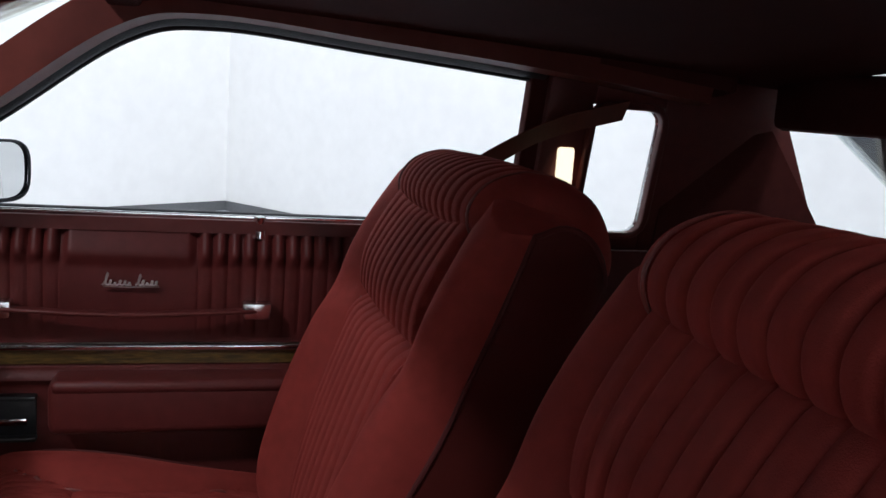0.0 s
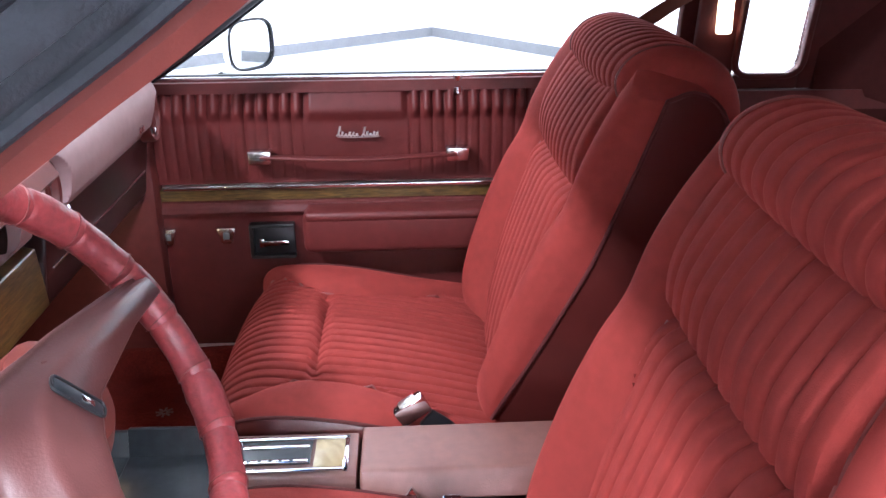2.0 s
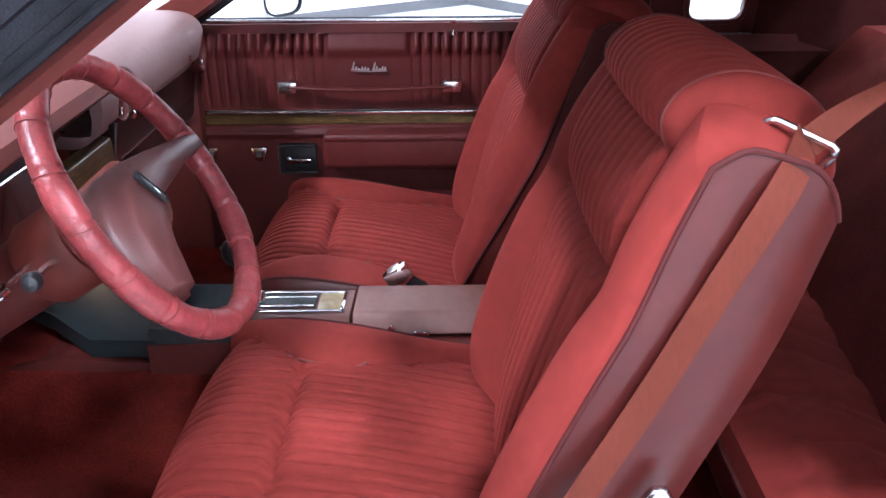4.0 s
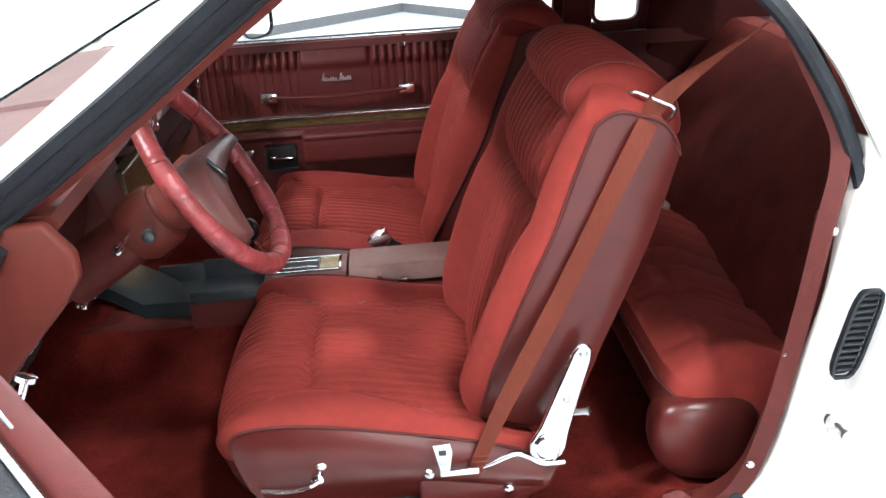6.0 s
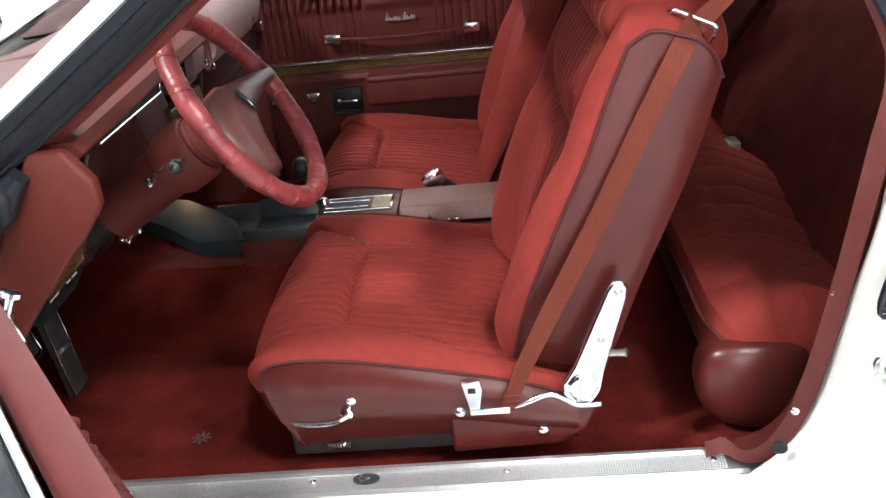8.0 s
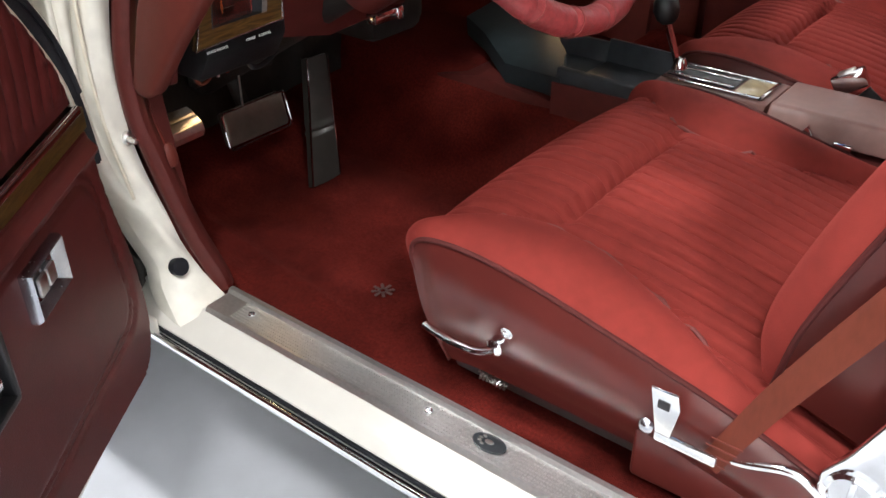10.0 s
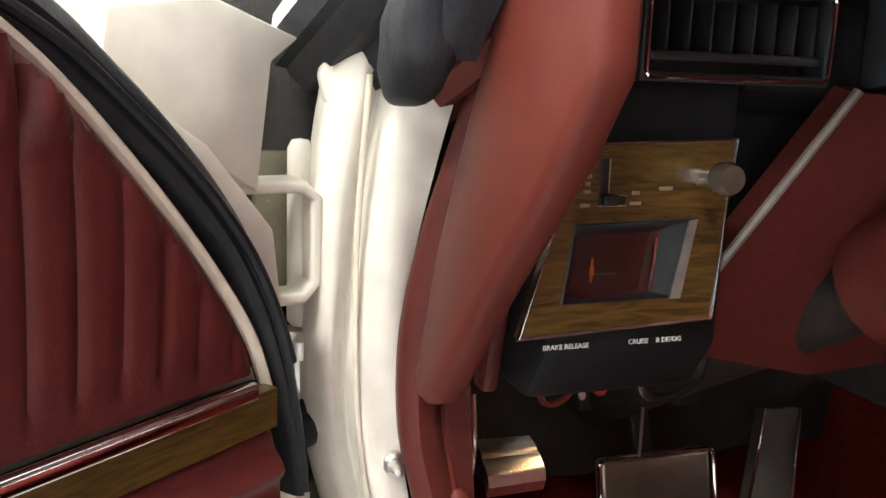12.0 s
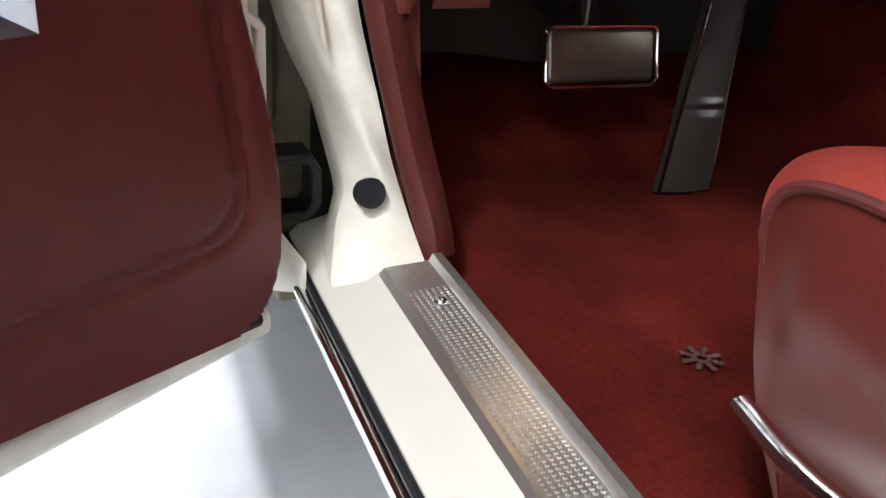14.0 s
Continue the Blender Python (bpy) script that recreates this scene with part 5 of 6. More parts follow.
# ---- dashboard ----
dash = thing("dashboard", (-0.3, 0, 0.70), "rust and rose padded dashboard with wood fascia", "dashboard")
part("end_cap", prism([(x, -0.738, z) for x, z in ((-0.200, 0.985), (-0.150, 0.985), (-0.118, 0.940), (-0.118, 0.905), (-0.150, 0.862), (-0.235, 0.772), (-0.296, 0.700), (-0.312, 0.690), (-0.332, 0.690), (-0.338, 0.705), (-0.302, 0.800), (-0.258, 0.883), (-0.220, 0.945))], (0, 0.024, 0), 0.008, 3), PLASTIC, dash, "rust red dashboard end cap")
part("end_panel", prism([(x, -0.692, z) for x, z in ((-0.240, 0.970), (-0.225, 0.90), (-0.310, 0.760), (-0.325, 0.690), (-0.345, 0.690), (-0.340, 0.970))], (0, 0.012, 0), 0.004), TRIM, dash, "maroon dashboard end")
# fascia before the driver
part("fascia", prism([(-0.262, -0.68, 0.955), (-0.262, -0.68, 0.735), (-0.285, -0.68, 0.70), (-0.33, -0.68, 0.70), (-0.33, -0.68, 0.955)], (0, 0.125, 0), 0.006), DASHBLACK, dash, "black instrument fascia")
part("inner_fascia", prism([(-0.262, -0.553, 0.955), (-0.262, -0.553, 0.90), (-0.31, -0.553, 0.885), (-0.31, -0.553, 0.73), (-0.34, -0.553, 0.73), (-0.34, -0.553, 0.955)], (0, 0.49, 0), 0.004), DASHBLACK, dash, "black inner fascia")
part("brow", sweep(spline([(-0.20, -0.70, 0.972), (-0.20, -0.30, 0.985), (-0.21, 0.0, 0.985)], 16), [(-0.10, -0.004), (0.05, -0.014), (0.06, -0.004), (0.05, 0.012), (-0.10, 0.014)], (0, 0, 1)), PLASTIC, dash, "rust red padded brow")
vent = part("air_vent", joined(rbox((-0.248, -0.577, 0.957), (0.02, 0.13, 0.006), 0.002), rbox((-0.248, -0.577, 0.906), (0.02, 0.13, 0.006), 0.002), rbox((-0.248, -0.640, 0.931), (0.02, 0.006, 0.056), 0.002), rbox((-0.248, -0.514, 0.931), (0.02, 0.006, 0.056), 0.002)), GLOSS, dash, "black air vent with fine bright rim")
part("vent_rim", tube([(-0.237, -0.577 + x, 0.931 + z) for x, z in rect(0.126, 0.05, 0.004)], 0.0013, 6, closed=True), CHROME, vent, "thin bright rim")
part("vent_dark", rbox((-0.258, -0.577, 0.931), (0.004, 0.12, 0.048), 0.001), SHADE, vent)
for k in range(8):
    part("vent_slat", rbox((-0.250, -0.628 + k * 0.0146, 0.935), (0.018, 0.0022, 0.030), 0.0008, pose(0, 0, 0, 0, 0, 18)), BLACK, vent)
part("vent_bar", rbox((-0.243, -0.577, 0.918), (0.006, 0.118, 0.006), 0.002), BLACK, vent)
# wood plate with lamp switch and clock
XP = -0.252
B = [(-0.702, 0.752), (-0.570, 0.758), (-0.564, 0.870), (-0.668, 0.866)]
HOLE = [(-0.675, 0.7715), (-0.594, 0.772), (-0.5865, 0.8215), (-0.6695, 0.8190)]
DEEP = [(-0.672, 0.776), (-0.618, 0.776), (-0.613, 0.812), (-0.667, 0.811)]


def on_plate(p, d=0.0):
    return Vector((XP + d, p[0], p[1]))


RIMS = [on_plate(p) for p in B] + [on_plate(p) for p in HOLE] + [on_plate(p, -0.006) for p in B] + [on_plate(p, -0.006) for p in HOLE]
SIDES = [(i, (i + 1) % 4) for i in range(4)]
plate = part("switch_panel", (RIMS, [f for i, j in SIDES for f in ((i, j, 4 + j, 4 + i), (12 + i, 12 + j, 8 + j, 8 + i), (8 + i, 8 + j, j, i), (4 + i, 4 + j, 12 + j, 12 + i))]), WOOD, dash, "walnut-grain switch plate with bright rim", False)
part("panel_rim", tube([on_plate(p, 0.0008) for p in B], 0.0016, 6, closed=True), SATIN, plate, "thin chrome rim")
part("clock_well", shell_of([on_plate(p, -0.001) for p in HOLE] + [on_plate(p, -0.0095) for p in DEEP], [(k, (k + 1) % 4, 4 + (k + 1) % 4, 4 + k) for k in range(4)], (-0.0015, 0, 0)), GLOSS, plate, "dark sloping clock well", False)
part("bezel", prism([on_plate((-0.6012, 0.7722)), on_plate((-0.594, 0.772)), on_plate((-0.5865, 0.8215)), on_plate((-0.5925, 0.8205))], (0.0015, 0, 0)), WORN, plate, "dull bevelled frame side")
part("bezel", tube([on_plate(p, 0.0004) for p in (HOLE[0], HOLE[3], HOLE[2])], 0.0009, 6), GLOSS, plate, "dark bezel")
dial = part("dial", prism([on_plate(p, -0.0095) for p in DEEP], (-0.002, 0, 0)), BLACK, plate, "dark clock dial")
part("dial_bar", tube([on_plate((-0.6135, 0.7775), -0.0035), on_plate((-0.6120, 0.8095), -0.0035)], 0.0012, 6), CHROME, dial, "upright chrome bar")
part("dial_needle", joined(rbox((XP - 0.007, -0.6525, 0.7900), (0.0008, 0.0014, 0.0150), 0), rbox((XP - 0.007, -0.6525, 0.7895), (0.001, 0.0030, 0.0060), 0.0004)), LAMPORANGE, dial, "orange needle")
part("dial_needle", rbox((XP - 0.0072, -0.643, 0.7875), (0.0006, 0.016, 0.0008), 0), WORN, dial, "grey needle")
part("dial_glass", prism([on_plate(p, -0.0030) for p in ((-0.6705, 0.7735), (-0.6125, 0.7740), (-0.6095, 0.8150), (-0.6650, 0.8140))], (-0.0006, 0, 0)), GLASS, dial, "clear clock glass", False).visible_shadow = False
part("slider_slot", joined(rbox((XP + 0.0003, -0.6530, 0.8445), (0.0014, 0.0060, 0.0270), 0.0005), rbox((XP + 0.0003, -0.6465, 0.8335), (0.0014, 0.0185, 0.0055), 0.0005)), BLACK, plate, "dark angled slider slot")
part("slider_rim", tube([on_plate(p, 0.0008) for p in ((-0.6495, 0.8580), (-0.6495, 0.8370), (-0.6375, 0.8365), (-0.6378, 0.8305), (-0.6560, 0.8305))], 0.0005, 6), FADED, plate, "worn edge of the slot")
part("slider_key", rbox((XP + 0.004, -0.6505, 0.8345), (0.008, 0.010, 0.007), 0.002), BLACK, plate, "black slider key")
for y, z, w in ((-0.668, 0.8300, 0.0060), (-0.6665, 0.8380, 0.0045), (-0.6655, 0.8425, 0.0030), (-0.6648, 0.8470, 0.0030), (-0.6640, 0.8515, 0.0025), (-0.6350, 0.8310, 0.0070), (-0.6340, 0.8370, 0.0045), (-0.6160, 0.8395, 0.0090)):
    part("legend", strokes((XP + 0.001, y, z), (0, 1, 0), (0, 0, 1), ((0, w),), 0.0022), FADED, plate, "small faded legend")
knob = part("lamp_knob", lathe((XP + 0.018, -0.589, 0.849), (1, 0.05, 0.05), [(0.0055, 0), (0.0095, 0.004), (0.0100, 0.012), (0.0080, 0.016), (0.0, 0.017)], 24), SMOKE, plate, "smoky pull knob")
part("knob_collar", lathe((XP, -0.590, 0.848), (1, 0.05, 0.05), [(0.0062, 0), (0.0062, 0.010), (0.0050, 0.0175), (0.0, 0.018)], 20), CHROME, knob, "chrome collar")
for y, word, size in ((-0.681, "BRAKE RELEASE", 0.0033), (-0.622, "CRUISE", 0.0033), (-0.602, "R DEFOG", 0.0033)):
    cu = bpy.data.curves.new("legend", "FONT")
    cu.body, cu.size, cu.extrude, cu.space_character = word, size * 1.35, 0.0004, 1.0
    cu.materials.append(PRINT)
    ob = new("legend", cu)
    ob.matrix_basis = Matrix(((0, 0, 1, -0.2605), (1, 0, 0, y), (0, 1, 0, 0.741), (0, 0, 0, 1)))
    dg = bpy.context.evaluated_depsgraph_get()
    me = bpy.data.meshes.new_from_object(ob.evaluated_get(dg))
    mat = ob.matrix_basis.copy()
    bpy.data.objects.remove(ob)
    me.transform(mat)
    lo = new("legend", me)
    lo.parent = dash
    lo.matrix_parent_inverse = BASE[dash.name].inverted()
    lo["label"] = "white capitals: " + word.lower()
# column shroud: a trough with a bright left edge
part("column_trough", shell_of([(-0.240, -0.488, 0.900), (-0.272, -0.560, 0.778), (-0.325, -0.543, 0.710), (-0.325, -0.420, 0.682), (-0.278, -0.450, 0.785), (-0.240, -0.270, 0.900), (-0.278, -0.260, 0.785), (-0.325, -0.260, 0.690)], [(0, 1, 4, 6, 5), (1, 2, 3, 4), (4, 3, 7, 6)], (-0.02, 0, 0.004)), TRIM, dash, "rust red column trough")
part("trough_edge", tube([(-0.238, -0.488, 0.902), (-0.270, -0.562, 0.776)], 0.0034), WORN, dash, "dull grey edge")
part("lower_panel", prism([(-0.25, -0.255, 0.90), (-0.23, -0.255, 0.80), (-0.26, -0.255, 0.715), (-0.33, -0.255, 0.70), (-0.33, -0.255, 0.90)], (0, 0.175, 0), 0.012, 3), TRIM, dash, "maroon lower dash")
part("gauge_hood", prism([(-0.235, -0.47, 0.905), (-0.235, -0.47, 0.965), (-0.26, -0.47, 0.97), (-0.26, -0.47, 0.90)], (0, 0.34, 0), 0.004), GLOSS, dash, "dark glossy gauge window")
part("gauge_rim", tube([(-0.232, -0.30 + x, 0.936 + z) for x, z in rect(0.32, 0.062, 0.01)], 0.0025, 6, closed=True), CHROME, dash, "chrome gauge rim")
part("radio_panel", prism([(-0.228, -0.12, 0.86), (-0.222, -0.12, 0.78), (-0.25, -0.12, 0.77), (-0.25, -0.12, 0.865)], (0, 0.20, 0), 0.003), WOOD, dash, "walnut centre fascia")
part("pull_handle", joined(rbox((-0.253, -0.385, 0.716), (0.02, 0.055, 0.016), 0.004), rbox((-0.246, -0.362, 0.716), (0.012, 0.012, 0.020), 0.004)), CHROME, dash, "chrome hood release handle")
# passenger side: rose pad with round vents, wood glove box below
PAD_LINE = spline([(-0.62, 0, 0.962), (-0.46, 0, 0.983), (-0.32, 0, 0.992), (-0.245, 0, 0.988), (-0.212, 0, 0.968), (-0.203, 0, 0.935), (-0.208, 0, 0.905), (-0.216, 0, 0.890), (-0.240, 0, 0.882), (-0.280, 0, 0.884)], 54)
VENTS = ((0.655, 0.898, 0.046), (0.128, 0.920, 0.046))


def pad_fn(u, v):
    """The padded top rolling over into the face, sunk round the air outlets."""
    y = lerp(0.0, 0.705, u)
    i = v * 54
    k = min(int(i), 53)
    p = PAD_LINE[k].lerp(PAD_LINE[k + 1], i - k)
    end = step(0.90, 1.0, u)
    x, z = p.x - 0.030 * end * step(0.3, 0.6, v), p.z - 0.035 * end * (1 - step(0.55, 1, v))
    for vy, vz, r in VENTS:
        d = math.hypot(y - vy, z - vz)
        if v > 0.4:
            x -= 0.034 * (1 - step(r - 0.010, r + 0.004, d))
    return Vector((x, y, z))
part("passenger_pad", slab(pad_fn, 140, 108, (-0.02, 0, -0.02)), PAD, dash, "rose padded dash top")
part("driver_top", slab(lambda u, v: Vector((lerp(-0.62, -0.20, v), lerp(-0.72, 0.0, u), lerp(0.960, 0.992, v))), 20, 10, (0, 0, -0.02)), PAD, dash, "rose padded dash top")
for y, z, r in VENTS:
    rv = part("round_vent", lathe((-0.232, y, z), (1, 0, 0.05), [(r, -0.01), (r, 0.010), (r - 0.003, 0.014), (r - 0.008, 0.012), (r - 0.012, 0.002), (0.0, 0.001)], 32), TRIM, dash, "round maroon air outlet")
    part("vent_core", lathe((-0.231, y, z), (1, 0, 0.05), [(r - 0.014, 0.0), (r - 0.015, 0.004), (0.0, 0.005)], 24), SHADE, rv, "dark outlet core")
    for q in (-1, 0, 1):
        part("vent_blade", rbox((-0.224, y + 0.010 * q, z), (0.010, 0.0016, 0.046 - 0.012 * abs(q)), 0.0006), TRIM, rv)
    part("vent_key", rbox((-0.216, y - 0.016, z - 0.022), (0.008, 0.006, 0.014), 0.002), CHROME, rv, "small chrome vent key")
part("dash_badge", joined(*[tube([(-0.198, 0.485 + 0.006 * k, 0.907), (-0.198, 0.488 + 0.006 * k, 0.916 + 0.002 * (k % 2))], 0.0015, 6) for k in range(5)]), CHROME, dash, "small chrome badge")
part("glove_box", prism([(-0.240, 0.16, 0.886), (-0.262, 0.16, 0.74), (-0.32, 0.16, 0.70), (-0.36, 0.16, 0.886)], (0, 0.53, 0), 0.006), GLOVE, dash, "dark maroon glove box face")
part("glove_strip", tube([(-0.252, 0.18, 0.792), (-0.252, 0.66, 0.792)], 0.002), CHROME, dash, "thin chrome strip")
part("glove_lock", lathe((-0.246, 0.225, 0.862), (1, 0, 0.1), [(0.010, 0), (0.010, 0.010), (0.006, 0.014), (0, 0.015)], 16), CHROME, dash, "chrome glove box lock")
part("lower_dash_red", prism([(-0.27, 0.12, 0.74), (-0.30, 0.12, 0.70), (-0.40, 0.12, 0.69), (-0.40, 0.12, 0.74)], (0, 0.58, 0), 0.008), TRIM, dash, "maroon lower edge")
# what hangs under the dash
ud = thing("under_dash", (-0.4, -0.45, 0.69), "dark wiring and pedal bracket under the dash", "wiring")
for k, (y0, y1, c, r) in enumerate(((-0.60, -0.57, VELOUR, 0.002), (-0.608, -0.590, PAD, 0.0018), (-0.64, -0.60, BELT, 0.0025), (-0.55, -0.49, RUBBER, 0.004))):
    part("wire", tube(spline([(-0.36, y0, 0.70), (-0.355, y0 + 0.01, 0.675 - 0.004 * k), (-0.355, y1 - 0.01, 0.672), (-0.36, y1, 0.70)], 18), r), c, ud, "insulated wire loop")
part("lamp_loop", tube(spline([(-0.352, -0.592, 0.694), (-0.35, -0.575, 0.682), (-0.35, -0.556, 0.684), (-0.352, -0.548, 0.694)], 14), 0.0026), LAMPGLOW, ud, "glowing lamp loop")
part("bulb", lathe((-0.365, -0.625, 0.698), (0.3, 0, -1), [(0.003, 0), (0.004, 0.006), (0.003, 0.010), (0, 0.012)], 12), LAMPGLOW, ud, "glowing courtesy bulb")
part("bracket", joined(rbox((-0.55, -0.42, 0.66), (0.16, 0.03, 0.12), 0.004), rbox((-0.60, -0.42, 0.60), (0.02, 0.10, 0.10), 0.004)), SHADE, ud, "dark pedal bracket")
part("column_lower", tube([(-0.25, -0.43, 0.775), (-0.62, -0.43, 0.55)], 0.028, 14), SHADE, ud, "dark steering shaft")
# near-black sheet added to hide the red carpet behind the pedals
part("toe_board_cover", slab(lambda u, v: Vector((lerp(-0.605, -0.66, v) + 0.006 * math.sin(23 * u + 5 * v), lerp(-0.675, -0.10, u), lerp(0.475 + 0.008 * math.sin(9 * u), 0.74, v))), 30, 10, (-0.012, 0, 0)), SHADE, ud, "near-black sheet added over the toe board")
part("duct", rbox((-0.50, -0.19, 0.66), (0.22, 0.14, 0.12), 0.03), SHADE, ud, "black heater duct")
lamp = bpy.data.lights.new("courtesy_bulb_light", "POINT")
lamp.energy, lamp.color, lamp.shadow_soft_size = 0.24, (1.0, 0.62, 0.30), 0.012
new("courtesy_bulb_light", lamp).location = (-0.375, -0.570, 0.664)
lamp = lamp.copy()
lamp.energy = 0.75
new("courtesy_bulb_light", lamp).location = (-0.40, 0.40, 0.655)
part("bulb", lathe((-0.41, 0.40, 0.685), (0.3, 0, -1), [(0.004, 0), (0.006, 0.006), (0.005, 0.012), (0, 0.014)], 14), LAMPGLOW, ud, "glowing courtesy bulb")

# pedals
pd = thing("brake_pedal", (-0.52, -0.416, 0.45), "worn shiny dark brake pedal with bright rim", "pedal")
part("pad", rbox((-0.520, -0.416, 0.500), (0.016, 0.130, 0.058), 0.007, pose(0, 0, 0, 0, -14, 0), 3), PEDAL, pd, "worn shiny pad")
part("rim", tube([Vector((-0.511, -0.416, 0.500)) + pose(0, 0, 0, 0, -14, 0) @ Vector((0.0, x, z)) for x, z in rect(0.133, 0.061, 0.008)], 0.0022, 8, closed=True), CHROME, pd, "bright steel rim")
part("arm", sweep([(-0.535, -0.416, 0.50), (-0.575, -0.416, 0.58), (-0.56, -0.416, 0.68)], rect(0.012, 0.022, 0.003), (0, 1, 0)), SHADE, pd)
part("rod", tube([(-0.517, -0.438, 0.53), (-0.520, -0.438, 0.70)], 0.0016), BRUSHED, pd, "thin steel rod")
ac = thing("accelerator_pedal", (-0.49, -0.31, 0.35), "long grey rubber accelerator pedal with bright rim", "pedal")
A0, A1, A2, A3 = Vector((-0.474, -0.342, 0.357)), Vector((-0.478, -0.270, 0.353)), Vector((-0.529, -0.233, 0.557)), Vector((-0.539, -0.271, 0.556))
def acc_fn(u, v):
    p = A0.lerp(A1, u).lerp(A3.lerp(A2, u), v)
    return p + Vector((0.003 * math.sin(math.pi * u) - 0.004 * bump(0.42, 0.018, v) - 0.003 * step(0.44, 0.50, v), 0, 0))
part("tread", slab(acc_fn, 10, 80, (-0.012, 0, -0.004)), TREAD, ac, "ribbed grey rubber tread")
part("rim", tube([A0, A1, A2, A3], 0.0020, 8, closed=True), CHROME, ac, "bright edge")
pk = thing("parking_brake_pedal", (-0.42, -0.63, 0.58), "parking brake pedal with worn bright pad", "pedal")
def park_fn(u, v):
    """The pad from its far edge over the bent front lip."""
    p = Vector((-0.440, -0.648, 0.603)).lerp(Vector((-0.426, -0.606, 0.609)), u).lerp(Vector((-0.400, -0.652, 0.590)).lerp(Vector((-0.400, -0.602, 0.591)), u), min(v / 0.8, 1.0))
    lip = max(0.0, (v - 0.8) / 0.2)
    return p + Vector((0.003 * lip, 0, 0.003 * math.sin(math.pi * min(v / 0.8, 1)) - 0.009 * lip - 0.002 * bump(0.45, 0.04, v)))
part("pad", slab(park_fn, 10, 20, (-0.004, 0, -0.010)), BRUSHED, pk, "worn metal pad")
part("pad_rubber", rbox((-0.421, -0.628, 0.582), (0.036, 0.046, 0.014), 0.004), RUBBER, pk)
part("arm", sweep(spline([(-0.44, -0.645, 0.585), (-0.50, -0.65, 0.62), (-0.48, -0.655, 0.70)], 12), rect(0.014, 0.03, 0.003), (0, 1, 0)), SHADE, pk)
part("cable", tube(spline([(-0.40, -0.668, 0.66), (-0.392, -0.668, 0.62), (-0.40, -0.668, 0.58)], 10), 0.002), BRUSHED, pk)
for sx, sy in ((-0.169, -0.503), (-0.228, 0.499)):
    star = thing("carpet_emblem", (sx, sy, 0.352), "small worn star of pale studs on the carpet", "heel emblem", "carpet emblems")
    for k in range(24):
        a, r = (k % 8) * math.pi / 4, 0.0135 * (0.45, 0.8, 1.1)[k // 8]
        part("stud", rbox((sx + r * math.cos(a), sy + r * math.sin(a), 0.3555), (0.0045, 0.0045, 0.002), 0.0008), STUD, star)

# ---- steering wheel ----
WC, EL = Vector((0.009, -0.425, 0.936)), radians(32)
WN = Vector((math.cos(EL), 0, math.sin(EL)))
WV = Vector((-math.sin(EL), 0, math.cos(EL)))
WU = Vector((0, 1, 0))
def on_wheel(u, v, n=0.0):
    return WC + WU * u + WV * v + WN * n
wheel = thing("steering_wheel", WC - WN * 0.06, "leather-wrapped red steering wheel with wide centre pad", "steering wheel")
def rim_fn(u, v):
    a = 2 * math.pi * v
    wrap = abs(((v * 18) % 1) - 0.5) * 2
    r = 0.0165 * (1 + 0.035 * math.sin(37 * a) * 0.4 + 0.05 * math.sin(9 * a + 1.3)) - 0.0014 * bump(0, 0.08, wrap)
    b = 2 * math.pi * u
    c = Vector((0, math.cos(a), math.sin(a)))
    return on_wheel((0.171 + r * math.cos(b)) * math.cos(a), (0.171 + r * math.cos(b)) * math.sin(a), r * math.sin(b))
rim = part("rim", grid(rim_fn, 16, 360, True, True), WRAP, wheel, "laced rose leather rim cover")
for k in range(18):
    a = 2 * math.pi * (k + 0.5) / 18 + 0.03
    part("lacing", tube([on_wheel((0.171 + 0.0172 * math.cos(b)) * math.cos(a + 0.02 * math.sin(b)), (0.171 + 0.0172 * math.cos(b)) * math.sin(a + 0.02 * math.sin(b)), 0.0172 * math.sin(b)) for b in [j * 2 * math.pi / 16 for j in range(16)]], 0.0006, 5, closed=True), PIPING, rim, "lacing stitch")
# the wheel is turned: one spoke points to the cabin's middle, the other down towards the door
outline = [(0.160, 0.024), (0.060, 0.040), (-0.020, 0.050), (-0.080, 0.052), (-0.118, 0.042), (-0.146, 0.0), (-0.152, -0.045), (-0.148, -0.078), (-0.100, -0.105), (-0.070, -0.055), (-0.040, -0.028), (-0.012, -0.010), (0.090, -0.002), (0.166, -0.006)]
spine = [(0.140, 0.010), (0.060, 0.014), (0.0, 0.018), (-0.020, 0.018), (-0.050, 0.012), (-0.085, -0.008), (-0.105, -0.035), (-0.122, -0.074), (-0.112, -0.078), (-0.092, -0.045), (-0.068, -0.015), (-0.035, 0.004), (0.070, 0.008), (0.140, 0.006)]
rings = [(0.0, -0.024), (0.0, -0.002), (0.10, 0.010), (0.30, 0.013), (0.42, 0.024), (0.62, 0.027)]
K = len(outline)
pv = [on_wheel(lerp(a, c, k), lerp(b, d, k), n) for k, n in rings for (a, b), (c, d) in zip(outline, spine)]
pf = [(j * K + i, j * K + (i + 1) % K, (j + 1) * K + (i + 1) % K, (j + 1) * K + i) for j in range(5) for i in range(K)] + [tuple(range(5 * K, 6 * K)), tuple(range(K - 1, -1, -1))]
pad = part("centre_pad", (pv, pf), HUB, wheel, "taupe rose bevelled centre pad")
pad.data.set_sharp_from_angle(angle=radians(75))
EM = on_wheel(-0.052, 0.012, 0.0285)
EMM = Matrix(((0, WV.x, WN.x, EM.x), (1, WV.y, WN.y, EM.y), (0, WV.z, WN.z, EM.z), (0, 0, 0, 1))) @ pose(0, 0, 0, 0, 0, -64)
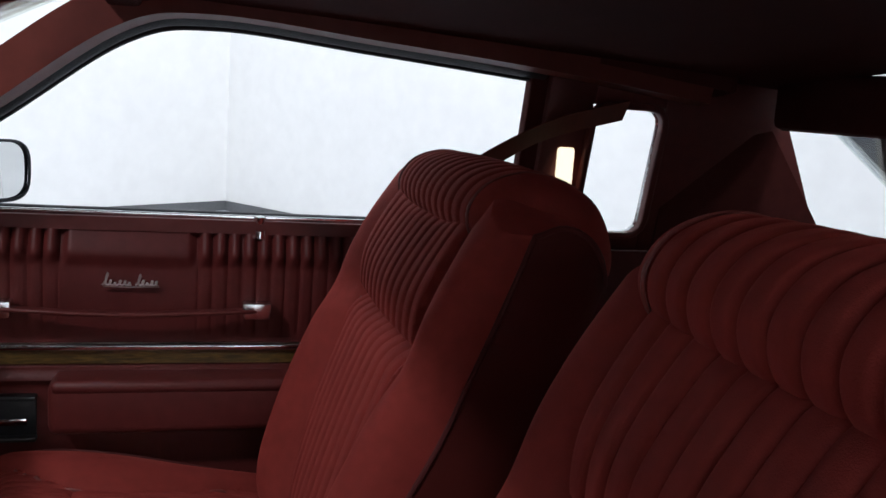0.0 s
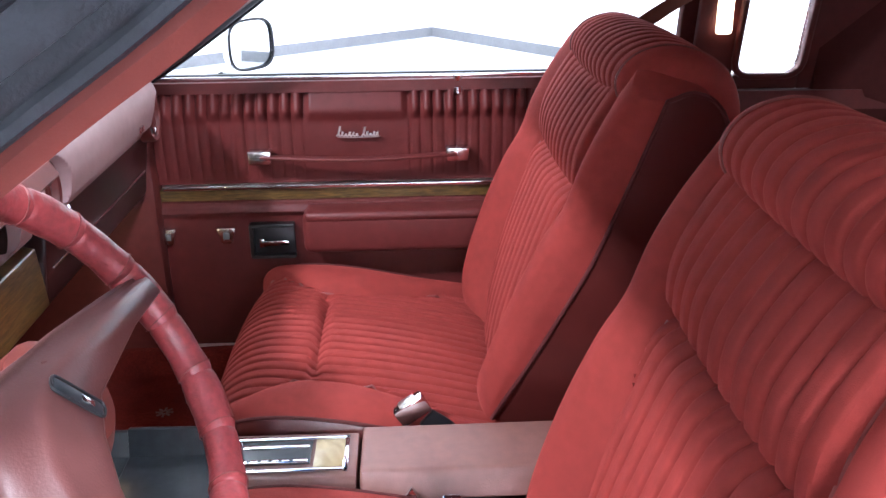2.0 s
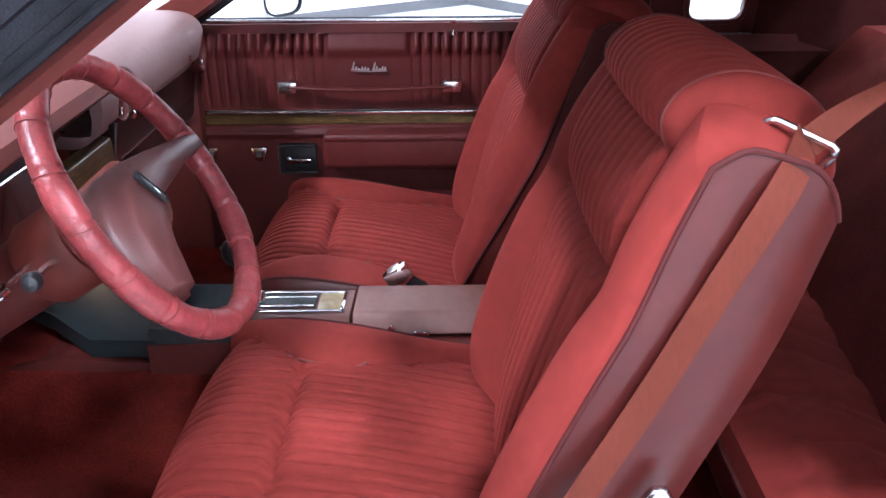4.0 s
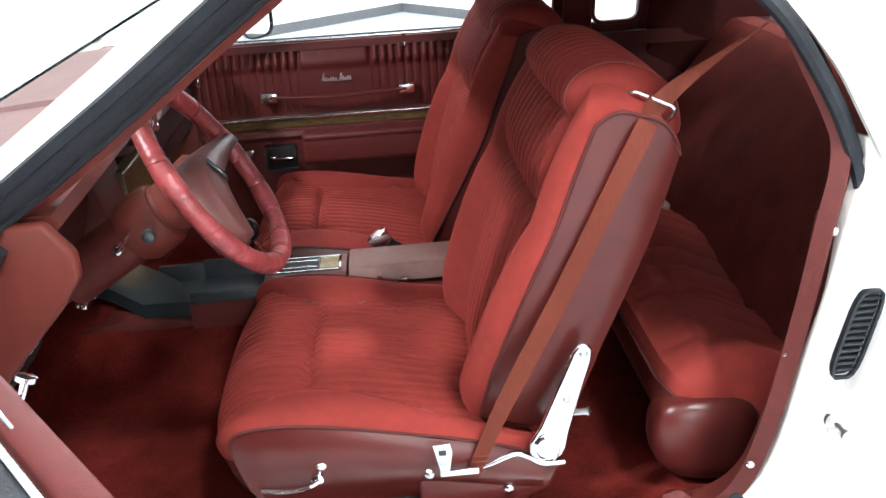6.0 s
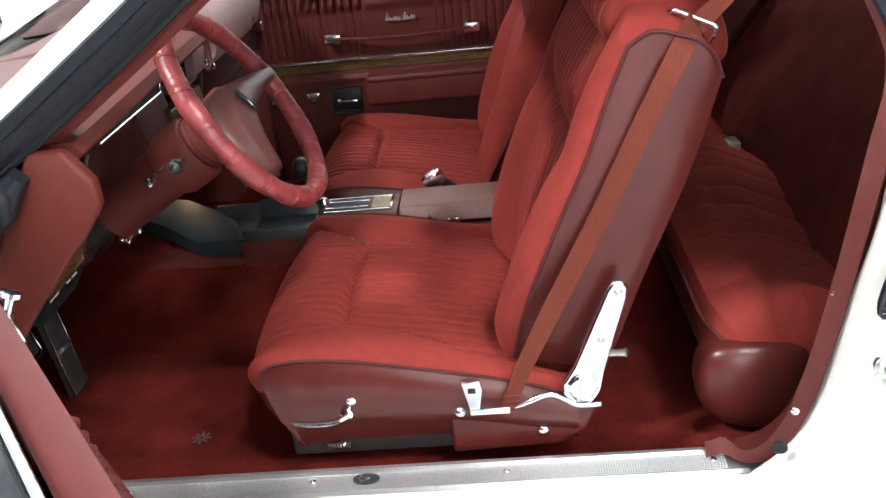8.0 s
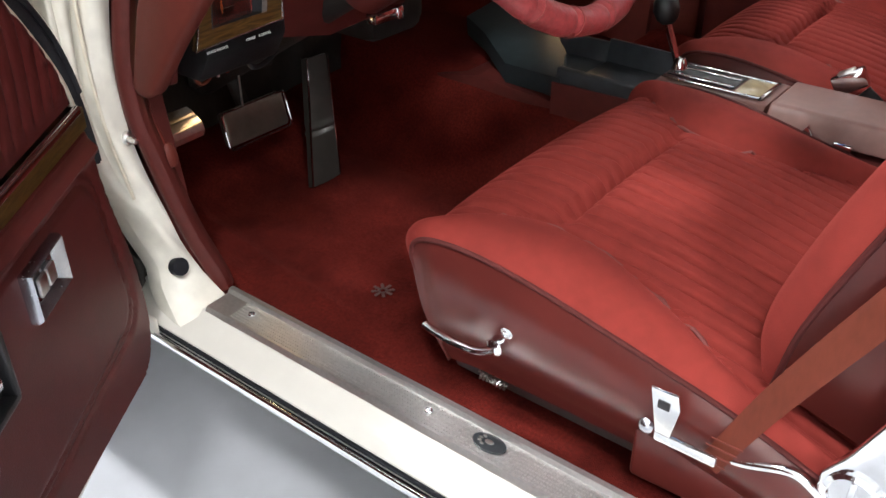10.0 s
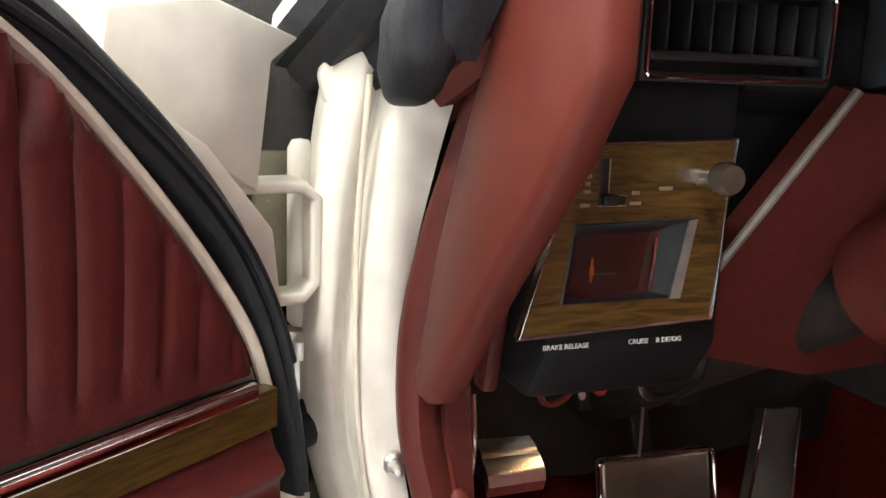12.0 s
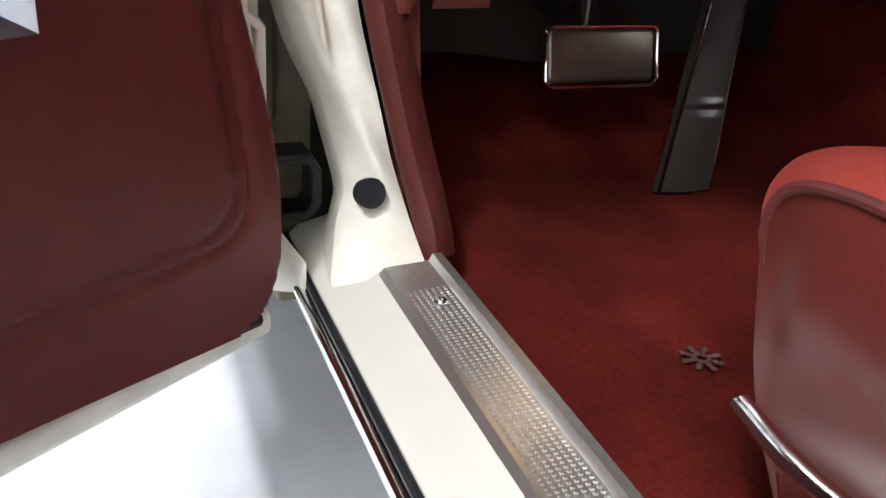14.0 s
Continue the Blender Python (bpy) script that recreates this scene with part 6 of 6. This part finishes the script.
em = part("pad_emblem", moved(rbox((0, 0, 0), (0.046, 0.010, 0.003), 0.0012), EMM), GLOSS, pad, "small dark emblem")
part("emblem_rim", tube([EMM @ Vector((x, y, 0.0012)) for x, y in rect(0.050, 0.013, 0.005)], 0.0012, 6, closed=True), BLACK, em, "thin dark rim")
part("emblem_mark", moved(rbox((0.008, 0, 0.002), (0.012, 0.005, 0.001), 0.0004), EMM), SATIN, em, "small bright mark")
for q in range(3):
    part("pad_rib", tube([on_wheel(-0.030 - 0.016 * q, 0.040 - 0.004 * q, 0.013), on_wheel(-0.078 - 0.010 * q, 0.0 - 0.004 * q, 0.014), on_wheel(-0.128 - 0.006 * q, -0.074 + 0.008 * q, 0.008)], 0.0030), HUB, pad, "moulded rib")
part("hub", lathe(WC - WN * 0.09, WN, [(0.045, 0), (0.05, 0.03), (0.055, 0.07), (0.04, 0.085), (0.0, 0.086)], 24), PLASTIC, wheel, "rust red hub shroud")
col = thing("steering_column", WC - WN * 0.25, "rust red steering column with stalks", "steering column")
part("jacket", tube([WC - WN * 0.31, WC - WN * 0.09], 0.046, 24), TRIM, col)
part("collar", lathe(WC - WN * 0.17, WN, [(0.050, 0), (0.056, 0.01), (0.056, 0.06), (0.050, 0.07), (0.046, 0.071)], 24), PLASTIC, col)
stalk = part("turn_stalk", tube(spline([WC - WN * 0.12 - WU * 0.040, (-0.075, -0.535, 0.893), (-0.060, -0.596, 0.906)], 12), 0.0042), SATIN, col, "chrome turn signal stalk")
part("stalk_knob", lathe((-0.061, -0.590, 0.905), (0.15, -1, 0.12), [(0.004, 0), (0.009, 0.004), (0.011, 0.012), (0.008, 0.021), (0.0, 0.024)], 18), BLACK, stalk, "black stalk knob")
part("tilt_lever", joined(tube([(-0.120, -0.470, 0.872), (-0.126, -0.532, 0.867)], 0.0036), lathe((-0.126, -0.528, 0.867), (-0.1, -1, -0.08), [(0.005, 0), (0.008, 0.004), (0.009, 0.012), (0.007, 0.020), (0.0, 0.023)], 16)), CHROME, col, "short chrome tilt lever")
part("ignition_lock", lathe(WC - WN * 0.14 + WU * 0.045, WU + WN * 0.2, [(0.014, 0), (0.014, 0.012), (0.008, 0.02), (0, 0.021)], 16), CHROME, col, "chrome ignition lock")

# ---- centre console ----
con = thing("centre_console", (0.1, 0.01, 0.45), "brown-rose centre console with chrome shift plate", "centre console")
part("bin", prism([(0.0, -0.062, 0.505), (0.0, -0.046, 0.572), (0.0, -0.040, 0.578), (0.0, 0.062, 0.578), (0.0, 0.072, 0.570), (0.0, 0.085, 0.505)], (0.178, 0, 0.0), 0.003), CONSOLE, con, "console body round the shifter")
part("lid_box", prism([(0.184, -0.085, 0.45), (0.184, -0.075, 0.535), (0.184, -0.062, 0.548), (0.184, 0.080, 0.548), (0.184, 0.095, 0.45)], (0.40, 0, -0.01), 0.004), TRIM, con, "maroon bin below the lid")
part("lid", prism([(0.183, -0.062, 0.552), (0.183, -0.046, 0.580), (0.183, -0.040, 0.586), (0.183, 0.064, 0.586), (0.183, 0.072, 0.578), (0.183, 0.076, 0.552)], (0.40, 0, 0.002), 0.005, 3), CONSOLE, con, "padded console lid")
part("lid_latch", joined(rbox((0.301, -0.066, 0.556), (0.026, 0.012, 0.014), 0.003)), CHROME, con, "chrome lid button")
part("lid_catch", prism([(0.236, -0.062, 0.560), (0.25, -0.062, 0.578), (0.264, -0.062, 0.556)], (0, -0.010, 0), 0.002), CHROME, con, "small chrome lid catch")
sp = part("shift_plate", joined(*[prism(q, (0, 0, 0.003), 0.001) for q in (
    [(0.005, 0.052, 0.579), (0.166, 0.052, 0.579), (0.166, 0.044, 0.579), (0.005, 0.044, 0.579)],
    [(0.005, -0.030, 0.579), (0.166, -0.030, 0.579), (0.166, -0.022, 0.579), (0.005, -0.022, 0.579)],
    [(0.160, -0.030, 0.579), (0.166, -0.030, 0.579), (0.166, 0.052, 0.579), (0.160, 0.052, 0.579)])]), CHROME, con, "chrome shifter surround")
part("shift_wood", rbox((0.140, 0.011, 0.5795), (0.040, 0.064, 0.003), 0.001), PALEWOOD, sp, "pale wood inlay")
part("shift_slot", rbox((0.060, 0.016, 0.5792), (0.11, 0.052, 0.002), 0.0005), GLOSS, sp, "dark shift gate")
part("gate_line", joined(rbox((0.062, 0.028, 0.581), (0.10, 0.008, 0.002), 0.0005), rbox((0.062, -0.006, 0.581), (0.10, 0.008, 0.002), 0.0005)), CHROME, sp, "bright gate lines")
part("gear_marks", joined(*[rbox((0.020 + 0.014 * k, -0.006, 0.5822), (0.005, 0.004, 0.0006), 0) for k in range(6)]), BLACK, sp, "tiny gear marks")
part("shifter", joined(tube(spline([(0.012, 0.020, 0.575), (-0.006, 0.022, 0.615), (-0.022, 0.024, 0.650)], 10), 0.006), lathe((0.012, 0.020, 0.577), (0, 0, 1), [(0.014, 0), (0.012, 0.012), (0.008, 0.02), (0, 0.021)], 16)), CHROME, con, "chrome gear lever")
part("shifter_knob", lathe((-0.020, 0.024, 0.645), (-0.25, 0.05, 1), [(0.009, 0), (0.017, 0.008), (0.021, 0.022), (0.019, 0.036), (0.011, 0.046), (0.0, 0.049)], 22), BLACK, con, "black gear knob")
part("tray", prism([(-0.155, -0.090, 0.50), (-0.155, -0.080, 0.572), (-0.155, -0.070, 0.574), (-0.155, -0.060, 0.535), (-0.155, 0.085, 0.535), (-0.155, 0.095, 0.574), (-0.155, 0.105, 0.572), (-0.155, 0.115, 0.50)], (0.156, 0, -0.002), 0.002), GLOSS, con, "glossy black tray")
part("tray_front", prism([(-0.26, -0.075, 0.50), (-0.26, -0.070, 0.530), (-0.26, 0.090, 0.530), (-0.26, 0.105, 0.562), (-0.26, 0.115, 0.562), (-0.26, 0.118, 0.50)], (0.105, 0, 0.0), 0.002), GLOSS, con, "dark tray floor")
NOSE = [(-0.40, 0.0, 0.590), (-0.335, -0.032, 0.580), (-0.252, -0.088, 0.560), (-0.142, -0.088, 0.558), (-0.195, 0.015, 0.562), (-0.250, 0.075, 0.564), (-0.33, 0.13, 0.575), (-0.42, 0.13, 0.590)]
part("console_nose", shell_of([Vector(p) for p in NOSE] + [Vector((-0.255, -0.020, 0.572))], [(8, i, (i + 1) % 8) for i in range(8)], (0, 0.004, -0.035)), TEAL, con, "glossy dark teal console nose")
part("console_flank", prism([(-0.155, -0.094, 0.42), (0.002, -0.094, 0.42), (0.002, -0.094, 0.556), (-0.155, -0.094, 0.552)], (0, 0.003, 0)), TRIM, con, "maroon console flank")
part("console_side", prism([(-0.42, -0.100, 0.40), (0.0, -0.088, 0.42), (0.0, -0.078, 0.515), (-0.16, -0.088, 0.515), (-0.30, -0.10, 0.53), (-0.42, -0.10, 0.51)], (0, 0.19, 0), 0.006), TRIM, con, "maroon console flank")
bk = thing("belt_buckle", (0.25, 0.098, 0.55), "chrome belt buckle beside the console", "buckle")
part("case", moved(rbox((0, 0, 0), (0.050, 0.022, 0.030), 0.004), pose(0.252, 0.098, 0.592, 0, -32, 8)), CHROME, bk)
part("button", moved(rbox((0.0, 0, 0.015), (0.026, 0.014, 0.006), 0.002), pose(0.252, 0.098, 0.592, 0, -32, 8)), BRUSHED, bk)
part("stalk", sweep(spline([(0.272, 0.098, 0.578), (0.305, 0.10, 0.55), (0.33, 0.10, 0.50)], 8), rect(0.03, 0.006, 0.002), (0, 1, 0)), BLACK, bk)

# ---- rear cabin ----
rear = thing("rear_seat", (0.95, 0, 0.38), "red pleated velour rear bench with vinyl front", "rear seat")
def rear_cush(u, v):
    y = lerp(-0.62, 0.62, u)
    prof = [(0.800, 0.40), (0.738, 0.45), (0.703, 0.53), (0.720, 0.594), (0.78, 0.620), (0.86, 0.612), (0.93, 0.580), (1.02, 0.54)]
    i = min(int(v * 7), 6)
    f = v * 7 - i
    x, z = lerp(prof[i][0], prof[i + 1][0], f), lerp(prof[i][1], prof[i + 1][1], f)
    turn = max(0.0, (abs(y) - 0.54) / 0.08) * math.pi / 2
    y = math.copysign(min(abs(y), 0.54) + 0.075 * math.sin(turn), y)
    hump = 0.03 * bump(0, 0.16, y)
    h = -0.005 * (1 - abs(math.sin(math.pi * y / 0.075))) ** 2 * step(0.42, 0.5, v) - 0.004 * bump(0.62, 0.02, v) - 0.012 * bump(abs(y), 0.02, 0.33) * step(0.42, 0.5, v)
    return Vector((lerp(x, 0.86, 0.6 * (1 - math.cos(turn))), y, lerp(0.40, z + (h + hump) * step(0.4, 0.55, v), max(0.0, math.cos(turn)) ** 0.42)))
part("bench_cover", grid(rear_cush, 240, 70), VELOUR, rear, "pleated red velour bench")
def rear_skirt(u, v):
    p = rear_cush(u, 0.36 * v)
    return p + Vector((-0.004, 0, 0.0))
part("bench_skirt", grid(rear_skirt, 80, 12), VINYL, rear, "maroon vinyl bench front")
part("bench_piping", tube([rear_cush(k / 60, 0.365) + Vector((-0.004, 0, 0)) for k in range(61)], 0.0036), SEAM, rear)
def bench_end(u, v):
    """A soft pillow shape closing the bench beside the door."""
    a, b = 2 * math.pi * u, math.pi * (v - 0.5)
    p = lambda x, e: math.copysign(abs(x) ** e, x)
    return Vector((0.785 + 0.094 * p(math.cos(a), 0.7) * p(math.cos(b), 0.6) + 0.03 * max(0.0, -math.sin(b)), -0.582 + 0.052 * p(math.sin(a), 0.7) * p(math.cos(b), 0.6), 0.468 + 0.082 * p(math.sin(b), 0.6)))
part("bench_end", grid(bench_end, 36, 20, True), VINYL, rear, "maroon vinyl bench end")
def rear_back(u, v):
    y = lerp(-0.60, 0.60, u)
    x, z = lerp(0.945, 1.25, v), lerp(0.53, 0.95, v)
    h = 0.03 * math.sin(math.pi * v) ** 0.6
    return Vector((x - h, y, z))
part("rear_backrest", slab(rear_back, 60, 30, (0.06, 0, 0)), SIDECLOTH, rear, "dark maroon cloth rear backrest")
part("rear_belt_buckle", rbox((0.935, 0.17, 0.592), (0.03, 0.05, 0.016), 0.004), BRUSHED, rear, "steel rear belt buckle")
for s in (-1, 1):
    q = thing("rear_side_panel", (1.0, s * 0.69, 0.5), "maroon vinyl rear side panel with moulded ledge", "side panel", "rear side panels", "structure")
    front = 0.82 if s > 0 else 0.885
    part("lower_panel", slab(lambda u, v: Vector((lerp(front, 1.5, u), s * (0.70 - 0.02 * bump(0.8, 0.15, v)), lerp(0.38, 0.90, v))), 12, 12, (0, s * 0.02, 0)), DOORVINYL, q)
    if s > 0:
        part("ledge", sweep([(front - 0.01, s * 0.690, 0.905), (1.5, s * 0.690, 0.900)], [(-0.02, -0.02), (0.024, -0.016), (0.028, 0.004), (0.02, 0.014), (-0.02, 0.018)] if s < 0 else [(0.02, -0.02), (-0.024, -0.016), (-0.028, 0.004), (-0.02, 0.014), (0.02, 0.018)]), TRIM, q, "moulded maroon ledge")
    # upper part round the opera window
    x0, x1, z0, z1 = 0.880, 1.012, 0.948, 1.172
    def up(a, b, c, d):
        return [Vector((x, s * lerp(0.695, 0.635, (z - 0.92) / 0.26), z)) for x, z in ((a, c), (b, c), (b, d), (a, d))]
    for k, (a, b, c, d) in enumerate((((0.80 if s > 0 else 0.955), (x0 if s > 0 else 0.965), 0.92, 1.25), (x1, 1.45, 0.92, 1.25), ((x0 if s > 0 else 0.965), x1, 0.92, z0), ((x0 if s > 0 else 0.965), x1, z1, 1.25))):
        quad = up(a, b, c, d)
        if k == 1 and s > 0:
            quad[1].x, quad[2].x = 1.40, 1.20
        part("upper_panel", prism(quad, (0, s * 0.03, 0), 0.003), TRIM, q)
    if s < 0:
        continue
    loop = [(0.5 * (x0 + x1) + a, 0.5 * (z0 + z1) + b) for a, b in rect(x1 - x0, z1 - z0, 0.03)]
    part("window_surround", sweep([Vector((x, s * lerp(0.692, 0.632, (z - 0.92) / 0.26), z)) for x, z in loop], rect(0.012, 0.02, 0.004), (0, 1, 0), closed=True), TRIM, q, "maroon window surround")
    part("window_rim", sweep([Vector((x, s * (lerp(0.692, 0.632, (z - 0.92) / 0.26) + 0.02), z)) for x, z in loop], ring(0.005, 6), (0, 1, 0), closed=True), CHROME, q, "chrome window rim")
    pil = part("centre_pillar", prism([(0.775, s * 0.715, 0.92), (0.815, s * 0.700, 0.92), (0.812, s * 0.635, 1.25), (0.772, s * 0.638, 1.25)], (0.0, s * 0.03, 0), 0.003), LINER, q, "dark maroon centre pillar")
part("pillar_lamp", rbox((0.845, 0.655, 1.065), (0.030, 0.012, 0.065), 0.005), LENS, q, "glowing warm pillar lamp")
solid("roof_side_panel", joined(prism([(1.04, -0.66, 1.21), (1.25, -0.64, 1.16), (1.60, -0.70, 0.93), (1.60, -0.72, 0.45), (1.04, -0.72, 0.45)], (0, -0.02, 0)), prism([(1.04, 0.66, 1.21), (1.20, 0.64, 1.18), (1.40, 0.66, 0.92), (1.40, 0.72, 0.45), (1.04, 0.72, 0.45)], (0, 0.02, 0))), LINER, "maroon trimmed rear roof side", "roof side", "structure")
solid("parcel_shelf", rbox((1.47, 0, 0.93), (0.34, 1.3, 0.02), 0.004), LINER, "maroon parcel shelf under the rear window", "parcel shelf", "structure")
solid("rear_header", rbox((1.22, 0, 1.195), (0.05, 1.22, 0.09), 0.015), LINER, "maroon rear header", "header", "structure")
rg = solid("rear_window_1", slab(lambda u, v: Vector((lerp(1.25, 1.60, v), lerp(-0.60, 0.60, u), lerp(1.20, 0.95, v))), 8, 4, (0, 0, 0.004)), GLASS, "clear rear window glass", "window", "structure")
rg.visible_shadow = False
solid("passenger_sill", joined(sweep([(-0.40, 0.70, 0.375), (0.80, 0.70, 0.375)], rect(0.05, 0.012, 0.003)), sweep([(-0.45, 0.76, 0.30), (0.9, 0.76, 0.30)], rect(0.08, 0.16, 0.02))), BRUSHED, "aluminium sill plate on the passenger side", "sill plate")
